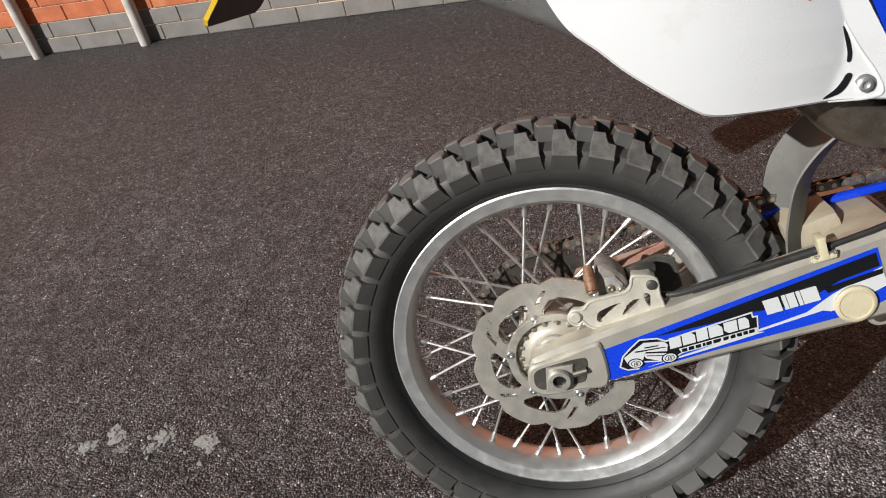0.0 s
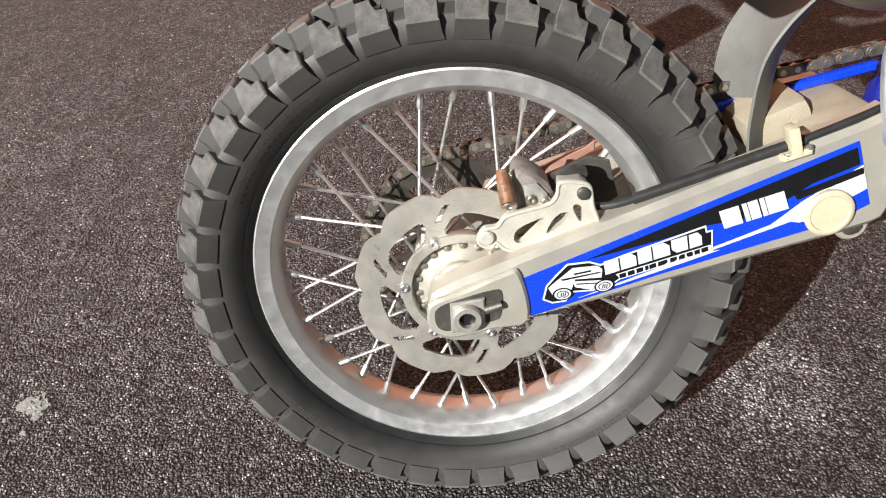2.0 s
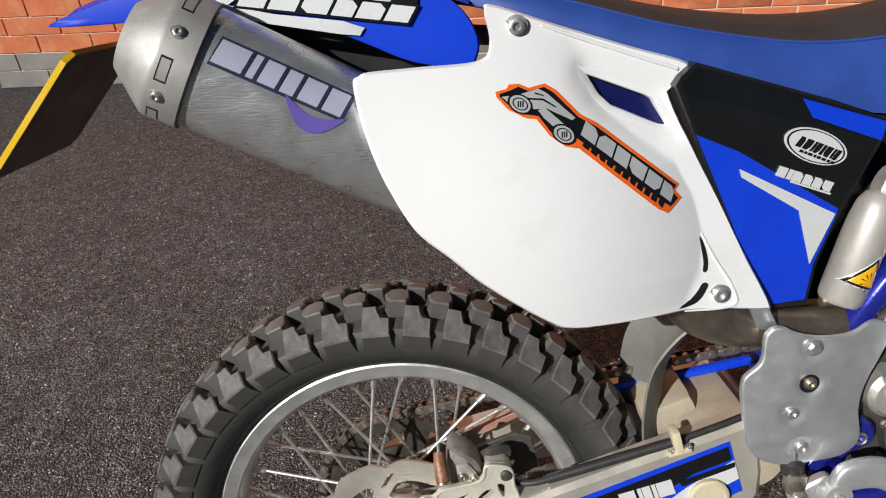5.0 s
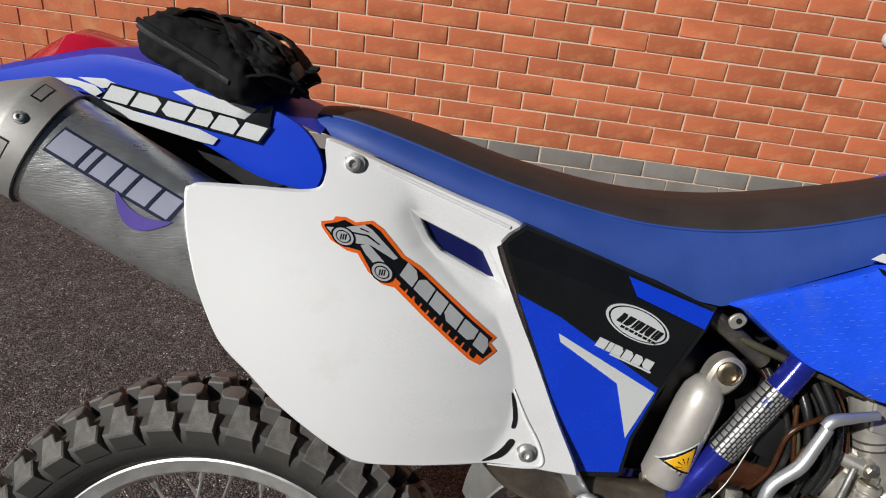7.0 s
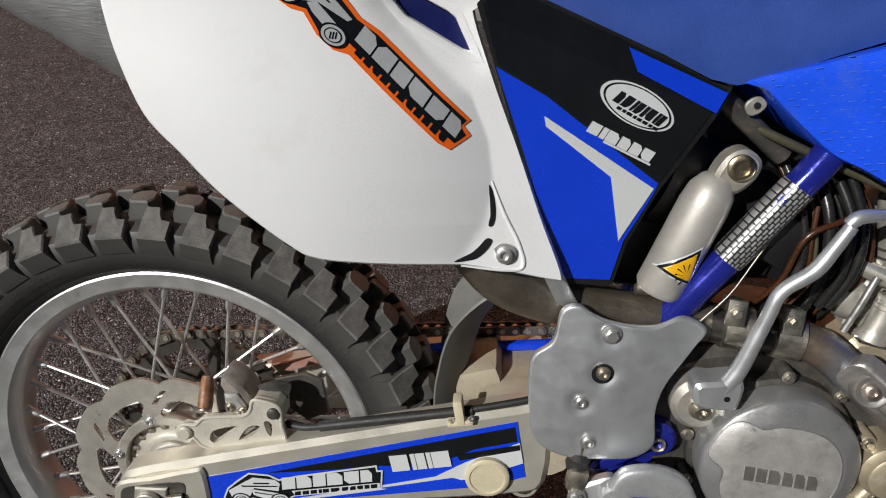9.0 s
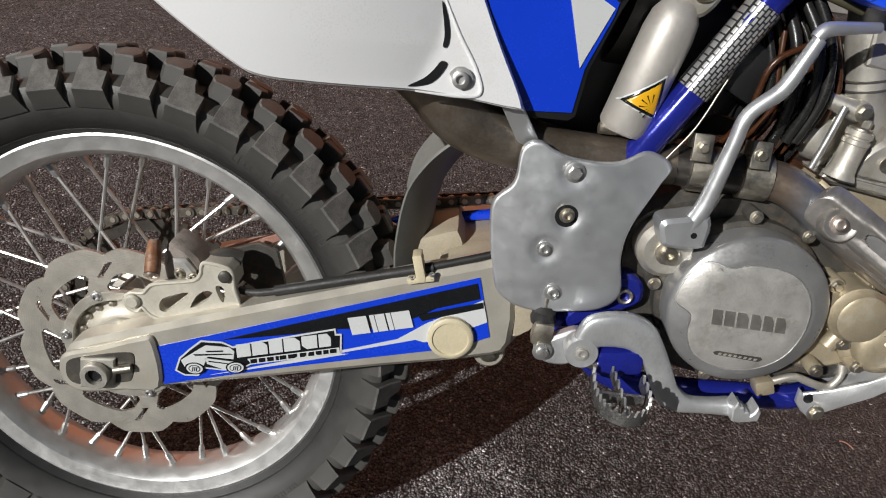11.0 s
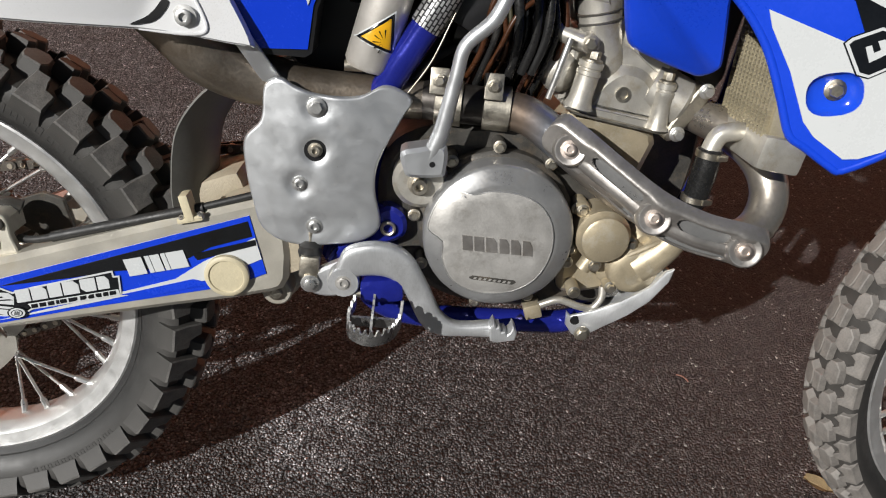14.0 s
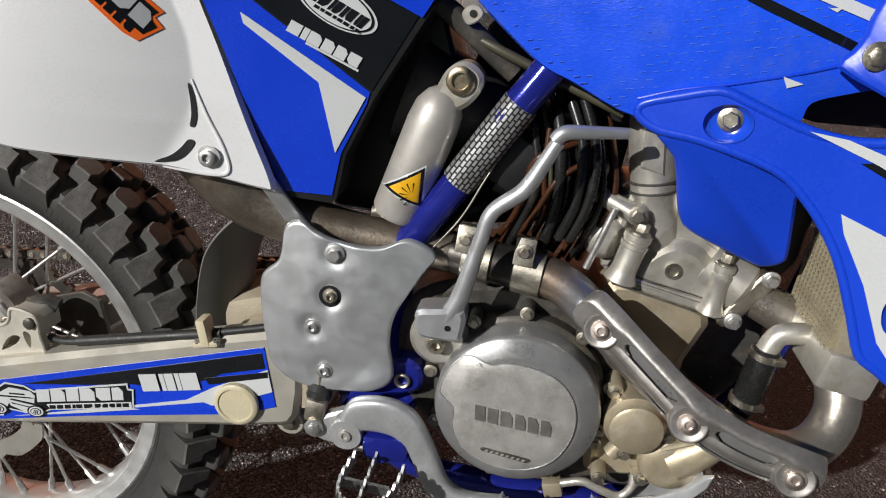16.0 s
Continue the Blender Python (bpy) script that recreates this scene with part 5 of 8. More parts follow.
for k, w in enumerate((1.0, 1.1, 0.95, 1.15, 1.1, 0.9)):
    at = sum((1.0, 1.1, 0.95, 1.15, 1.1, 0.9)[:k]) / 6.2
    lo, hi_ = Vector((0.1985, 0.5355)), Vector((0.2048, 0.5470))
    run = Vector((0.0925, -0.0722))
    a_, up_ = lo + run * at, (hi_ - lo)
    panel_decal("badge_letter", [a_ + run * (w * 0.90 / 6.2) * u_ + up_ * v_ for u_, v_ in NOTCHED[(k * 2 + 1) % 5]], 0.0021, "grey_ink")
for k in range(11):
    a_, run = Vector((0.1995, 0.5257)) + Vector((0.0825, -0.0668)) * (k / 11), Vector((0.0825, -0.0668)) / 11 * 0.76
    panel_decal("badge_line", [a_ + run * u_ + Vector((0.0033, 0.0052)) * v_ for u_, v_ in NOTCHED[k % 4]], 0.0016, "black_ink")
panel_decal("badge_emblem", [(0.1244, 0.5742), (0.1380, 0.5745), (0.1592, 0.5790), (0.1672, 0.5747), (0.1946, 0.5504), (0.1910, 0.5488), (0.1669, 0.5608), (0.1547, 0.5613), (0.1494, 0.5642), (0.1346, 0.5653)], 0.0021, "grey_ink")
panel_decal("badge_emblem", [(0.1583, 0.5601), (0.1653, 0.5616), (0.1816, 0.5472), (0.1938, 0.5335), (0.1896, 0.5299), (0.1781, 0.5398), (0.1634, 0.5532)], 0.0021, "grey_ink")
for pts in ([(0.1420, 0.5725), (0.1640, 0.5700), (0.1760, 0.5620), (0.1752, 0.5612), (0.1630, 0.5685), (0.1420, 0.5712)], [(0.1560, 0.5760), (0.1650, 0.5728), (0.1640, 0.5722), (0.1555, 0.5748)]):
    panel_decal("emblem_line", pts, 0.0025, "black_ink")
for x, z in ((0.1415, 0.5670), (0.1819, 0.5376)):
    for r_, d_, m_ in ((1.0, 0.0027, "black_ink"), (0.84, 0.0031, "grey_ink"), (0.62, 0.0035, "black_ink"), (0.52, 0.0039, "grey_ink")):
        panel_decal("badge_wheel", [Vector((x, z)) + Matrix.Rotation(radians(-28), 2) @ Vector((0.0125 * r_ * math.cos(2 * math.pi * k / 24), 0.0082 * r_ * math.sin(2 * math.pi * k / 24))) for k in range(24)], d_, m_)
    for k in (-0.0022, 0.0, 0.0022):
        panel_decal("wheel_bar", [(x + k - 0.0006, z - 0.0026), (x + k + 0.0006, z - 0.0026), (x + k + 0.0010, z + 0.0026), (x + k - 0.0002, z + 0.0026)], 0.0043, "black_ink")

FOLD = lambda x: 0.566 - (x - 0.300) * 0.274
AB = lambda x, z: -0.168 + 0.143 * x - 0.005 * z + 0.30 * max(0.0, z - FOLD(x))


def folded(outline, lift, skirt=0.0):
    """A sheet on the airbox panel, folded back along its upper edge, with walls round it where skirt is given."""
    bm = bmesh.new()
    bm.faces.new([bm.verts.new((p[0], 0.0, p[1])) for p in outline])
    bmesh.ops.bisect_plane(bm, geom=bm.verts[:] + bm.edges[:] + bm.faces[:], plane_co=(0.300, 0, 0.566), plane_no=(0.274, 0, 1))
    for v in bm.verts:
        v.co.y = AB(v.co.x, v.co.z) - lift
    if skirt:
        made = bmesh.ops.extrude_edge_only(bm, edges=[e for e in bm.edges if e.is_boundary])
        for v in made["geom"]:
            if isinstance(v, bmesh.types.BMVert):
                v.co.y += skirt
    return bm


air_line = [(0.293, 0.574), (0.299, 0.582), (0.315, 0.594), (0.419, 0.563), (0.528, 0.530), (0.520, 0.509), (0.482, 0.431), (0.463, 0.377), (0.4585, 0.3345), (0.452, 0.330), (0.405, 0.331), (0.347, 0.456)]
airbox = part("airbox_panel", folded(air_line, 0.0, 0.045), "black", bike, "glossy black, blue and white airbox panel", angle=8)
part("airbox_wall", plate([(0.306, 0.566), (0.312, 0.580), (0.420, 0.548), (0.520, 0.518), (0.470, 0.430), (0.440, 0.335), (0.390, 0.350), (0.345, 0.450)], tilt(-0.144, 0.143, -0.005), 0.03, 0.001), "black", airbox)
on_air = lambda d: (lambda x, z: AB(x, z) - d)
part("panel_gloss", folded([(0.298, 0.575), (0.316, 0.590), (0.419, 0.560), (0.522, 0.528), (0.480, 0.439), (0.363, 0.507), (0.318, 0.527)], 0.0012), "black_ink", airbox, angle=8)
part("panel_blue", plate([(0.316, 0.526), (0.363, 0.506), (0.479, 0.438), (0.477, 0.427), (0.459, 0.379), (0.4545, 0.338), (0.408, 0.336), (0.351, 0.455)], on_air(0.0014), 0.001, 0), "blue_ink", airbox)
part("panel_white", plate([(0.364, 0.489), (0.476, 0.433), (0.457, 0.387), (0.454, 0.379), (0.434, 0.440), (0.367, 0.480)], on_air(0.0026), 0.0008, 0), "white_ink", airbox)
part("panel_stripe", folded([(0.427, 0.554), (0.524, 0.525), (0.516, 0.507), (0.438, 0.535)], 0.0024), "blue_ink", airbox)
cu, cv = Vector((0.035, -0.0135)), Vector((0.006, 0.0155))
oval = [Vector((0.444, 0.506)) + cu * math.cos(2 * math.pi * i / 40) + cv * math.sin(2 * math.pi * i / 40) for i in range(40)]
ring_in = [Vector((0.444, 0.506)) + (p - Vector((0.444, 0.506))) * 0.92 for p in oval]
part("oval_badge", plate(oval, on_air(0.0026), 0.0008, 0), "white_ink", airbox, "white oval badge with black blocks")
part("oval_line", plate(ring_in, on_air(0.0032), 0.0005, 0), "black_ink", airbox)
part("oval_field", plate([Vector((0.444, 0.506)) + (p - Vector((0.444, 0.506))) * 0.86 for p in oval], on_air(0.0037), 0.0005, 0), "white_ink", airbox)
blocks("oval_letter", (0.420, 0.509), (0.467, 0.490), 0.0110, (1.1, 1.3, 0.5, 1, 0.6, 1.2, 0.5, 0.8), "black_ink", airbox, on_air(0.0043), 0.3, 0.20, notch=True)
blocks("oval_line", (0.425, 0.5025), (0.466, 0.4860), 0.0028, (1, 0.8, 1.2, 0.7, 1, 1.1, 0.8, 1), "black_ink", airbox, on_air(0.0043), 0.2, 0.25)
blocks("name_letter", (0.403, 0.4795), (0.467, 0.4565), 0.0105, (1.05, 0.5, 1.1, 1, 1, 1.05), "white_ink", airbox, on_air(0.0026), 0.08, 0.12, notch=True)
part("name_line", bars((0.420, 0.471), (0.467, 0.454), 0.0020, 1, 0.0, 0.0, on_air(0.0026)), "white_ink", airbox)

# seat
def loft(rows, closed_ends=True, n=3):
    """Skin over cross-sections, each a list of points of equal number."""
    bm = bmesh.new()
    k = len(rows[0])
    cols = [smooth([Vector(r[i]) for r in rows], n, closed=False) for i in range(k)]
    grid = [[bm.verts.new(cols[i][j]) for i in range(k)] for j in range(len(cols[0]))]
    for a, b in zip(grid, grid[1:]):
        for i in range(k - 1):
            bm.faces.new((a[i], a[i + 1], b[i + 1], b[i]))
    return bm, grid


SEAT = [  # x, low z, mid z, top z, half width low, half width mid
    (0.088, 0.656, 0.672, 0.680, 0.070, 0.060),
    (0.130, 0.648, 0.670, 0.682, 0.090, 0.074),
    (0.203, 0.626, 0.653, 0.670, 0.096, 0.078),
    (0.297, 0.597, 0.628, 0.648, 0.098, 0.078),
    (0.396, 0.569, 0.610, 0.634, 0.097, 0.078),
    (0.460, 0.551, 0.605, 0.632, 0.096, 0.077),
    (0.528, 0.533, 0.609, 0.637, 0.095, 0.076),
    (0.600, 0.565, 0.622, 0.650, 0.093, 0.074),
    (0.690, 0.605, 0.648, 0.672, 0.090, 0.068),
    (0.780, 0.640, 0.680, 0.700, 0.080, 0.055),
]
rows_side, rows_top = [], []
for x, lo, mi, to, wl, wm in SEAT:
    rows_side.append([(x, -wl, lo), (x, -wl - 0.001, lo + (mi - lo) * 0.5), (x, -wm, mi)])
    rows_top.append([(x, -wm, mi), (x, -wm * 0.82, mi + (to - mi) * 0.55), (x, -wm * 0.45, mi + (to - mi) * 0.92), (x, 0, to), (x, wm * 0.45, mi + (to - mi) * 0.92), (x, wm * 0.82, mi + (to - mi) * 0.55), (x, wm, mi), (x, wl, lo), (x, 0, lo), (x, -wl + 0.004, lo + 0.001)])
bm, _ = loft(rows_top)
seat = part("seat", bm, "seat_top", bike, "long blue seat with brown-black gripper top", angle=80)
bm, _ = loft(rows_side)
part("seat_side", bm, "seat_blue", seat, "blue grained vinyl seat side", angle=80)
part("seat_piping", tube([(x, -wm - 0.0005, mi) for x, lo, mi, to, wl, wm in SEAT], 0.0016, 8), "seat_blue", seat)

# tank and radiator shroud
TK = lambda x, z: 1.6 * max(0.0, z - 0.53) ** 2 - 0.098 - 0.06 * (x - 0.56) - 0.018 * math.exp(-((x - 0.78) / 0.16) ** 2 - ((z - 0.52) / 0.10) ** 2)
tank_line = smooth([(0.535, 0.538), (0.552, 0.532), (0.580, 0.512), (0.620, 0.486), (0.650, 0.476), (0.705, 0.458), (0.760, 0.466), (0.815, 0.472), (0.830, 0.478), (0.834, 0.494), (0.860, 0.506), (0.895, 0.520), (0.990, 0.570), (0.950, 0.640), (0.860, 0.690), (0.760, 0.670), (0.690, 0.605), (0.600, 0.564)], 4)
tank = part("fuel_tank", shell(tank_line, TK, 0.20, 8, (0.75, 0.57), 0.008), "blue_rough", bike, "blue plastic fuel tank with scratched grip film")


def inside(x, z, loop):
    """Whether (x, z) lies in the outline."""
    hit = False
    for p, q in zip(loop, loop[1:] + loop[:1]):
        if (p[1] > z) != (q[1] > z) and x < (q[0] - p[0]) * (z - p[1]) / (q[1] - p[1]) + p[0]:
            hit = not hit
    return hit


def film_ridges():
    """The short raised dashes of the grip film, in staggered rows."""
    verts, faces = [], []
    rnd = random.Random(12)
    u, v = Vector((math.cos(radians(14)), math.sin(radians(14)))), Vector((-math.sin(radians(14)), math.cos(radians(14))))
    for i in range(-10, 60):
        for j in range(-30, 40):
            c = Vector((0.56, 0.46)) + u * (i * 0.0105 + (j % 2) * 0.00525) + v * j * 0.0062
            upper = 0.4745 + max(0.0, c.x - 0.704) * 0.375 + 0.004
            if not inside(c.x, c.y, tank_line) or (c.x > 0.700 and c.y < upper) or c.x > 0.90 or min(abs(c.x - 0.90), 1) < 0.004:
                continue
            edge = min((c - Vector(p[:2])).length for p in tank_line)
            if edge < 0.006 or rnd.random() < 0.35:
                continue
            c += Vector((rnd.uniform(-1, 1), rnd.uniform(-1, 1))) * 0.0007
            h, w = 0.0026 * rnd.uniform(0.5, 1.25), 0.0006
            base = len(verts)
            for s_, t_, d_ in ((-h, -w, 0.0), (h, -w, 0.0), (h, w, 0.0), (-h, w, 0.0), (-h * 0.7, 0, 0.0006), (h * 0.7, 0, 0.0006)):
                q = c + u * s_ + v * t_
                verts.append((q.x, TK(q.x, q.y) + 0.0001 - d_, q.y))
            faces += [(base, base + 1, base + 5, base + 4), (base + 2, base + 3, base + 4, base + 5), (base + 1, base + 2, base + 5), (base + 3, base, base + 4)]
    me = bpy.data.meshes.new("part")
    me.from_pydata(verts, [], faces)
    return me


ridges = part("film_ridge", film_ridges(), "blue_worn_glint", tank, "short raised dashes of the grip film")
tagged(ridges, kind="stuff")
wing_line = [(0.726, 0.4535), (0.7438, 0.4330), (0.7526, 0.4148), (0.7594, 0.3954), (0.7668, 0.3781), (0.7760, 0.3672), (0.8037, 0.3574), (0.8336, 0.3491), (0.8465, 0.3477), (0.8590, 0.3570), (0.8581, 0.3707), (0.8430, 0.4194), (0.836, 0.440), (0.800, 0.4475)]
part("tank_wing", plate(smooth(wing_line, 3), tilt(-0.128 + 0.22 * 0.773 + 0.5 * 0.43, -0.22, -0.5), 0.014, 0.003), "blue", tank, "smooth blue lower wing of the tank")
SH = tilt(-0.140 + 0.22 * 0.773, -0.22, 0.0)
shroud_line = [(0.705, 0.467), (0.710, 0.474), (0.734, 0.484), (0.762, 0.494), (0.783, 0.490), (0.804, 0.484), (0.828, 0.478), (0.855, 0.476), (0.884, 0.481), (0.905, 0.496), (0.930, 0.515), (0.985, 0.545), (1.060, 0.565), (1.110, 0.535), (1.080, 0.470), (1.035, 0.420), (1.0165, 0.3720), (1.0154, 0.3562), (1.0067, 0.3144), (1.0033, 0.3069), (0.9714, 0.2850), (0.9593, 0.2870), (0.9318, 0.3025), (0.9153, 0.3120), (0.9009, 0.3407), (0.8822, 0.3768), (0.8644, 0.4022), (0.8406, 0.4261), (0.8143, 0.4424), (0.759, 0.452), (0.726, 0.453), (0.709, 0.460)]


def ellipse(x, z, a, b, lean, k=40):
    power = 0.78 if a > 0.02 or b > 0.017 else 1.0
    squared = lambda c: math.copysign(abs(c) ** power, c)
    return [Vector((x, z)) + Matrix.Rotation(radians(lean), 2) @ Vector((a * squared(math.cos(2 * math.pi * i / k)), b * squared(math.sin(2 * math.pi * i / k)))) for i in range(k)]


RECESSES = ((0.9418, 0.3555, 0.0238, 0.0198, 14), (0.773, 0.470, 0.0180, 0.0150, 14))
shroud_loop = smooth(shroud_line, 3)
shroud = part("radiator_shroud", holed_plate(shroud_loop, [ellipse(*r) for r in RECESSES], SH, 0.009), "blue", bike, "blue and white radiator shroud")
part("shroud_lip", tube([(p[0], SH(p[0], p[1]) + 0.0030, p[1]) for p in list(offset(shroud_loop, 0.0012)) + [offset(shroud_loop, 0.0012)[0]]], 0.0044, 10, n=1), "blue", shroud)
on_sh = lambda d: (lambda x, z: SH(x, z) - d)
part("shroud_white", holed_plate([(0.868, 0.4213), (0.9361, 0.4020), (0.9832, 0.3834), (1.0029, 0.3810), (1.0097, 0.3681), (1.0031, 0.3213), (0.9979, 0.3099), (0.9786, 0.2998), (0.9657, 0.2975), (0.9356, 0.3145), (0.9228, 0.3274), (0.8998, 0.3703), (0.8746, 0.4063)], [ellipse(*RECESSES[0])], on_sh(0.0012), 0.001), "white_ink", shroud)
part("shroud_black", plate([(0.8688, 0.4614), (0.9346, 0.4365), (0.9496, 0.4121), (0.9878, 0.3950), (1.0150, 0.3900), (1.0300, 0.4060), (0.9998, 0.4200), (0.8790, 0.4640)], on_sh(0.0014), 0.001, 0), "black_ink", shroud)
part("shroud_stripe", plate([(0.8290, 0.4770), (0.8560, 0.4765), (0.9013, 0.4661), (0.9946, 0.4340), (1.0360, 0.4210), (1.0300, 0.4060), (0.9998, 0.4185), (0.8790, 0.4629)], on_sh(0.0020), 0.001, 0), "white_ink", shroud)
part("shroud_stripe", plate([(0.8800, 0.4850), (0.8950, 0.4890), (0.9541, 0.4738), (0.9839, 0.4657), (1.0620, 0.4450), (1.0540, 0.4300), (0.9903, 0.4467), (0.9600, 0.4557), (0.9231, 0.4693)], on_sh(0.0020), 0.001, 0), "white_ink", shroud)
part("stripe_shade", plate([(0.9615, 0.4545), (0.9907, 0.4452), (1.0500, 0.4290), (1.0450, 0.4220), (0.9932, 0.4381), (0.9656, 0.4458)], on_sh(0.0018), 0.001, 0), "black_ink", shroud)
part("shroud_stripe", plate([(0.940, 0.512), (0.985, 0.530), (1.070, 0.500), (1.060, 0.475), (0.990, 0.500)], on_sh(0.0020), 0.001, 0), "white_ink", shroud)
octo = [Vector(p) for p in ((0.9361, 0.4006), (0.9405, 0.4060), (0.9617, 0.4178), (0.9719, 0.4159), (0.9880, 0.3946), (0.9862, 0.3896), (0.9635, 0.3740), (0.9535, 0.3755))]
part("shroud_badge", plate(offset(octo, -0.0010), on_sh(0.0024), 0.001, 0), "black_ink", shroud, "black eight-sided badge")
part("badge_edge", plate(octo, on_sh(0.0030), 0.001, 0), "white_ink", shroud)
part("badge_field", plate(offset(octo, 0.0026), on_sh(0.0036), 0.001, 0), "black_ink", shroud)
part("badge_bar", plate([(0.9526, 0.3998), (0.9595, 0.3870), (0.9732, 0.3975), (0.9660, 0.4081), (0.9609, 0.4059), (0.9656, 0.3989), (0.9606, 0.3957), (0.9570, 0.4020)], on_sh(0.0042), 0.001, 0), "white_ink", shroud)
for x, z, a, b, lean in RECESSES:
    bm = bmesh.new()
    rows_ = [[bm.verts.new((p.x, SH(p.x, p.y) + d, p.y)) for p in [Vector((x, z)) + (q - Vector((x, z))) * f for q in ellipse(x, z, a, b, lean)]] for f, d in ((1.015, -0.0013), (1.0, -0.0010), (0.95, 0.0020), (0.82, 0.0058), (0.55, 0.0074), (0.12, 0.0078))]
    for p, q in zip(rows_, rows_[1:]):
        for i in range(40):
            bm.faces.new((p[i], p[(i + 1) % 40], q[(i + 1) % 40], q[i]))
    bm.faces.new(rows_[-1])
    part("bolt_recess", bm, "blue_gloss", shroud, "glossy blue bolt recess", angle=70)
    part("shroud_bolt", hexagon(bmesh.new(), x + a * 0.15, SH(x, z) + 0.0070, z + 0.003, 0.0066, 0.008, axis=(-0.21, -1, 0)), "zinc", shroud, "zinc shroud bolt")
part("shroud_arm", plate(smooth([(0.836, 0.525), (0.842, 0.537), (0.847, 0.550), (0.850, 0.575), (0.880, 0.600), (0.960, 0.590), (1.000, 0.560), (0.985, 0.540), (0.930, 0.512), (0.905, 0.500), (0.885, 0.506), (0.862, 0.514)], 2), tilt(-0.150 + 0.22 * 0.85, -0.22, 0), 0.006, 0.002), "blue", shroud, "upper arm of the shroud")
part("arm_bolt", hexagon(bmesh.new(), 0.857, -0.153, 0.537, 0.0070, 0.006), "zinc", shroud, "zinc shroud bolt")
TANK_STRIPE = [(0.6689, 0.5967), (0.779, 0.5640), (0.855, 0.5420), (0.851, 0.5360), (0.779, 0.5560), (0.6741, 0.5906)]
part("tank_stripe", shell([Vector(a).lerp(Vector(b), k / 5) for a, b in zip(TANK_STRIPE, TANK_STRIPE[1:] + TANK_STRIPE[:1]) for k in range(5)], lambda x, z: TK(x, z) - 0.0018, 0, 4, lip=0.0003), "black_ink", tank, "dark stripe across the tank film")
part("tank_band", shell([Vector(a).lerp(Vector(b), k / 5) for a, b in (((0.6619, 0.6036), (0.6726, 0.6107)), ((0.6726, 0.6107), (0.6922, 0.6087)), ((0.6922, 0.6087), (0.780, 0.586)), ((0.780, 0.586), (0.880, 0.5620)), ((0.880, 0.5620), (0.876, 0.5540)), ((0.876, 0.5540), (0.780, 0.577)), ((0.780, 0.577), (0.6951, 0.5987)), ((0.6951, 0.5987), (0.6792, 0.6049)), ((0.6792, 0.6049), (0.6619, 0.6036))) for k in range(5)], lambda x, z: TK(x, z) - 0.0018, 0, 4, (0.74, 0.592), lip=0.0003), "white_ink", tank, "white stripe along the top of the tank")
for tri_pts in ([(0.805, 0.511), (0.821, 0.508), (0.810, 0.503)], [(0.823, 0.564), (0.833, 0.566), (0.829, 0.562)]):
    part("tank_fleck", plate(tri_pts, lambda x, z: TK(x, z) - 0.0015, 0.001, 0), "white_ink", tank)
part("film_edge", tube([(x, TK(x, z) - 0.0002, z) for x, z in ((0.704, 0.4745), (0.735, 0.488), (0.768, 0.498), (0.819, 0.516), (0.850, 0.529))], 0.0013, 8), "blue", tank)
# black slab in the shroud opening, shade put in as colour
part("shroud_backing", plate([(0.815, 0.480), (0.860, 0.474), (0.930, 0.480), (0.940, 0.530), (0.830, 0.520)], -0.07, 0.06, 0), "black", bike, "black slab standing for the shade behind the shroud opening")

# radiator
rad = bmesh.new()
box(rad, (0.912, -0.108, 0.385), (0.026, 0.112, 0.165), (0, 0, 0), 0.003)
radiator = part("radiator", rad, "radiator", bike, "dusty tan radiator with fine fins")
fin = bmesh.new()
box(fin, (0, 0, 0), (0.005, 0.104, 0.0014))
fin = finish(fin, smooth_shade=False)
fin.materials.append(M["radiator"])
for i in range(34):
    part("fin", fin, None, radiator, m=pose(0.8975, -0.108, 0.308 + i * 0.0047))
rib = bmesh.new()
box(rib, (0, 0, 0), (0.006, 0.0018, 0.158))
rib = finish(rib, smooth_shade=False)
rib.materials.append(M["radiator"])
for j in range(13):
    part("water_tube", rib, None, radiator, m=pose(0.8972, -0.158 + j * 0.0083, 0.385))
tankb = bmesh.new()
box(tankb, (0.916, -0.112, 0.291), (0.046, 0.118, 0.034), (0, 6, 0), 0.006)
part("bottom_tank", tankb, "cast", radiator)
part("outlet", tube([(0.905, -0.115, 0.298), (0.888, -0.120, 0.300), (0.872, -0.120, 0.294), (0.866, -0.121, 0.278)], 0.0098, 14), "cast", radiator)

# rear fender, lamp, plate
FD = lambda x, z: -0.108 + 0.10 * max(0, 0.10 - x) * 0.35
fender_line = smooth([(-0.300, 0.650), (-0.296, 0.656), (-0.235, 0.676), (-0.170, 0.695), (-0.120, 0.706), (-0.060, 0.700), (0.010, 0.686), (0.068, 0.668), (0.094, 0.650), (0.108, 0.625), (0.106, 0.606), (0.095, 0.598), (0.045, 0.604), (-0.011, 0.628), (-0.070, 0.650), (-0.129, 0.660), (-0.180, 0.656), (-0.240, 0.651)], 3)
fender = part("rear_fender", shell(fender_line, lambda x, z: FD(x, z) + 0.05 * max(0, z - 0.665), 0.004, 7, (-0.03, 0.658)), "blue_matt", bike, "blue rear mudguard with white lettering panel")
bm, _ = loft([[(x, -w, z), (x, -w * 0.5, z + 0.012), (x, 0, z + 0.016), (x, w * 0.5, z + 0.012), (x, w, z)] for x, z, w in ((0.10, 0.655, 0.10), (0.0, 0.686, 0.102), (-0.12, 0.703, 0.098), (-0.22, 0.680, 0.09), (-0.30, 0.655, 0.075))])
part("fender_top", bm, "blue_matt", fender)
on_f = lambda d: (lambda x, z: FD(x, z) + 0.05 * max(0, z - 0.665) - d)
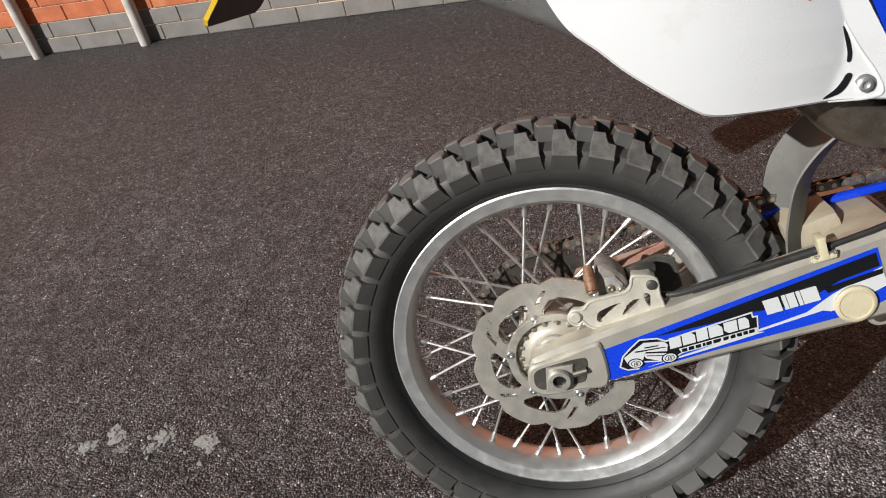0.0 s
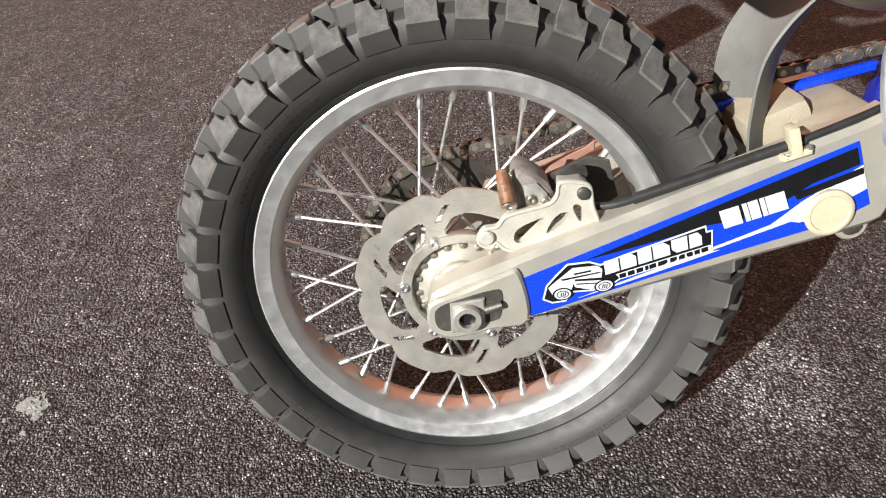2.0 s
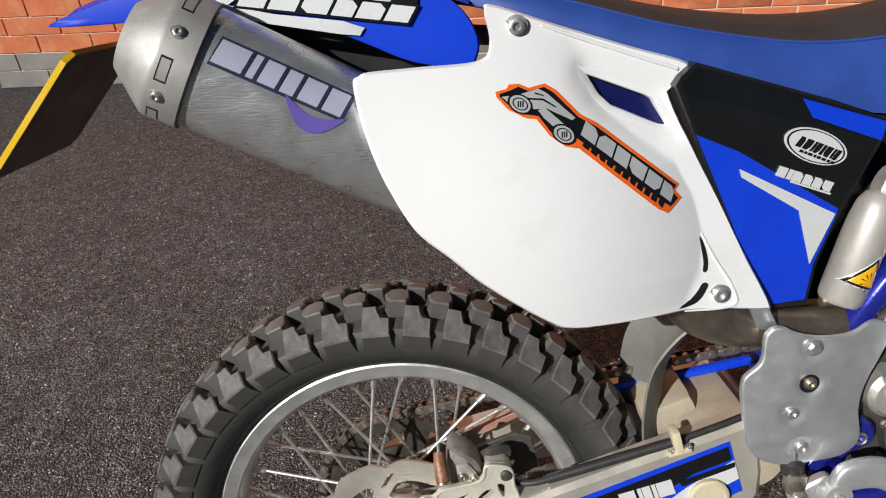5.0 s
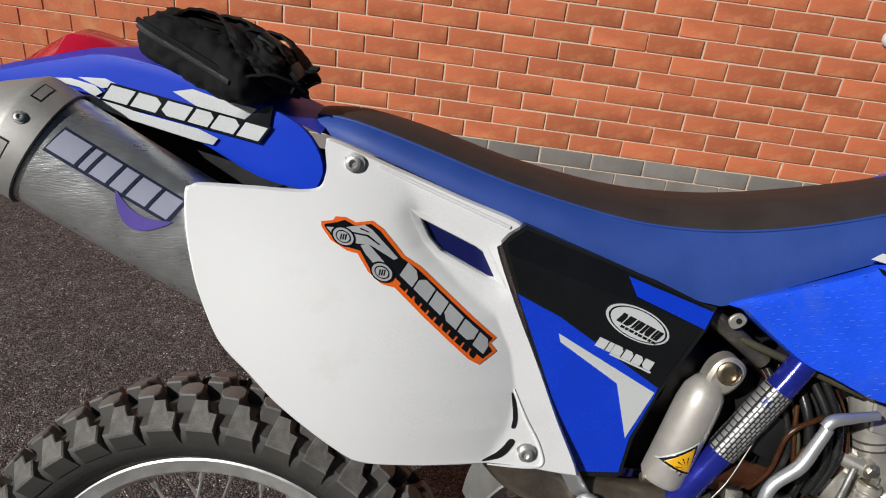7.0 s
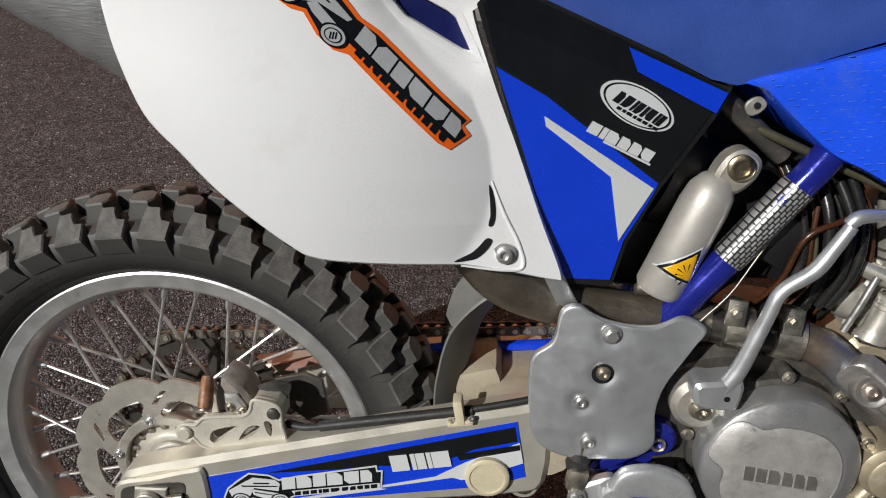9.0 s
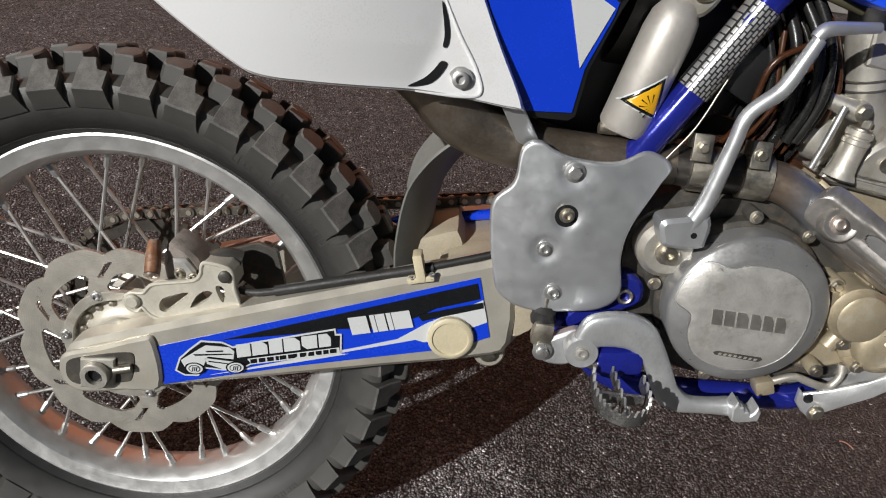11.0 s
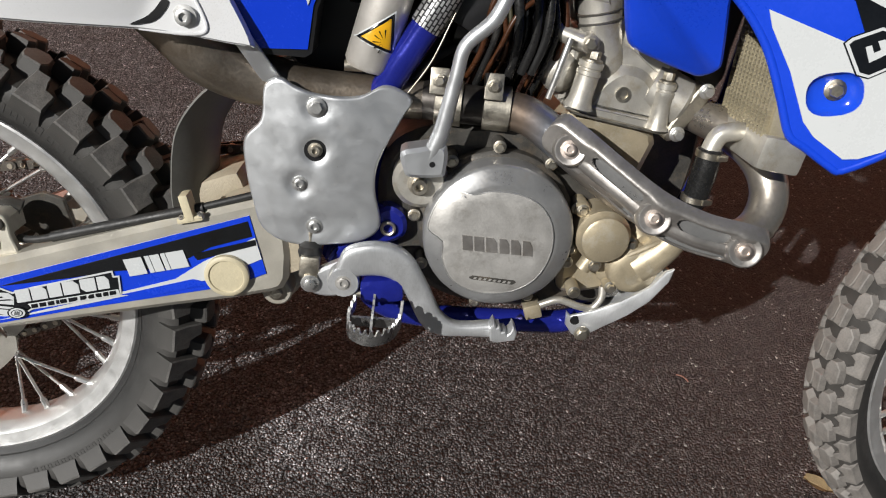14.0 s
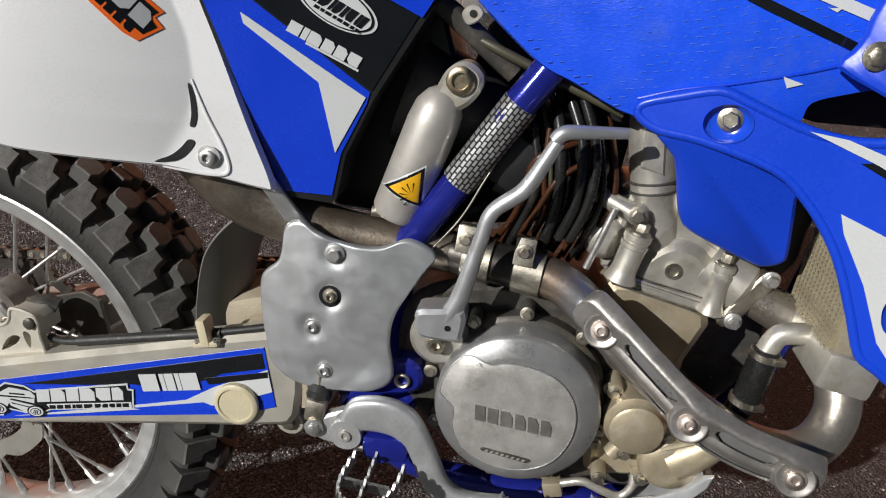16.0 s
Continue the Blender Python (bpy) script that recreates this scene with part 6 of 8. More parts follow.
# white sweeps and the mark
for pts in ([(-0.183, 0.675), (-0.154, 0.678), (-0.128, 0.674), (-0.120, 0.668), (-0.128, 0.663), (-0.143, 0.670)], [(-0.146, 0.680), (-0.118, 0.682), (-0.100, 0.676), (-0.121, 0.672)], [(-0.049, 0.678), (-0.029, 0.683), (0.004, 0.676), (0.037, 0.672), (0.023, 0.658), (-0.022, 0.666)], [(-0.149, 0.664), (-0.130, 0.664), (-0.087, 0.654), (-0.020, 0.645), (0.000, 0.638), (-0.005, 0.631), (-0.023, 0.633), (-0.091, 0.645), (-0.134, 0.655)]):
    part("fender_sweep", shell(pts, on_f(0.0034), 0, 3, lip=0.0004), "white_ink", fender)
part("fender_black", shell([(0.037, 0.671), (0.053, 0.678), (0.051, 0.656), (0.025, 0.660)], on_f(0.0036), 0, 2, lip=0.0003), "black_ink", fender)
blocks("fender_mark", (-0.119, 0.6625), (0.044, 0.6405), 0.0150, (1.05, 1.1, 1.1, 0.85, 1, 0.95), "white_ink", fender, on_f(0.0042), 0.45, 0.12, edge=0.0022, notch=True)
bm, _ = loft([[(x, -w, z), (x, -w * 0.6, z + h * 0.8), (x, 0, z + h), (x, w * 0.6, z + h * 0.8), (x, w, z), (x, 0, z - 0.004), (x, -w, z)] for x, z, w, h in ((-0.262, 0.668, 0.050, 0.003), (-0.240, 0.676, 0.056, 0.016), (-0.200, 0.688, 0.056, 0.036), (-0.184, 0.692, 0.055, 0.037), (-0.150, 0.699, 0.050, 0.024), (-0.105, 0.706, 0.038, 0.006))])
part("tail_lamp", bm, "red", bike, "dark red tail lamp lens")
np_ = bmesh.new()
u, v = Vector((0.105, 0.0, 0.121)), Vector((0, 0.18, 0.006))
o = Vector((-0.397, -0.09, 0.504))
nrm = Vector((0.755, 0, -0.655)) * 0.003
quad = [o, o + v, o + u + v, o + u]
corner = smooth([o + u * 0.06, o + v * 0.06, o + v * 0.94, o + v + u * 0.06, o + v + u * 0.94, o + u + v * 0.94, o + u + v * 0.06, o + u * 0.94], 1)
f0 = [np_.verts.new(p + nrm) for p in corner]
f1 = [np_.verts.new(p - nrm) for p in corner]
np_.faces.new(f0)
np_.faces.new(f1)
for i in range(len(corner)):
    j = (i + 1) % len(corner)
    np_.faces.new((f0[i], f0[j], f1[j], f1[i]))
nplate = part("number_plate", np_, "plate_edge", bike, "yellow plate seen from its dark back")
nb = bmesh.new()
cc = sum(corner, Vector()) / len(corner)
f0 = [nb.verts.new(cc + (p - cc) * 0.988 + nrm * 1.25) for p in corner]
f1 = [nb.verts.new(cc + (p - cc) * 0.988 + nrm * 1.05) for p in corner]
nb.faces.new(f0)
nb.faces.new(f1)
for i in range(len(corner)):
    j = (i + 1) % len(corner)
    nb.faces.new((f0[i], f0[j], f1[j], f1[i]))
part("plate_backing", nb, "plate_back", nplate)

# silencer
ax = Vector((0.924, 0.17, -0.49)).normalized()
c0 = Vector((-0.144, -0.137, 0.607))
can = part("silencer", lathe([(0.0575, -0.012), (0.0575, 0.345), (0.050, 0.360), (0.030, 0.40)], 56, centre=c0, axis=ax), "can", bike, "scratched alloy exhaust silencer")
part("end_cap", lathe([(0.0605, -0.009), (0.0605, -0.037), (0.0592, -0.042), (0.0350, -0.070), (0.0315, -0.0735), (0.0275, -0.072), (0.024, -0.02)], 56, centre=c0, axis=ax), "cap_alloy", can, "dull grey conical end cap")
side = ax.cross(Vector((0, 1, 0))).normalized()
if side.z < 0:
    side = -side


NEAR = -(Vector((0, 1, 0)) - ax * ax.y).normalized()


def can_strip(a0, a1, s0, s1, r, cells=24):
    """A patch of the silencer's skin between two angles and two lengths."""
    bm = bmesh.new()
    rows = []
    for i in range(cells + 1):
        a = a0 + (a1 - a0) * i / cells
        out = side * math.cos(a) + NEAR * math.sin(a)
        rows.append([bm.verts.new(c0 + ax * s + out * r) for s in (s0, s1)])
    for p, q in zip(rows, rows[1:]):
        bm.faces.new((p[0], p[1], q[1], q[0]))
    return bm


def can_patch(quad, r, cells=6):
    """A small four-cornered patch on the silencer's skin; corners as (angle, length)."""
    bm = bmesh.new()
    rows = []
    for i in range(cells + 1):
        f = i / cells
        row = []
        for p, q in ((quad[0], quad[3]), (quad[1], quad[2])):
            a, s = p[0] + (q[0] - p[0]) * f, p[1] + (q[1] - p[1]) * f
            row.append(bm.verts.new(c0 + ax * s + (side * math.cos(a) + NEAR * math.sin(a)) * r))
        rows.append(row)
    for p, q in zip(rows, rows[1:]):
        bm.faces.new((p[0], p[1], q[1], q[0]))
    return bm


at = 0.002
for w in (0.029, 0.009, 0.0185, 0.015, 0.0215, 0.0205):
    part("can_letter_edge", can_patch([(1.29, at - 0.0015), (1.29, at + w + 0.001), (0.79, at + w + 0.005), (0.79, at + 0.002)], 0.0579), "ink_blue", can, "dark blue edge")
    part("can_letter", can_patch([(1.24, at), (1.24, at + w - 0.0025), (0.84, at + w + 0.001), (0.84, at + 0.0035)], 0.0583), "lavender", can, "pale grey-violet block")
    at += w + 0.0015
swoosh = bmesh.new()
srow = []
for i in range(17):
    t = i / 16
    top = 1.24 + 0.16 * math.sin(math.pi * t) - 0.02 * t
    low = top + 0.02 + 0.24 * math.sin(math.pi * t) ** 0.8
    srow.append([swoosh.verts.new(c0 + ax * (0.070 + 0.056 * t) + (side * math.cos(q) + NEAR * math.sin(q)) * 0.0586) for q in (top, low)])
for p, q in zip(srow, srow[1:]):
    swoosh.faces.new((p[0], p[1], q[1], q[0]))
part("can_swoosh", swoosh, "violet", can, "violet crescent")
# black rims round the slot floors paint the shade at their edges
for a_ in (0.28, 1.40, 2.30):
    part("cap_slot", can_strip(a_ + 0.02, a_ + 0.40, -0.0345, -0.0245, 0.0608, 10), "black", can)
    part("slot_floor", can_strip(a_ + 0.05, a_ + 0.37, -0.0332, -0.0252, 0.0611, 10), "cap_alloy", can)
for a_ in (1.05, 2.05):
    out = side * math.cos(a_) + NEAR * math.sin(a_)
    part("cap_screw", allen(bmesh.new(), *(c0 + out * 0.0606 - ax * 0.029), 0.0042, 0.003, out), "steel", can)
part("cap_seam", lathe([(0.0570, -0.0090), (0.0610, -0.0088), (0.0610, -0.0072), (0.0570, -0.0070)], 56, centre=c0, axis=ax), "black", can)

# exhaust
exhaust = part("exhaust_pipe", tube([(0.150, -0.083, 0.452), (0.200, -0.084, 0.428), (0.270, -0.087, 0.392), (0.323, -0.088, 0.353), (0.352, -0.083, 0.323), (0.385, -0.078, 0.305), (0.422, -0.075, 0.296), (0.475, -0.072, 0.291), (0.57, -0.068, 0.291)], [0.026, 0.029, 0.033, 0.034, 0.033, 0.030, 0.026, 0.0225, 0.021], 24), "pipe", bike, "brown-stained steel exhaust pipe")
part("link_pipe", tube([(0.560, -0.066, 0.291), (0.60, -0.074, 0.292), (0.660, -0.080, 0.292)], 0.0205, 22), "dark_pipe", exhaust)
part("header_pipe", tube([(0.645, -0.078, 0.292), (0.680, -0.085, 0.288), (0.715, -0.094, 0.268), (0.780, -0.120, 0.228), (0.850, -0.138, 0.198), (0.905, -0.138, 0.190), (0.936, -0.124, 0.203), (0.948, -0.108, 0.232), (0.938, -0.090, 0.262), (0.908, -0.070, 0.286), (0.862, -0.055, 0.303)], 0.0200, 22), "header", exhaust, "heat-tinted titanium header pipe")
for x, y, bx_, by_ in ((0.598, -0.074, 0.585, -0.098), (0.648, -0.079, 0.640, -0.101)):
    cl = lathe([(0.0225, -0.014), (0.0238, -0.0135), (0.0238, 0.0135), (0.0225, 0.014)], 28, centre=(x, y, 0.292), axis=(1, -0.1, 0))
    box(cl, (bx_, by_, 0.318), (0.019, 0.005, 0.026), (-12, 0, 0), 0.001)
    box(cl, (bx_, by_ + 0.012, 0.322), (0.017, 0.020, 0.014), (-12, 0, 0), 0.001)
    clamp = part("pipe_clamp", cl, "zinc", exhaust, "steel band clamp")
    part("clamp_bolt", hexagon(bmesh.new(), bx_, by_ - 0.0025, 0.319, 0.0048, 0.005), "zinc", clamp)

# pressed heat shield along the header; slots: start, end along it, middle and half width across it
SLOTS = ((0.250, 0.442, 0.36, 0.27), (0.245, 0.455, -0.60, 0.15), (0.583, 0.775, 0.36, 0.27), (0.565, 0.79, -0.60, 0.15))


def heat_shield(floor=False):
    """The pressed shield over the header, or the sunk sheet behind its slots."""
    bm = bmesh.new()
    line = smooth([Vector(p) for p in ((0.698, -0.108, 0.280), (0.721, -0.119, 0.268), (0.765, -0.143, 0.241), (0.806, -0.163, 0.218), (0.850, -0.174, 0.203), (0.897, -0.180, 0.196), (0.920, -0.178, 0.190))], 44, closed=False)
    rows, total, cols = [], len(line), 72
    for i, p in enumerate(line):
        t = (line[min(i + 1, total - 1)] - line[max(i - 1, 0)]).normalized()
        across = Vector((0, -0.35, 1)).cross(t).cross(t) * -1
        across = (across - across.dot(t) * t).normalized()
        if across.z < 0:
            across = -across
        face = across.cross(t).normalized()
        if face.y > 0:
            face = -face
        f = i / (total - 1)
        half = 0.0238 * math.sqrt(max(0.0, 1 - (1 - min(1, min(f, 1 - f) / 0.10)) ** 2)) + 0.002
        row = []
        for j in range(cols + 1):
            u = -1 + 2 * j / cols
            edge = max(0.0, abs(u) - 0.62) / 0.38
            dish = 0.0
            for f0, f1, um, uw in SLOTS:
                df = max(f0 - f, f - f1, 0.0) / 0.05
                du = max(abs(u - um) - uw, 0.0) / 0.22
                dish = max(dish, max(0.0, 1 - math.hypot(df, du)))
            row.append(bm.verts.new(p + across * half * u * (0.8 if floor else 1.0) + face * (-0.0055 if floor else 0.004 - 0.014 * edge ** 2 - 0.0025 * dish ** 1.5)))
        rows.append(row)
    def open_at(f, u):
        for f0, f1, um, uw in SLOTS:
            if f0 < f < f1:
                e = min(f - f0, f1 - f) / 0.03
                if abs(u - um) < uw * math.sqrt(min(1.0, max(0.0, 1 - (1 - min(e, 1)) ** 2))):
                    return True
        return False
    for i in range(total - 1):
        for j in range(cols):
            if floor or not open_at((i + 0.5) / (total - 1), -1 + 2 * (j + 0.5) / cols):
                bm.faces.new((rows[i][j], rows[i][j + 1], rows[i + 1][j + 1], rows[i + 1][j]))
    bmesh.ops.delete(bm, geom=[v for v in bm.verts if not v.link_faces], context="VERTS")
    bmesh.ops.recalc_face_normals(bm, faces=bm.faces)
    bmesh.ops.solidify(bm, geom=list(bm.faces), thickness=0.0022)
    return bm


shield = part("heat_shield", heat_shield(), "shield", bike, "pressed steel heat shield with two long slots")
# added sheet in a darker steel, which puts shade into the slots
part("slot_floor", heat_shield(True), "cover_rim", shield, "blue-grey steel sheet behind the slots, darker to stand for their shade")
for x, y, z in ((0.721, -0.1285, 0.268), (0.806, -0.1720, 0.218), (0.897, -0.1890, 0.198)):
    part("bolt_dish", lathe([(0.0185, -0.012), (0.0172, -0.0015), (0.0155, 0.0008), (0.0138, 0.0008), (0.0120, -0.0002), (0.0005, -0.0002)], 32, centre=(x, y, z), axis=(-0.2, -1, 0.2)), "shield", shield)
    part("shield_bolt", allen(bmesh.new(), x, y, z, 0.0066, 0.004, (-0.2, -1, 0.2)), "copper", shield, "copper-tinted shield screw")

# shock reservoir
RA = Vector((0.24, 0, 0.97)).normalized()
res = part("shock_reservoir", lathe([(0.012, -0.012), (0.021, -0.010), (0.0245, -0.004), (0.0245, 0.088), (0.0225, 0.105), (0.016, 0.117), (0.010, 0.122)], 40, centre=(0.513, -0.074, 0.329), axis=RA), "reservoir", bike, "grey alloy shock reservoir")
capb = bmesh.new()
plate(smooth([(0.534, 0.440), (0.541, 0.466), (0.558, 0.476), (0.574, 0.466), (0.572, 0.448), (0.556, 0.432)], 4), -0.086, 0.024, 0.004, capb)
part("reservoir_head", capb, "cast", res)
part("reservoir_plug", lathe([(0.013, 0), (0.013, -0.003), (0.0105, -0.005), (0.0075, -0.005), (0.007, -0.002), (0.0004, -0.002)], 28, centre=(0.555, -0.086, 0.459)), "gold", res, "brass adjuster plug")
part("banjo", tube([(0.506, -0.077, 0.321), (0.488, -0.078, 0.321)], 0.0055, 10, round_pts=False), "zinc", res)


def res_patch(pts, r):
    """A flat sticker bent round the reservoir; points in (x, z)."""
    def fy(x, z):
        a = Vector((0.513, -0.074, 0.329)) + RA * ((z - 0.329) / RA.z)
        dx = (x - a.x) * RA.z
        return -0.074 - math.sqrt(max(r * r - dx * dx, 1e-6))
    c = sum((Vector(p) for p in pts), Vector((0, 0))) / len(pts)
    fine = []
    for i, p in enumerate(pts):
        q = pts[(i + 1) % len(pts)]
        fine += [Vector(p).lerp(Vector(q), s / 5) for s in range(5)]
    return shell(fine, fy, 0, 5, c, 0.0002)


tri = [Vector((0.536, 0.378)), Vector((0.499, 0.353)), Vector((0.537, 0.338))]
tc_ = sum(tri, Vector((0, 0))) / 3
part("warning_edge", res_patch([tc_ + (p - tc_) * 1.12 for p in tri], 0.0249), "white_ink", res, "yellow warning triangle sticker")
part("warning_black", res_patch(tri, 0.0253), "black_ink", res)
part("warning_field", res_patch([tc_ + (p - tc_) * 0.78 for p in tri], 0.0257), "yellow", res)
for a in (-40, -10, 20, 50, 80, 110):
    d = Vector((math.cos(radians(a + 130)), math.sin(radians(a + 130))))
    n2 = Vector((-d.y, d.x))
    base_ = tc_ + Vector((0.004, -0.006))
    part("warning_ray", res_patch([base_ + d * 0.003, base_ + d * 0.012 + n2 * 0.0007, base_ + d * 0.012 - n2 * 0.0007], 0.0260), "black_ink", res)

# the mudguard's shadow over the silencer, put in as a black slab
part("inner_mudguard", plate(smooth([(-0.170, 0.652), (-0.107, 0.648), (-0.057, 0.642), (-0.005, 0.634), (0.040, 0.616), (0.060, 0.590), (-0.016, 0.572), (-0.074, 0.594), (-0.125, 0.619)], 3), -0.045, 0.09, 0.003), "black", bike, "black slab standing for the mudguard's shade above the silencer")
# added slab that blackens the gap behind the tank wing
part("radiator_shield", plate(smooth([(0.850, 0.430), (0.896, 0.420), (0.894, 0.369), (0.893, 0.338), (0.872, 0.318), (0.852, 0.360)], 3), -0.046, 0.03, 0.002), "black", bike, "black slab standing for the shade behind the tank wing")

# ---- engine ----
crank = bmesh.new()
plate(smooth([(0.545, 0.245), (0.600, 0.270), (0.690, 0.278), (0.760, 0.250), (0.815, 0.190), (0.860, 0.150), (0.870, 0.105), (0.830, 0.075), (0.740, 0.058), (0.640, 0.058), (0.580, 0.085), (0.540, 0.140), (0.530, 0.200)], 4), -0.078, 0.16, 0.010, crank)
engine = part("engine", crank, "case", bike, "grey alloy single-cylinder engine")
rim_c = (0.662, 0.0, 0.165)
part("clutch_flange", lathe([(0.086, -0.074), (0.086, -0.094), (0.083, -0.097), (0.078, -0.098)], 72, centre=rim_c), "case", engine)
cover = part("clutch_cover", lathe([(0.0805, -0.094), (0.0805, -0.1225), (0.0795, -0.1255), (0.0770, -0.1275), (0.063, -0.1340), (0.060, -0.1346), (0.0005, -0.1350)], 96, centre=rim_c), "cover_rim", engine, "round clutch cover, grey and scuffed to bare alloy")
cover_face = smooth([(0.6022, 0.1600), (0.5870, 0.1690), (0.5880, 0.1857), (0.5960, 0.2050), (0.6090, 0.2160), (0.6288, 0.2140), (0.6466, 0.2195), (0.6728, 0.2190), (0.6944, 0.2118), (0.7099, 0.1964), (0.7178, 0.1749), (0.7170, 0.1498), (0.7058, 0.1243), (0.6828, 0.1075), (0.6525, 0.1024), (0.6305, 0.1068), (0.6139, 0.1182), (0.6038, 0.1402)], 3)
face_y = lambda x, z: -0.1352 + 0.0078 * max(0.0, math.hypot(x - rim_c[0], z - rim_c[2]) - 0.060) / 0.017
part("cover_face", shell(cover_face, lambda x, z: face_y(x, z) - 0.0010, 0, 5, lip=0.0006), "cover", cover, "bare scratched alloy face")
part("face_line", tube([(x, face_y(x, z) - 0.0008, z) for x, z in cover_face + cover_face[:1]], 0.0007, 6, n=1), "steel", cover)
blocks("cover_letter", (0.6245, 0.1528), (0.7010, 0.1512), 0.0165, (1, 1, 1.15, 1, 1, 1), "shield", cover, flat(-0.1372), -0.16, 0.20, notch=True, thick=0.0016)
part("cover_tag", plate([(0.6345, 0.1215), (0.6385, 0.1235), (0.6840, 0.1212), (0.6860, 0.1190), (0.6820, 0.1160), (0.6370, 0.1190)], -0.1372, 0.002, 0.0004), "case", cover)
blocks("tag_rib", (0.6395, 0.1200), (0.6815, 0.1174), 0.0024, (1,) * 8, "cover", cover, flat(-0.1379), 0.5, 0.5)
for a, rr in ((20, 0.091), (58, 0.092), (95, 0.092), (128, 0.091), (175, 0.091), (212, 0.092), (262, 0.092), (300, 0.092), (338, 0.091)):
    x, z = rim_c[0] + rr * math.cos(radians(a)), rim_c[2] + rr * math.sin(radians(a))
    bb = lathe([(0.0070, 0.03), (0.0070, -0.003), (0.0060, -0.005)], 20, centre=(x, -0.096, z))
    boss = part("cover_boss", bb, "case", cover)
    part("cover_bolt", hexagon(bmesh.new(), x, -0.100, z, 0.0046, 0.006), "zinc", boss)
part("kick_boss", lathe([(0.030, 0.02), (0.030, -0.015), (0.024, -0.022), (0.0005, -0.022)], 32, centre=(0.575, -0.085, 0.212)), "cast", engine)
part("kick_bolt", allen(bmesh.new(), 0.574, -0.107, 0.211, 0.0085, 0.012), "zinc", engine)
wp = lathe([(0.030, 0.03), (0.030, -0.010), (0.0265, -0.014), (0.0255, -0.020), (0.023, -0.022), (0.0005, -0.022)], 36, centre=(0.776, -0.108, 0.172))
pump = part("oil_filter_cap", wp, "tan_cast", engine, "round cast filter cap")
for x, z in ((0.745, 0.150), (0.800, 0.148), (0.790, 0.200), (0.752, 0.196)):
    bb = lathe([(0.009, 0.03), (0.009, -0.006), (0.0075, -0.008)], 18, centre=(x, -0.098, z))
    boss = part("cap_boss", bb, "tan_cast", pump)
    part("cap_bolt", hexagon(bmesh.new(), x, -0.105, z, 0.0046, 0.006), "zinc", boss)
wph = bmesh.new()
plate(smooth([(0.783, 0.118), (0.797, 0.107), (0.822, 0.103), (0.850, 0.118), (0.862, 0.136), (0.866, 0.152), (0.856, 0.163), (0.840, 0.178), (0.818, 0.183), (0.800, 0.162), (0.789, 0.150)], 4), -0.108, 0.05, 0.010, wph)
water = part("water_pump", wph, "tan_cast", engine, "cast water pump housing, tan with dust")
part("pump_volute", lathe([(0.030, 0.02), (0.030, -0.004), (0.026, -0.010), (0.016, -0.013), (0.0005, -0.0135)], 36, centre=(0.818, -0.108, 0.135)), "tan_cast", water)
part("pump_outlet", tube([(0.822, -0.106, 0.136), (0.842, -0.110, 0.156), (0.856, -0.112, 0.176), (0.858, -0.114, 0.186)], [0.021, 0.019, 0.0165, 0.0160], 20), "tan_cast", water)
part("pump_rib", tube([(0.806, -0.117, 0.152), (0.830, -0.120, 0.168), (0.848, -0.118, 0.176)], 0.0032, 8), "tan_cast", water)
part("case_nozzle", tube([(0.763, -0.106, 0.127), (0.774, -0.104, 0.147)], [0.0085, 0.0095], 18, round_pts=False), "tan_cast", engine)
lower = bmesh.new()
plate(smooth([(0.742, 0.100), (0.752, 0.088), (0.775, 0.090), (0.800, 0.100), (0.790, 0.125), (0.775, 0.150), (0.745, 0.152)], 3), -0.092, 0.03, 0.006, lower)
part("lower_casting", lower, "tan_cast", engine)
for x, z in ((0.797, 0.111), (0.853, 0.132), (0.809, 0.165), (0.757, 0.101), (0.774, 0.136)):
    base_b = part("pump_boss", lathe([(0.0078, 0.02), (0.0078, -0.004), (0.0066, -0.006)], 18, centre=(x, -0.108, z)), "tan_cast", water)
    part("pump_bolt", hexagon(bmesh.new(), x, -0.114, z, 0.0048, 0.006), "zinc", base_b)

TILT_C = 7.5
UP = Vector((math.sin(radians(TILT_C)), 0, math.cos(radians(TILT_C))))


def tilted(x, z):
    """Along the head joint and up from it, to (x, z) of the machine."""
    a = radians(TILT_C)
    return 0.777 + x * math.cos(a) + z * math.sin(a), 0.2845 - x * math.sin(a) + z * math.cos(a)


def tower(x, y, z0, z1, prof, segs=24):
    p, q = tilted(x, z0), tilted(x, z1)
    return lathe([(r, f * (z1 - z0)) for r, f in prof], segs, centre=(p[0], y, p[1]), axis=UP)


cyl = bmesh.new()
plate(smooth([tilted(-0.046, 0), tilted(0.050, 0), tilted(0.050, -0.06), tilted(0.048, -0.130), tilted(-0.044, -0.130), tilted(-0.046, -0.06)], 3), -0.060, 0.12, 0.008, cyl)
cylinder = part("cylinder", cyl, "tan_cast", engine, "tan dusted cylinder barrel")
hd = bmesh.new()
plate(smooth([(0.722, 0.2965), (0.780, 0.2875), (0.838, 0.2800), (0.846, 0.290), (0.848, 0.318), (0.842, 0.338), (0.815, 0.352), (0.785, 0.372), (0.745, 0.380), (0.720, 0.372), (0.714, 0.340), (0.718, 0.310)], 3), -0.056, 0.115, 0.010, hd)
plate(smooth([(0.742, 0.2960), (0.790, 0.2890), (0.822, 0.2860), (0.826, 0.300), (0.818, 0.326), (0.800, 0.342), (0.775, 0.344), (0.756, 0.330), (0.746, 0.312)], 3), -0.067, 0.03, 0.009, hd)
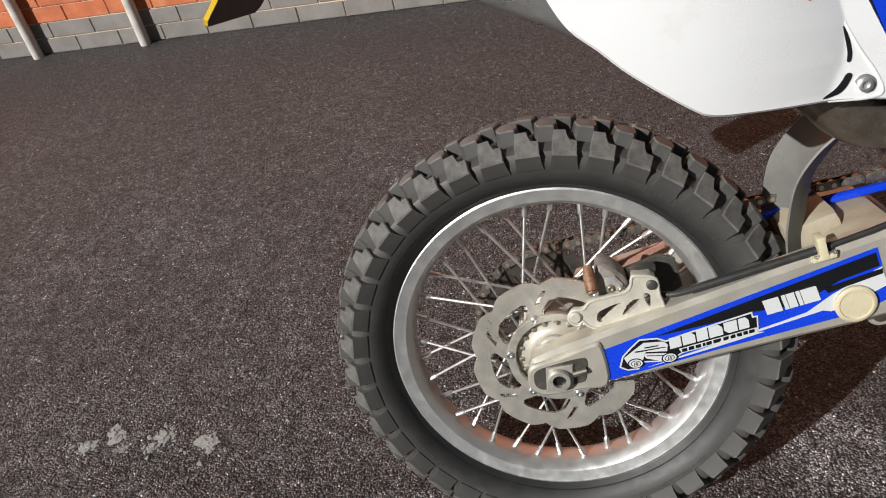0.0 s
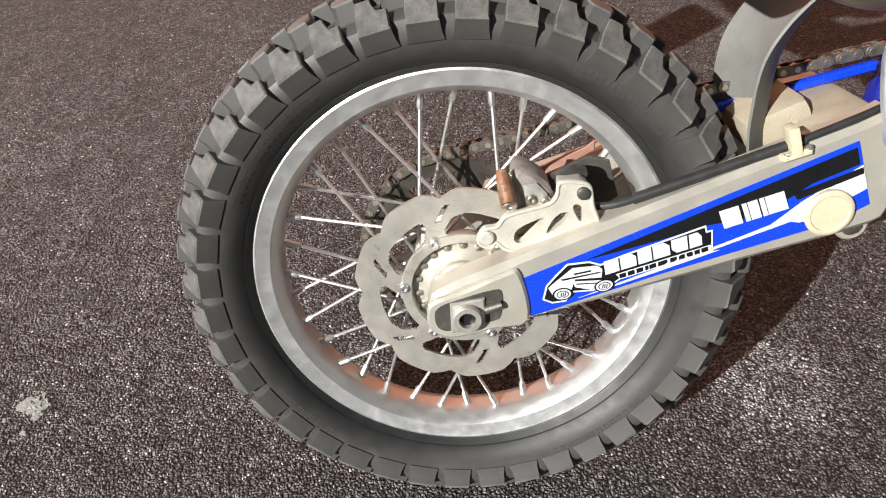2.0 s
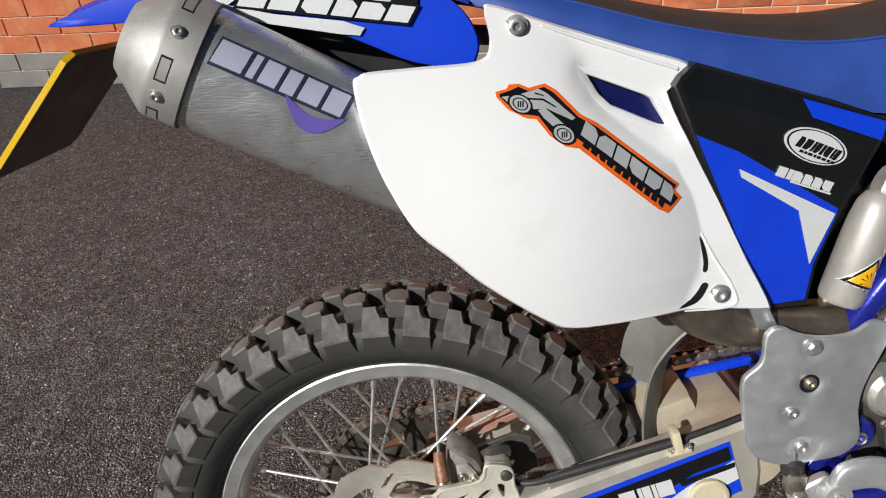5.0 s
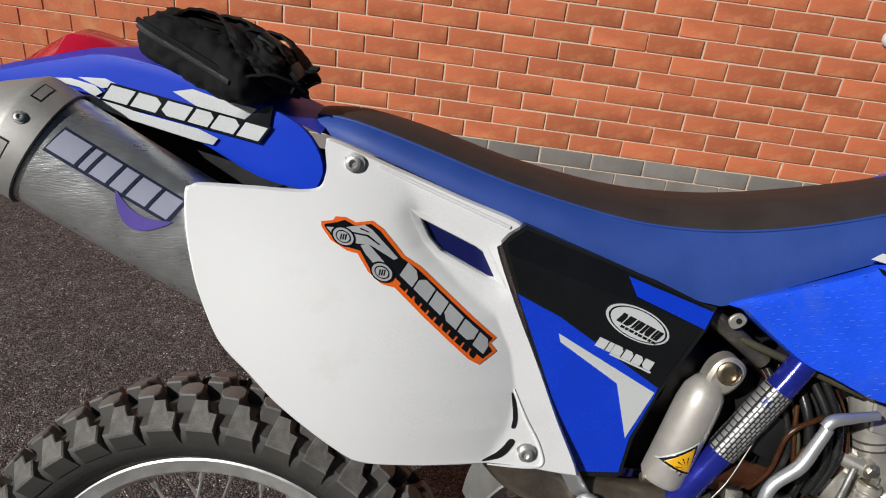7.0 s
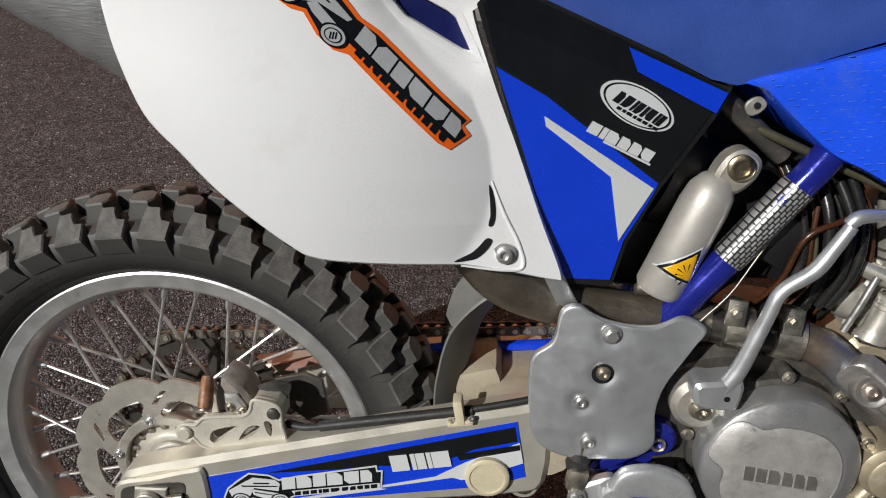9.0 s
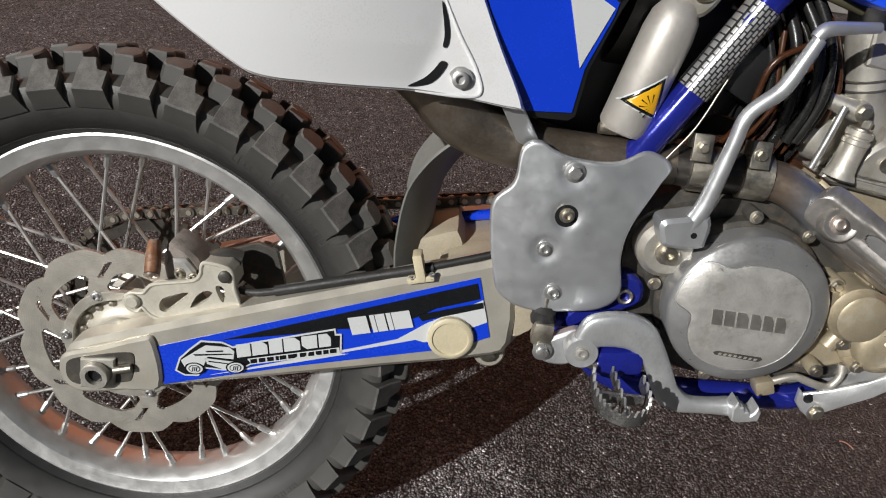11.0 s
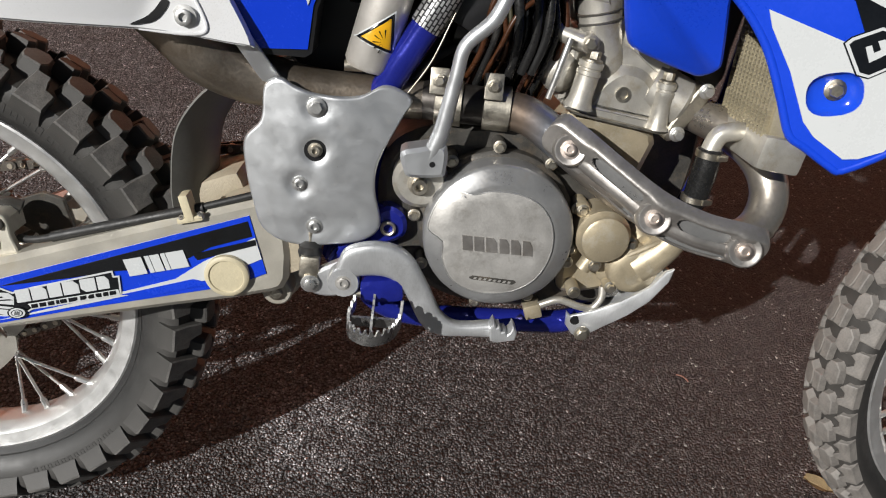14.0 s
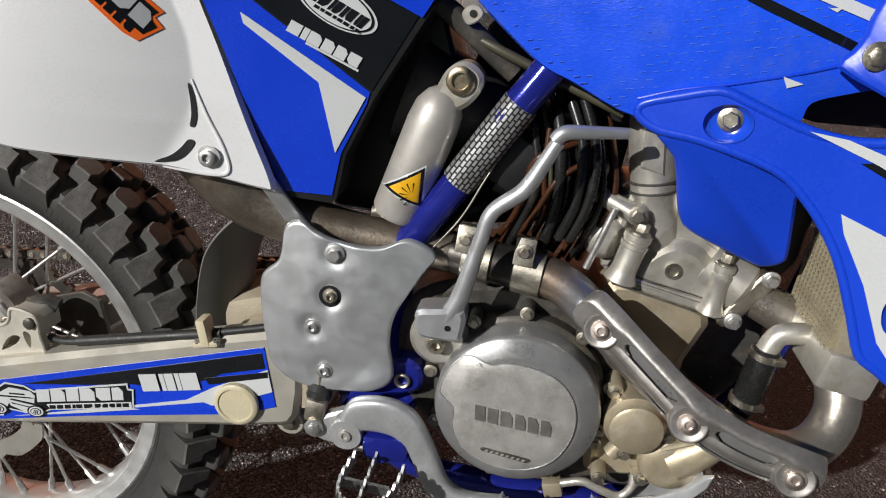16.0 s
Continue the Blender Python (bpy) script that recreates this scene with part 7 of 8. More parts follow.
plate(smooth([(0.785, 0.335), (0.800, 0.320), (0.826, 0.332), (0.846, 0.350), (0.840, 0.380), (0.800, 0.395), (0.775, 0.380)], 3), -0.055, 0.08, 0.010, hd)
head = part("cylinder_head", hd, "cast", engine, "bead-blasted alloy cylinder head")
part("head_deck", plate(smooth([(0.726, 0.2945), (0.780, 0.2860), (0.842, 0.2775), (0.845, 0.2840), (0.842, 0.2890), (0.780, 0.2965), (0.728, 0.3040), (0.723, 0.3000)], 3), -0.070, 0.135, 0.002), "cast", head)
part("head_gasket", plate([(0.728, 0.2915), (0.842, 0.2752), (0.842, 0.2775), (0.728, 0.2940)], -0.0705, 0.136, 0), "zinc", head)
for (xa, za), (xb, zb), r, y in (((0.7335, 0.300), (0.7405, 0.3480), 0.0122, -0.074), ((0.8235, 0.2835), (0.8250, 0.3330), 0.0098, -0.070)):
    d = Vector((xb - xa, 0, zb - za))
    ln = d.length
    stud = part("stud_tower", lathe([(r * 1.35, 0), (r * 1.08, 0.14 * ln), (r, 0.25 * ln), (r, 0.70 * ln), (r * 1.07, 0.72 * ln), (r * 1.07, 0.80 * ln), (r * 0.95, 0.82 * ln), (r * 0.95, 0.86 * ln), (r * 1.08, 0.88 * ln), (r * 1.08, 0.99 * ln), (r * 0.98, ln)], 28, centre=(xa, y, za), axis=d), "cast", head)
    part("head_nut", hexagon(bmesh.new(), xb, y, zb, r * 0.60, 0.011, axis=d), "zinc", stud)
column = part("cam_column", tube([(0.768, -0.044, 0.322), (0.760, -0.046, 0.350), (0.751, -0.047, 0.376), (0.7485, -0.047, 0.384), (0.7465, -0.047, 0.392), (0.7425, -0.047, 0.410), (0.737, -0.046, 0.432), (0.732, -0.045, 0.460)], [0.0165, 0.0195, 0.0205, 0.0225, 0.0225, 0.0232, 0.0238, 0.0240], 32), "cast", head, "cast cam-chain tower")
cd = Vector((-0.022, 0, 0.076)).normalized()
for k in (0.0, 0.0095):
    part("tower_band", lathe([(0.0232, -0.0011), (0.0243, -0.0006), (0.0243, 0.0006), (0.0232, 0.0011)], 40, centre=Vector((0.7480, -0.047, 0.386)) + cd * k, axis=cd), "case", column)
part("tower_flat", plate([(0.727, 0.408), (0.750, 0.404), (0.742, 0.442), (0.724, 0.444)], -0.0715, 0.02, 0.002), "cast", column)
camc = bmesh.new()
box(camc, (0.790, 0.005, 0.400), (0.115, 0.105, 0.062), (0, TILT_C, 0), 0.014)
part("cam_cover", camc, "cast", head, "cast cam cover under the tank")
boss_ = part("side_boss", tube([(0.698, -0.060, 0.374), (0.728, -0.070, 0.366), (0.742, -0.062, 0.362)], [0.0085, 0.0095, 0.0100], 18, round_pts=False), "cast", head)
part("boss_bolt", hexagon(bmesh.new(), 0.7345, -0.078, 0.3655, 0.0058, 0.006), "zinc", boss_)
part("boss_neck", lathe([(0.0105, 0.014), (0.0098, 0.0), (0.0090, -0.001)], 24, centre=(0.7345, -0.077, 0.3655)), "cast", boss_)
part("core_plug", lathe([(0.0080, 0), (0.0080, -0.0020), (0.0052, -0.0020), (0.0045, 0.0015), (0.0004, 0.0015)], 24, centre=(0.781, -0.0675, 0.316)), "zinc", head)
dome = lathe([(0.0225, 0.03), (0.0225, 0.0), (0.020, -0.008), (0.013, -0.013), (0.0005, -0.0145)], 32, centre=(0.713, -0.050, 0.331))
part("intake_dome", dome, "cast", head)
part("exhaust_port", lathe([(0.028, -0.03), (0.028, 0.010), (0.024, 0.014)], 28, centre=(0.842, -0.050, 0.312), axis=(0.9, -0.25, -0.35)), "cast", head)
part("port_flange", plate(smooth([(0.832, 0.279), (0.843, 0.273), (0.860, 0.298), (0.873, 0.325), (0.863, 0.335), (0.850, 0.314)], 3), -0.075, 0.05, 0.002), "zinc", head)
for x, z in ((0.845, 0.281), (0.866, 0.329)):
    part("flange_nut", hexagon(bmesh.new(), x, -0.076, z, 0.0055, 0.010), "steel", head)

# two added slabs: shade behind the radiator and the header, as dark colour
part("radiator_hose", plate(smooth([(0.862, 0.300), (0.858, 0.400), (0.880, 0.440), (0.895, 0.400), (0.892, 0.300)], 3), -0.020, 0.060, 0.004), "black", bike, "black slab added for the shade behind the radiator")
part("engine_mount", plate(smooth([(0.790, 0.300), (0.905, 0.300), (0.915, 0.180), (0.880, 0.130), (0.800, 0.150)], 3), 0.035, 0.03, 0.004), "case", bike, "dark slab added on the far side for the shade behind the header")
# coolant hoses
part("water_hose", tube([(0.866, -0.121, 0.280), (0.865, -0.122, 0.255), (0.862, -0.122, 0.225), (0.856, -0.112, 0.185)], [0.0120, 0.0132, 0.0128, 0.0122], 16), "hose", bike, "black rubber coolant hose")
for x, y, z in ((0.866, -0.121, 0.274), (0.8615, -0.122, 0.226)):
    cl = lathe([(0.0128, -0.0035), (0.0138, -0.003), (0.0138, 0.003), (0.0128, 0.0035)], 24, centre=(x, y, z), axis=(0.08, 0, 1))
    box(cl, (x + 0.009, y - 0.011, z), (0.012, 0.006, 0.006), (0, 0, 20), 0.001)
    part("hose_clamp", cl, "zinc", bike, "worm-drive hose clamp")

# kick-start lever
kick = bmesh.new()
tube([(0.580, -0.127, 0.245), (0.590, -0.130, 0.275), (0.599, -0.132, 0.330), (0.605, -0.132, 0.360), (0.628, -0.131, 0.384), (0.640, -0.130, 0.410), (0.648, -0.129, 0.430)], [0.0100, 0.0084, 0.0070, 0.0068, 0.0074, 0.0068, 0.0062], 16, bm=kick)
lever = part("kick_start_lever", kick, "polish", bike, "forged bare alloy kick-start lever folded up")
part("lever_foot", tube([(0.645, -0.129, 0.430), (0.652, -0.128, 0.438), (0.672, -0.122, 0.441), (0.704, -0.112, 0.444)], [0.0062, 0.0066, 0.0058, 0.0048], 14), "polish", lever)
kb = bmesh.new()
plate(smooth([(0.552, 0.252), (0.570, 0.258), (0.596, 0.262), (0.598, 0.236), (0.592, 0.229), (0.562, 0.227), (0.555, 0.236)], 3), -0.137, 0.03, 0.004, kb)
part("lever_root", kb, "polish", lever)
# the root's small hole, its shade painted as a black disc
part("root_hole", lathe([(0.003, 0), (0.003, -0.0006), (0.0003, -0.0006)], 16, centre=(0.584, -0.137, 0.243)), "black", lever)

# brake pedal
def forged_bar(upper, lower, y0, y1, k=20):
    """A rounded bar between two lines in (x, z), from depth y0 to y1."""
    bm = bmesh.new()
    up, lo = smooth(upper, 5, closed=False), smooth(lower, 5, closed=False)
    rows = []
    for p, q in zip(up, lo):
        row = []
        for i in range(k):
            c, d = math.cos(2 * math.pi * i / k), math.sin(2 * math.pi * i / k)
            c, d = math.copysign(abs(c) ** 0.55, c), math.copysign(abs(d) ** 0.55, d)
            m = (p + q) / 2 + (p - q) / 2 * c
            row.append(bm.verts.new((m.x, (y0 + y1) / 2 + (y1 - y0) / 2 * d, m.y)))
        rows.append(row)
    for a, b in zip(rows, rows[1:]):
        for i in range(k):
            bm.faces.new((a[i], a[(i + 1) % k], b[(i + 1) % k], b[i]))
    bm.faces.new(rows[0])
    bm.faces.new(rows[-1])
    return bm


pedal = part("brake_pedal", forged_bar([(0.4923, 0.1196), (0.5004, 0.1420), (0.5171, 0.1513), (0.5395, 0.1545), (0.5578, 0.1507), (0.5726, 0.1400), (0.5853, 0.1210), (0.5986, 0.0969), (0.6089, 0.0779), (0.6235, 0.0668), (0.6414, 0.0659), (0.6646, 0.0700)], [(0.5127, 0.1060), (0.5183, 0.1141), (0.5240, 0.1156), (0.5366, 0.1167), (0.5505, 0.1147), (0.5632, 0.1053), (0.5728, 0.0898), (0.5829, 0.0700), (0.5946, 0.0556), (0.6130, 0.0497), (0.6398, 0.0515), (0.6667, 0.0519)], -0.1460, -0.1290), "satin", bike, "satin alloy rear brake pedal")
part("pivot_boss", lathe([(0.0170, 0.012), (0.0170, -0.004), (0.0160, -0.006), (0.0090, -0.006)], 36, centre=(0.5022, -0.1400, 0.1076)), "satin", pedal)
part("pedal_pivot", allen(bmesh.new(), 0.5022, -0.1455, 0.1076, 0.0060, 0.003), "cover", pedal)
tip = bmesh.new()
plate([(0.6620, 0.0700), (0.6655, 0.0790), (0.6690, 0.0730), (0.6720, 0.0740), (0.6750, 0.0680), (0.6785, 0.0690), (0.6815, 0.0650), (0.6845, 0.0680), (0.6870, 0.0760), (0.6915, 0.0690), (0.6905, 0.0590), (0.6720, 0.0545), (0.6640, 0.0560)], -0.158, 0.020, 0.0012, tip)
part("pedal_tip", tip, "satin", pedal, "toothed pedal tip")

# foot peg
def serrated(line, low, high, tooth, thick):
    """A standing strip along a bent line, its upper edge cut into teeth."""
    bm = bmesh.new()
    rows = []
    for i, p in enumerate(line):
        t = (line[min(i + 1, len(line) - 1)] - line[max(i - 1, 0)])
        n = Vector((-t.y, t.x, 0)).normalized() * thick / 2
        top = high + (tooth if i % 4 in (1, 2) else 0)
        rows.append([bm.verts.new(p + s_ * n + Vector((0, 0, z))) for s_, z in ((-1, low), (-1, top), (1, top), (1, low))])
    for a_, b_ in zip(rows, rows[1:]):
        for j in range(4):
            bm.faces.new((a_[j], a_[(j + 1) % 4], b_[(j + 1) % 4], b_[j])).material_index = 1 if j == 1 else 0
    bm.faces.new(rows[0])
    bm.faces.new(rows[-1])
    me = finish(bm)
    me.materials.append(M["peg"])
    me.materials.append(M["steel"])
    return me


peg_line = smooth([Vector(p) for p in ((0.516, -0.150, 0.094), (0.512, -0.188, 0.094), (0.517, -0.214, 0.095), (0.535, -0.227, 0.096), (0.553, -0.218, 0.096), (0.563, -0.192, 0.095), (0.566, -0.150, 0.092))], 12, closed=False)
peg = part("foot_peg", serrated(peg_line, -0.012, -0.001, 0.0055, 0.0028), None, bike, "toothed steel foot peg, dark with bright worn teeth")
part("peg_rail", serrated([Vector((0.536, -0.223 + 0.0037 * k, 0.0945)) for k in range(22)], -0.009, -0.001, 0.005, 0.0024), None, peg)
cb = bmesh.new()
box(cb, (0.537, -0.188, 0.088), (0.044, 0.004, 0.010))
part("peg_cross_bar", cb, "peg", peg)
cb = bmesh.new()
box(cb, (0.543, -0.128, 0.100), (0.048, 0.036, 0.028), (0, -6, 0), 0.008)
part("peg_root", cb, "blue_frame", peg, "blue painted peg bracket")
part("peg_mount", tube([(0.533, -0.080, 0.082), (0.537, -0.132, 0.098)], [0.028, 0.021], 16, round_pts=False), "blue_frame", peg)
part("peg_pin", tube([(0.512, -0.138, 0.093), (0.563, -0.138, 0.094)], 0.005, 10, round_pts=False), "zinc", peg)
spring = []
for i in range(60):
    a = i / 60 * 2 * math.pi * 4
    spring.append((0.508 + 0.007 * math.cos(a), -0.11 + 0.007 * math.sin(a), 0.085 + i * 0.0005))
part("peg_spring", tube(spring, 0.0013, 6, n=1, round_pts=False), "steel", peg)

# linkage, brake rod
part("linkage_arm", plate(smooth([(0.392, 0.045), (0.412, 0.026), (0.430, 0.024), (0.455, 0.060), (0.460, 0.085), (0.430, 0.070)], 3), -0.035, 0.07, 0.004), "swing", bike, "dusty suspension linkage arm")
part("linkage_boss", lathe([(0.0180, 0.03), (0.0180, -0.002), (0.0160, -0.004), (0.0110, -0.004)], 32, centre=(0.419, -0.060, 0.047)), "swing", bike, "round cast boss under the swingarm")
part("linkage_bolt", hexagon(bmesh.new(), 0.419, -0.063, 0.047, 0.0078, 0.008), "zinc", bike, "steel linkage bolt")
rod = bmesh.new()
tube([(0.463, -0.112, 0.150), (0.464, -0.118, 0.100)], 0.0050, 12, round_pts=False, bm=rod)
box(rod, (0.4635, -0.119, 0.113), (0.021, 0.018, 0.026), (0, 4, 0), 0.004)
box(rod, (0.4655, -0.120, 0.099), (0.015, 0.020, 0.014), (0, 0, 0), 0.003)
push = part("brake_rod", rod, "zinc", bike, "zinc master-cylinder push rod")
part("rod_boot", lathe([(0.0120, 0.016), (0.0135, 0.010), (0.0120, 0.006), (0.0130, 0.001), (0.0080, -0.004)], 24, centre=(0.463, -0.112, 0.136), axis=(0, 0, -1)), "rubber", push, "black rubber boot")
part("clevis_pin", hexagon(bmesh.new(), 0.4655, -0.129, 0.0955, 0.0068, 0.005), "steel", push)
part("pedal_arm", plate(smooth([(0.458, 0.098), (0.462, 0.086), (0.476, 0.079), (0.498, 0.082), (0.512, 0.106), (0.500, 0.122), (0.484, 0.116), (0.474, 0.110)], 3), -0.126, 0.012, 0.003), "satin", bike, "pedal arm at the push rod")

# engine guard
SKID = [(0.758, 0.0665), (0.7595, 0.048), (0.7677, 0.0382), (0.7763, 0.0327), (0.7882, 0.0452), (0.8007, 0.0593), (0.8202, 0.0802), (0.8378, 0.1054), (0.8503, 0.1355), (0.8518, 0.1519), (0.8448, 0.147), (0.8337, 0.1231), (0.8107, 0.0968), (0.7853, 0.0753), (0.7633, 0.0617)]
GUARD = lambda d: tilt(0.1992 - d, -0.38, -0.13)
skid = part("engine_guard", plate(SKID, GUARD(0.0), 0.004, 0.0012), "satin", bike, "folded alloy engine guard")
part("guard_floor", plate([(0.7763, 0.0327), (0.7882, 0.0452), (0.8007, 0.0593), (0.8202, 0.0802), (0.8378, 0.1054), (0.8503, 0.1355), (0.8483, 0.1393), (0.8354, 0.1085), (0.8183, 0.0836), (0.7988, 0.0627), (0.7863, 0.0487), (0.7759, 0.0377)], GUARD(-0.003), 0.14, 0.001), "satin", skid)
part("guard_bolt", hexagon(bmesh.new(), 0.7778, -0.1061, 0.0442, 0.0062, 0.006), "zinc", skid)
# black disc in place of the shaded hole in the engine guard
part("guard_hole", lathe([(0.0058, 0), (0.0058, -0.0006), (0.0003, -0.0006)], 20, centre=(0.7683, -0.1015, 0.0584)), "black", skid)
part("breather_pipe", tube([(0.716, -0.098, 0.068), (0.730, -0.100, 0.077), (0.746, -0.101, 0.083), (0.768, -0.101, 0.077), (0.785, -0.100, 0.075), (0.794, -0.099, 0.088), (0.794, -0.096, 0.102)], 0.0045, 12), "cast", bike, "bent alloy oil pipe")

jb = bmesh.new()
box(jb, (0.717, -0.094, 0.066), (0.020, 0.022, 0.018), (0, -20, 0), 0.003)
part("pipe_union", jb, "tan_cast", bike, "cast union at the foot of the oil pipe")
# carburettor and wiring in the gap
carb = bmesh.new()
box(carb, (0.640, 0.0, 0.385), (0.075, 0.09, 0.10), (0, 12, 0), 0.012)
tube([(0.60, -0.01, 0.40), (0.70, -0.01, 0.375)], 0.032, 20, bm=carb, round_pts=False)
part("carburettor", carb, "black", bike, "dark carburettor body deep in the frame")
lines = [
    ("hose", 0.0048, [(0.655, -0.07, 0.455), (0.672, -0.085, 0.420), (0.676, -0.088, 0.370), (0.668, -0.080, 0.330)], "black vent hose"),
    ("hose", 0.0048, [(0.665, -0.07, 0.460), (0.684, -0.082, 0.420), (0.688, -0.086, 0.375), (0.678, -0.078, 0.330)], "black vent hose"),
    ("hose", 0.0055, [(0.640, -0.06, 0.455), (0.652, -0.080, 0.420), (0.660, -0.085, 0.370), (0.655, -0.080, 0.325)], "black vent hose"),
    ("wire", 0.0030, [(0.610, -0.06, 0.310), (0.625, -0.080, 0.350), (0.632, -0.088, 0.400), (0.660, -0.085, 0.420), (0.680, -0.07, 0.425)], "amber fuel hose"),
    ("wire", 0.0028, [(0.625, -0.06, 0.310), (0.640, -0.080, 0.345), (0.655, -0.085, 0.385), (0.676, -0.080, 0.405)], "amber fuel hose"),
    ("wire", 0.0028, [(0.640, -0.06, 0.315), (0.650, -0.078, 0.350), (0.643, -0.080, 0.390), (0.640, -0.075, 0.430)], "amber fuel hose"),
    ("olive", 0.0045, [(0.545, -0.06, 0.500), (0.580, -0.072, 0.490), (0.620, -0.075, 0.478), (0.700, -0.085, 0.455)], "olive cable sleeve"),
    ("steel", 0.0034, [(0.699, -0.084, 0.308), (0.706, -0.085, 0.340), (0.7125, -0.084, 0.370)], "thin alloy oil pipe"),
    ("black", 0.006, [(0.60, -0.05, 0.345), (0.575, -0.06, 0.33), (0.56, -0.065, 0.31)], "black loom"),
    ("zinc", 0.0010, [(0.553, -0.094, 0.300), (0.575, -0.094, 0.335), (0.590, -0.092, 0.372), (0.598, -0.09, 0.392)], "thin wire beside the frame tube"),
]
rnd_h = random.Random(5)
for k in range(16):
    x0, dx = 0.622 + 0.0052 * k, rnd_h.uniform(-0.006, 0.006)
    y0 = -0.045 - 0.03 * rnd_h.random()
    lines.append((rnd_h.choice(("hose", "hose", "hose", "olive", "wire")), rnd_h.uniform(0.0020, 0.0042), [(x0 - 0.02, y0 + 0.02, 0.462), (x0 + dx, y0, 0.425), (x0 + 0.012 + dx, y0 - 0.008, 0.378), (x0 + 0.004, y0, 0.338), (x0 - 0.006, y0 + 0.015, 0.300)], "dark hose among the carburettor lines"))
for mat, r, pts, lab in lines:
    part("hose", tube(pts, r, 10), mat, bike, lab)
bx = bmesh.new()
box(bx, (0.618, -0.055, 0.390), (0.040, 0.05, 0.050), (0, 25, 0), 0.004)
part("relay_box", bx, "black", bike, "black electrical box")
boot = tube([(0.50, -0.005, 0.430), (0.56, -0.005, 0.415), (0.61, -0.005, 0.400)], [0.060, 0.048, 0.036], 22)
part("intake_boot", boot, "rubber", bike, "black rubber intake boot")
# unseen far-side sheet, added so that the frame gap looks dark
part("inner_cover", plate(smooth([(0.545, 0.300), (0.560, 0.50), (0.640, 0.530), (0.720, 0.470), (0.715, 0.330), (0.640, 0.300)], 3), 0.045, 0.012, 0.003), "black", bike, "black sheet added on the far side to darken the frame gap")
# another added slab, black in place of shade behind the panels
part("airbox_back", plate([(0.300, 0.58), (0.52, 0.52), (0.57, 0.40), (0.57, 0.305), (0.44, 0.300), (0.40, 0.34)], -0.03, 0.08, 0.004), "black", bike, "black slab added behind the panels to darken their gaps")
tab = bmesh.new()
plate(smooth([(0.546, 0.514), (0.550, 0.521), (0.558, 0.524), (0.565, 0.518), (0.561, 0.510), (0.552, 0.506)], 3), -0.080, 0.004, 0.001, tab)
tb = part("tank_tab", tab, "cast", bike, "alloy mounting tab below the tank")
# shade of the tab's hole, drawn as a black disc
part("tab_hole", lathe([(0.0032, 0), (0.0032, -0.0006), (0.0003, -0.0006)], 20, centre=(0.556, -0.0804, 0.516)), "black", tb)

# handlebar, its far end in view above the seat
bar = part("handlebar", tube([(0.899, 0.385, 0.878), (0.925, 0.300, 0.874), (0.955, 0.200, 0.868), (0.985, 0.120, 0.835), (1.000, 0.060, 0.800), (1.005, 0.0, 0.795), (1.000, -0.05, 0.790)], 0.011, 16), "steel", bike, "steel handlebar")
part("bar_end", lathe([(0.0005, -0.004), (0.010, -0.003), (0.0145, 0.002), (0.0155, 0.010), (0.0155, 0.020)], 28, centre=(0.889, 0.402, 0.879), axis=(0.28, -0.96, -0.02)), "white", bar, "white bar-end plug")
part("hand_grip", lathe([(0.010, 0.0), (0.0185, 0.002), (0.0205, 0.012), (0.0205, 0.110), (0.018, 0.114)], 32, centre=(0.8945, 0.3845, 0.8787), axis=(0.28, -0.96, -0.02)), "black", bar, "black grip with pale blocks")
for k in range(5):
    c = Vector((0.8945, 0.3845, 0.8787)) + Vector((0.28, -0.96, -0.02)) * (0.014 + 0.010 * k)
    mark = bmesh.new()
    box(mark, (c.x - 0.0195, c.y - 0.0062, c.z + (0.003 if k < 2 else -0.004)), (0.0012, 0.006, 0.007), (0, 0, -16))
    part("grip_mark", mark, "white_ink", bar)

# front wheel, turned a little to the machine's left
FW = pose(1.453, 0.0, 0.017, 0, 0, 9)
front_profile = [(0.283, -0.024), (0.290, -0.032), (0.303, -0.040), (0.316, -0.043), (0.324, -0.040), (0.330, -0.030), (0.3335, -0.015), (0.3345, 0), (0.3335, 0.015), (0.330, 0.030), (0.324, 0.040), (0.316, 0.043), (0.303, 0.040), (0.290, 0.032), (0.283, 0.024), (0.276, 0.02), (0.276, -0.02)]
N_F = 44
CUP = [(-0.0180, 0.0), (0.0165, 0.0), (0.0170, 0.62), (0.0100, 0.92), (0.0040, 0.62), (-0.0030, 0.60), (-0.0080, 0.98), (-0.0165, 0.85)]
SIX = [(-0.0180, 0.45), (-0.0115, 0.04), (0.0080, 0.04), (0.0165, 0.40), (0.0150, 0.80), (0.0080, 0.98), (-0.0115, 0.98)]
fs_a = tread_block(CUP, -0.0460, 0.3250, -0.0300, 0.3385, -0.0435, 0.3130, -0.0285, 0.3300, 0.002)
fs_b = tread_block(mirrored(CUP), 0.0300, 0.3385, 0.0460, 0.3250, 0.0285, 0.3300, 0.0435, 0.3130, 0.002)
fm_a = tread_block(SIX, -0.0285, 0.3405, -0.0080, 0.3455, -0.0285, 0.3285, -0.0075, 0.3345, 0.0016)
fm_b = tread_block(mirrored(SIX), 0.0080, 0.3455, 0.0285, 0.3405, 0.0075, 0.3345, 0.0285, 0.3285, 0.0016)
fc = tread_block([(-0.013, 0.0), (0.013, 0.0), (0.013, 1.0), (-0.013, 1.0)], -0.0065, 0.3465, 0.0065, 0.3465, -0.0070, 0.3365, 0.0070, 0.3365, 0.002)
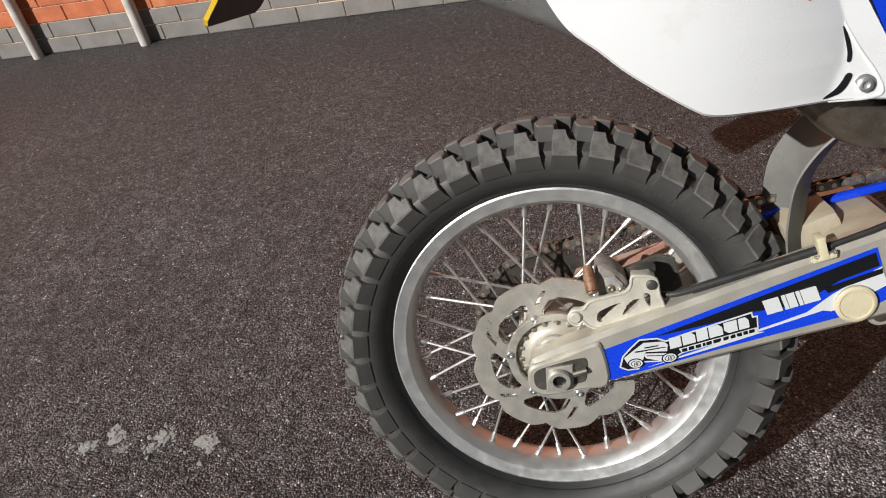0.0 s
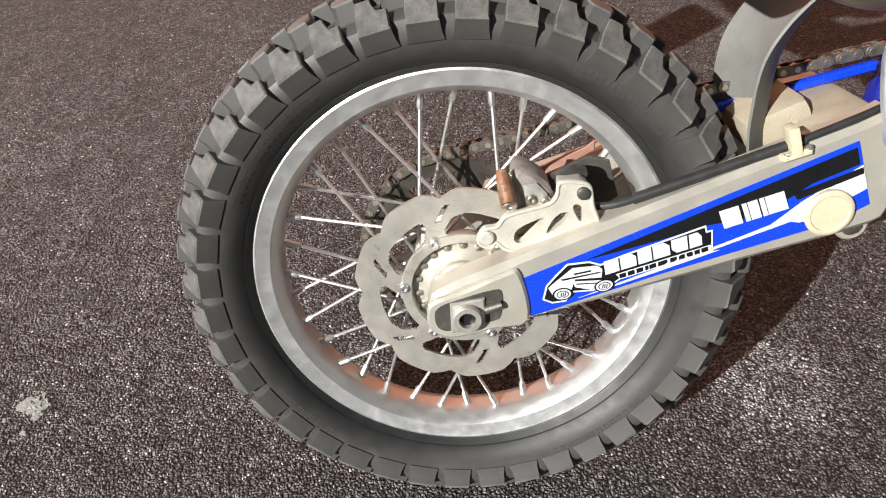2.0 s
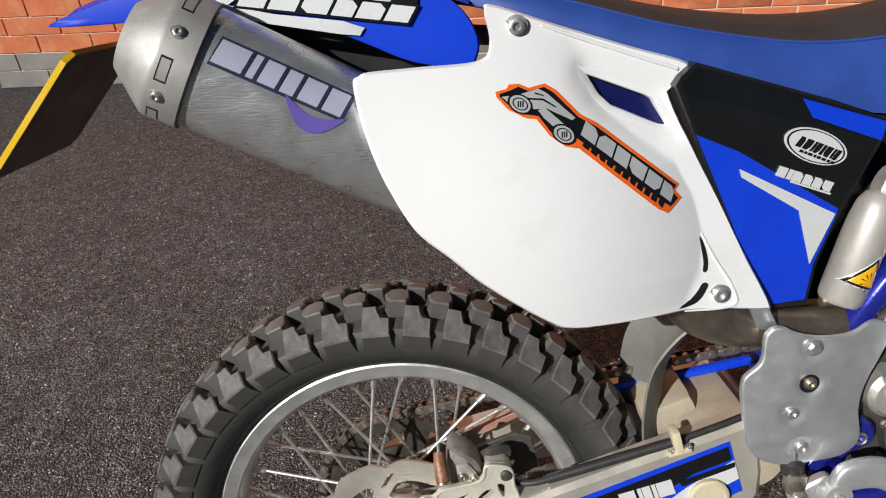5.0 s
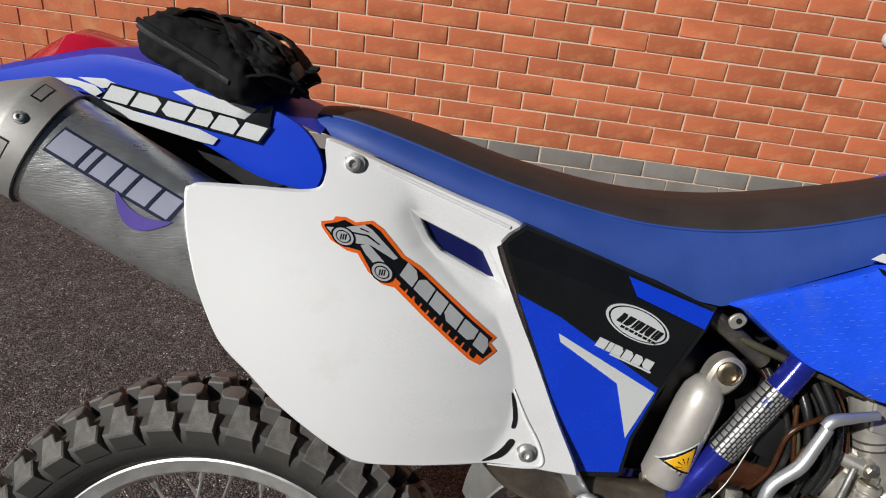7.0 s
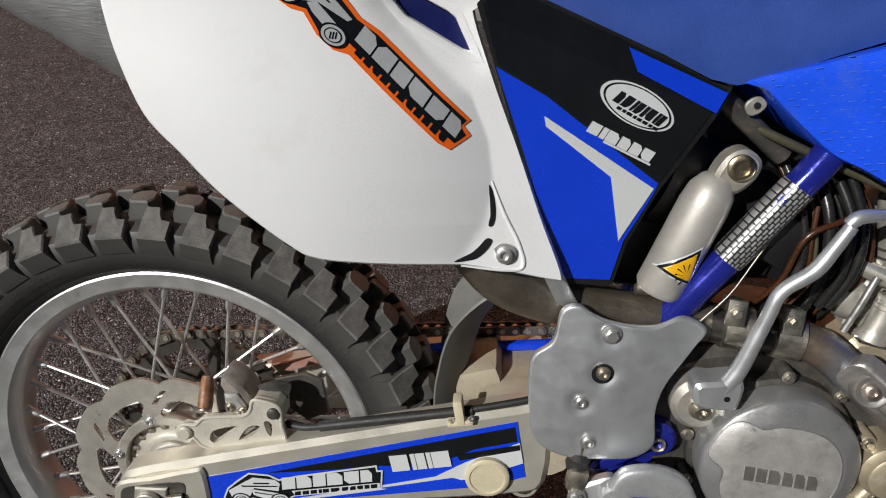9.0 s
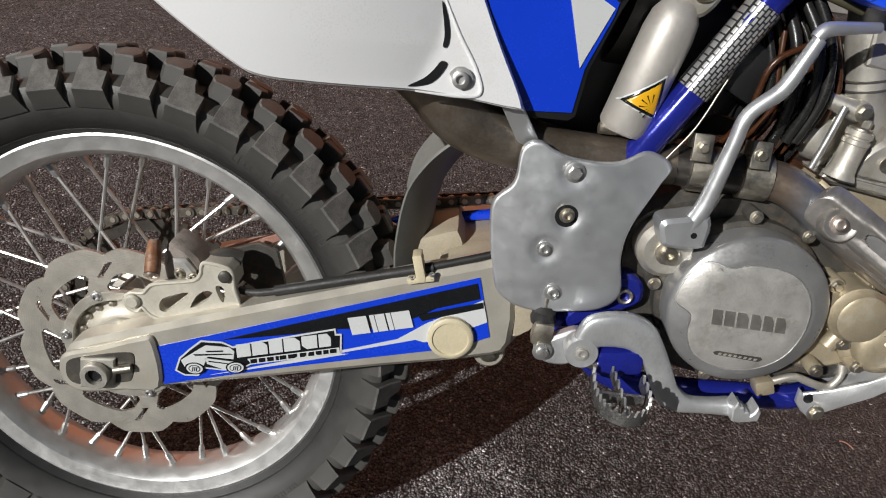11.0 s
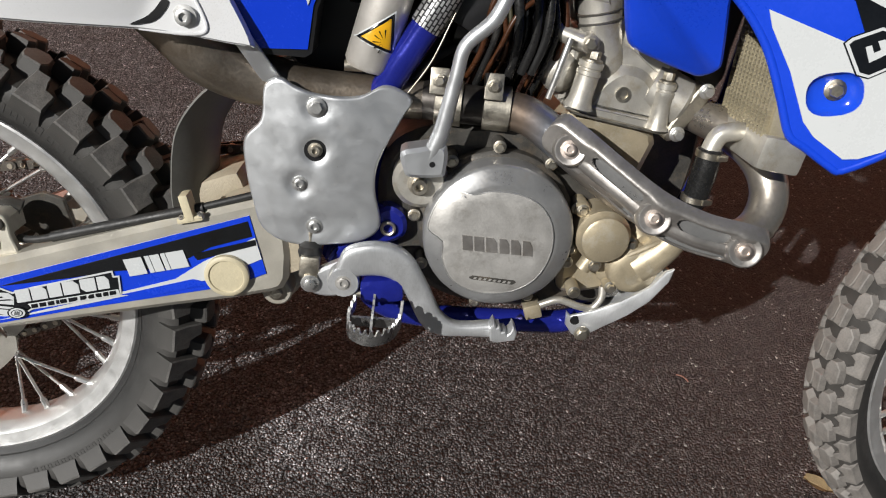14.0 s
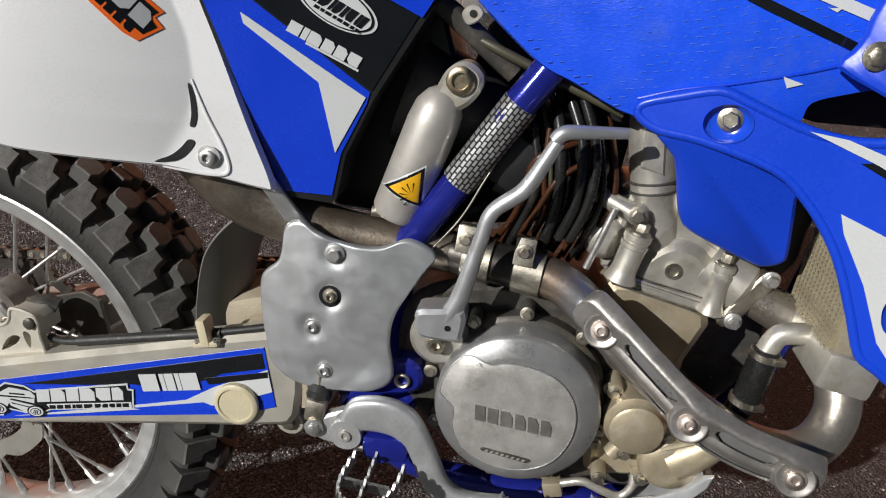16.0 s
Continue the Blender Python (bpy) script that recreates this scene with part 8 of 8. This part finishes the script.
wheel_tyre("front_tyre", "worn dusty front tyre", front_profile, [(fs_a, N_F, 0.0), (fs_b, N_F, 0.5), (fm_a, N_F, 0.5), (fm_b, N_F, 0.0), (fc, N_F, 0.0)], FW, "front_tread")
wheel_rim("front_rim", "silver alloy front rim", FW, 0.2815, 0.0235, 0.2535, 0.036, 0.030, 55, 4)
part("front_hub", lathe([(0.010, -0.055), (0.030, -0.050), (0.042, -0.040), (0.042, -0.028), (0.026, -0.020), (0.026, 0.020), (0.042, 0.028), (0.042, 0.040), (0.010, 0.05)], 40), "cast", bike, "cast alloy front hub", m=FW)


front_disc = part("front_brake_disc", lathe([(0.138, 0.066), (0.138, 0.071), (0.128, 0.074), (0.100, 0.076), (0.060, 0.076), (0.060, 0.066)], 72), "cream_cast", bike, "cream dusted front brake disc cover", m=FW)
for k in range(24):
    part("cover_rib", plate([(-0.0035, 0.104), (0.0035, 0.104), (0.0035, 0.142), (-0.0035, 0.142)], 0.060, 0.010, 0.001), "cream_cast", front_disc, m=Matrix.Rotation(radians(15 * k), 4, "Y"))


def front_mudguard():
    bm = bmesh.new()
    rows = []
    for i in range(19):
        a = radians(-48 + i * 4.6)
        rows.append([bm.verts.new(((0.445 - 0.05 * (w / 0.065) ** 2) * math.sin(a), w, (0.445 - 0.05 * (w / 0.065) ** 2) * math.cos(a))) for w in (-0.065, -0.05, -0.025, 0, 0.025, 0.05, 0.065)])
    for a_, b_ in zip(rows, rows[1:]):
        for j in range(6):
            bm.faces.new((a_[j], a_[j + 1], b_[j + 1], b_[j]))
    bmesh.ops.solidify(bm, geom=list(bm.faces), thickness=0.003)
    return bm


part("front_mudguard", front_mudguard(), "white", bike, "white plastic front mudguard", m=FW)


# ---- loose things ----
def bag():
    """A slack rounded pouch with creases."""
    bm = bmesh.new()
    bmesh.ops.create_cube(bm, size=1)
    bmesh.ops.subdivide_edges(bm, edges=list(bm.edges), cuts=47, use_grid_fill=True)
    for v in bm.verts:
        q = v.co * 2
        r = (abs(q.x) ** 5 + abs(q.y) ** 5 + abs(q.z) ** 5) ** 0.2
        q = q / max(r, 1e-6)
        x, y, z = q.x * 0.070, q.y * 0.080, q.z * 0.024
        z += 0.006 * math.cos(2.0 * q.x) * (1 if q.z > 0 else 0.4)
        x += 0.010 * (0.5 - abs(q.z)) * q.x
        crease = 0.006 * noise.noise(Vector((x * 22, y * 18, z * 30))) + 0.0045 * abs(noise.noise(Vector((x * 46, y * 38, z * 50)))) + 0.0014 * noise.noise(Vector((x * 130, y * 110, z * 130)))
        v.co = Vector((x, y, z)) + q.normalized() * crease
    m = pose(-0.009, -0.056, 0.7165, 6, 17, -3)
    bmesh.ops.transform(bm, matrix=m, verts=bm.verts)
    return bm


def webbing(pts, width, thick=0.0022, seed=1):
    """A flat strap along a bent line, a little rumpled."""
    rnd = random.Random(seed)
    line = smooth([Vector(p) for p in pts], 6, closed=False)
    bm = bmesh.new()
    rows = []
    for i, p in enumerate(line):
        t = (line[min(i + 1, len(line) - 1)] - line[max(i - 1, 0)]).normalized()
        side_ = t.cross(Vector((0.1, 0.15, 1))).normalized() * width / 2
        n = side_.cross(t).normalized() * thick
        w = Vector((0, 0, rnd.uniform(-0.0008, 0.0008)))
        rows.append([bm.verts.new(p + q + w) for q in (-side_, side_, side_ + n, -side_ + n)])
    for a, b in zip(rows, rows[1:]):
        for j in range(4):
            bm.faces.new((a[j], a[(j + 1) % 4], b[(j + 1) % 4], b[j]))
    bm.faces.new(rows[0])
    bm.faces.new(rows[-1])
    return bm


def fold(c, size, turn, seed):
    """A heap of bunched cloth."""
    bm = bmesh.new()
    bmesh.ops.create_icosphere(bm, subdivisions=5, radius=1)
    for v in bm.verts:
        p = v.co.copy()
        q = p * 1.6 + Vector((seed, seed * 0.7, 0))
        k = 1 + 0.28 * noise.noise(q) + 0.20 * abs(noise.noise(q * 2.3)) + 0.05 * noise.noise(q * 6)
        v.co = Vector((p.x * size[0], p.y * size[1], p.z * size[2])) * k
    bmesh.ops.transform(bm, matrix=pose(*c, *turn), verts=bm.verts)
    return bm


pack = new("tool_bag")
pack.matrix_basis = BIKE @ Matrix.Translation((-0.078, 0, 0)) @ Matrix.Diagonal((0.92, 1, 1, 1)) @ Matrix.Translation((0.078, 0, 0))
tagged(pack, "black nylon tool bag strapped on the rear mudguard", "bag")
part("pouch", bag(), "nylon", pack)
part("rumpled_flap", fold((0.046, -0.080, 0.718), (0.046, 0.050, 0.018), (0, 32, 0), 3.1), "nylon", pack, "bunched flap of black cloth")
part("rumpled_flap", fold((-0.020, -0.070, 0.742), (0.052, 0.050, 0.009), (4, 14, 0), 7.7), "nylon", pack, "bunched flap of black cloth")
part("zip", tube([(-0.074, -0.128, 0.736), (-0.055, -0.1395, 0.7285), (-0.025, -0.1405, 0.717), (0.004, -0.1405, 0.705), (0.026, -0.139, 0.695)], 0.0032, 8), "zip", pack, "dark metal zip along the pouch")
part("zip_flap", tube([(-0.076, -0.126, 0.741), (-0.055, -0.137, 0.734), (-0.025, -0.138, 0.7225), (0.004, -0.138, 0.7105), (0.030, -0.136, 0.700)], 0.0030, 8), "nylon", pack)
for i, (pts, w) in enumerate((([(-0.066, -0.120, 0.742), (-0.050, -0.100, 0.750), (-0.030, -0.090, 0.756), (-0.006, -0.085, 0.752), (0.014, -0.090, 0.738), (0.030, -0.104, 0.722)], 0.030), ([(-0.056, -0.040, 0.746), (-0.020, -0.030, 0.756), (0.016, -0.040, 0.752), (0.040, -0.060, 0.738)], 0.026),
        ([(0.016, -0.100, 0.738), (0.034, -0.095, 0.744), (0.052, -0.092, 0.738), (0.070, -0.092, 0.722), (0.084, -0.096, 0.706), (0.080, -0.100, 0.690)], 0.024), ([(0.030, -0.050, 0.742), (0.054, -0.056, 0.744), (0.076, -0.064, 0.728), (0.092, -0.078, 0.706), (0.080, -0.092, 0.690)], 0.028),
        ([(0.040, -0.125, 0.700), (0.060, -0.120, 0.704), (0.078, -0.108, 0.700), (0.086, -0.090, 0.688)], 0.022), ([(0.046, -0.080, 0.738), (0.062, -0.084, 0.730), (0.078, -0.088, 0.716), (0.094, -0.086, 0.712), (0.100, -0.080, 0.718)], 0.014))):
    part("strap", webbing(pts, w, 0.0026, i), "nylon", pack)
for c, sz, turn in (((0.052, -0.098, 0.738), (0.022, 0.018, 0.006), (20, 25, 0)), ((0.084, -0.100, 0.712), (0.016, 0.020, 0.007), (30, 45, 10))):
    bk = bmesh.new()
    box(bk, c, sz, turn, 0.002)
    part("buckle", bk, "black", pack, "black plastic buckle")


def wall_pose():
    return pose(0, WALL_Y, 0, 0, 0, WALL_TURN)


for x in (-2.52, -1.93):
    pole = new("drain_pipe", finish(tube([(0, 0, 0), (0, 0, 2.6)], 0.026, 20, round_pts=False)))
    pole.data.materials.append(M["drain"])
    pole.matrix_basis = pose(x, WALL_Y - 0.035 - x * math.tan(radians(-WALL_TURN)) , 0)
    tagged(pole, "pale painted pipe standing against the brick wall", "pipe", group="pipes on the wall")


def splash(cx, cy, r, seed):
    """Torn flecks of dried cement round a thicker middle."""
    rnd = random.Random(seed)
    bm = bmesh.new()
    for f in range(26):
        a, d = rnd.uniform(0, 6.283), abs(rnd.gauss(0, 0.75))
        x0, y0 = (cx, cy) if f == 0 else (cx + d * r * 1.5 * math.cos(a), cy + d * r * 1.7 * math.sin(a))
        q0 = r * 0.75 if f == 0 else r * rnd.uniform(0.06, 0.30)
        k, ph = 16, [rnd.uniform(0, 6.28) for _ in range(3)]
        rim = []
        for i in range(k):
            b = 2 * math.pi * i / k
            q = q0 * (1 + 0.30 * math.sin(2 * b + ph[0]) + 0.22 * math.sin(5 * b + ph[1]) + rnd.uniform(-0.15, 0.15))
            rim.append((x0 + q * 1.25 * math.cos(b), y0 + q * 1.25 * math.sin(b)))
        top = [bm.verts.new((x + (x0 - x) * 0.25, y + (y0 - y) * 0.25, 0.0006 + 0.00012 * f)) for x, y in rim]
        low = [bm.verts.new((x, y, 0.0001)) for x, y in rim]
        bm.faces.new(top)
        for i in range(k):
            bm.faces.new((top[i], top[(i + 1) % k], low[(i + 1) % k], low[i]))
    ob = new("cement_splash", finish(bm))
    ob.data.materials.append(M["chalk"])
    return tagged(ob, "pale dried cement splash on the macadam", "stain", group="pale splashes")


for i, (x, y, r) in enumerate(((-0.722, 0.07, 0.021), (-0.820, 0.085, 0.019), (-0.835, 0.058, 0.013), (-0.935, 0.09, 0.022), (-0.985, 0.065, 0.017), (-0.90, 0.055, 0.010))):
    splash(x, y, r, i)

lf = bmesh.new()
lrow = []
for i in range(7):
    f = i / 6
    w = 0.013 * math.sin(math.pi * (0.08 + 0.88 * f))
    lrow.append([(-0.025 + 0.05 * f, -w, 0.010 + 0.006 * f), (-0.025 + 0.05 * f, 0, 0.004 + 0.004 * f), (-0.025 + 0.05 * f, w, 0.011 + 0.005 * (1 - f))])
lf, _ = loft(lrow)
bmesh.ops.solidify(lf, geom=list(lf.faces), thickness=0.0008)
leaf = new("dry_leaf", finish(lf))
leaf.data.materials.append(M["leaf"])
leaf.matrix_basis = pose(1.272, -0.025, 0.0, 0, 0, -35)
tagged(leaf, "curled dry tan leaf beside the front tyre", "leaf")
tw = new("twig", finish(tube([(-0.012, 0, 0.002), (0, 0.002, 0.004), (0.013, -0.001, 0.002)], 0.0014, 8)))
tw.data.materials.append(M["rust"])
tw.matrix_basis = pose(1.099, 0.188, 0.0, 0, 0, -35)
tagged(tw, "small reddish twig lying on the macadam", "twig")


# ---- brick wall ----
def build_wall():
    core = bmesh.new()
    box(core, (0, 0.115, 1.6), (24, 0.222, 3.2))
    wall = new("wall_north", finish(core, smooth_shade=False))
    wall.data.materials.append(M["mortar"])
    wall.matrix_basis = wall_pose()
    tagged(wall, "red brick wall on two grey engineering-brick courses", "wall", kind="structure")
    def brick_mesh(length, mat, seed):
        rnd = random.Random(seed)
        bm = bmesh.new()
        box(bm, (0, 0.02, 0), (length, 0.05, 0.0688), (0, 0, 0), 0.0040)
        for v in bm.verts:
            v.co += Vector((rnd.uniform(-1, 1), rnd.uniform(-1, 1) * 0.6, rnd.uniform(-1, 1))) * 0.0012
        me = finish(bm, angle=50)
        me.materials.append(M[mat])
        return me
    reds = [brick_mesh(0.2212, "brick_red", s) for s in range(6)]
    greys = [brick_mesh(0.2212, "brick_grey", s + 9) for s in range(3)]
    rnd = random.Random(4)
    rest = {"brick_red": bmesh.new(), "brick_grey": bmesh.new()}
    for c in range(30):
        z = 0.03817 + 0.07634 * c
        shift = 1.4822 + (0.1145 if c % 2 else 0.0)
        for k in range(-45, 42):
            x = shift + 0.229 * k
            if abs(x) > 9.6:
                continue
            grey = c < 2
            near = -1.0 < x < 2.75 and 1 <= c < 19
            jx, jy = rnd.uniform(-0.0014, 0.0014), rnd.uniform(-0.0016, 0.0016)
            if near:
                me = rnd.choice(greys if grey else reds)
                part("brick", me, None, wall, m=pose(x + jx, 0.0035 + jy * 0.7, z, 0, rnd.uniform(-0.25, 0.25), 0))
            elif -7 < x < 7:
                box(rest["brick_grey" if grey else "brick_red"], (x, 0.0235 + jy * 0.7, z), (0.2212, 0.05, 0.0688))
    for mat, bm in rest.items():
        ob = part("far_bricks", bm, mat, wall, "bricks further along the wall")
        tagged(ob, kind="stuff")


build_wall()
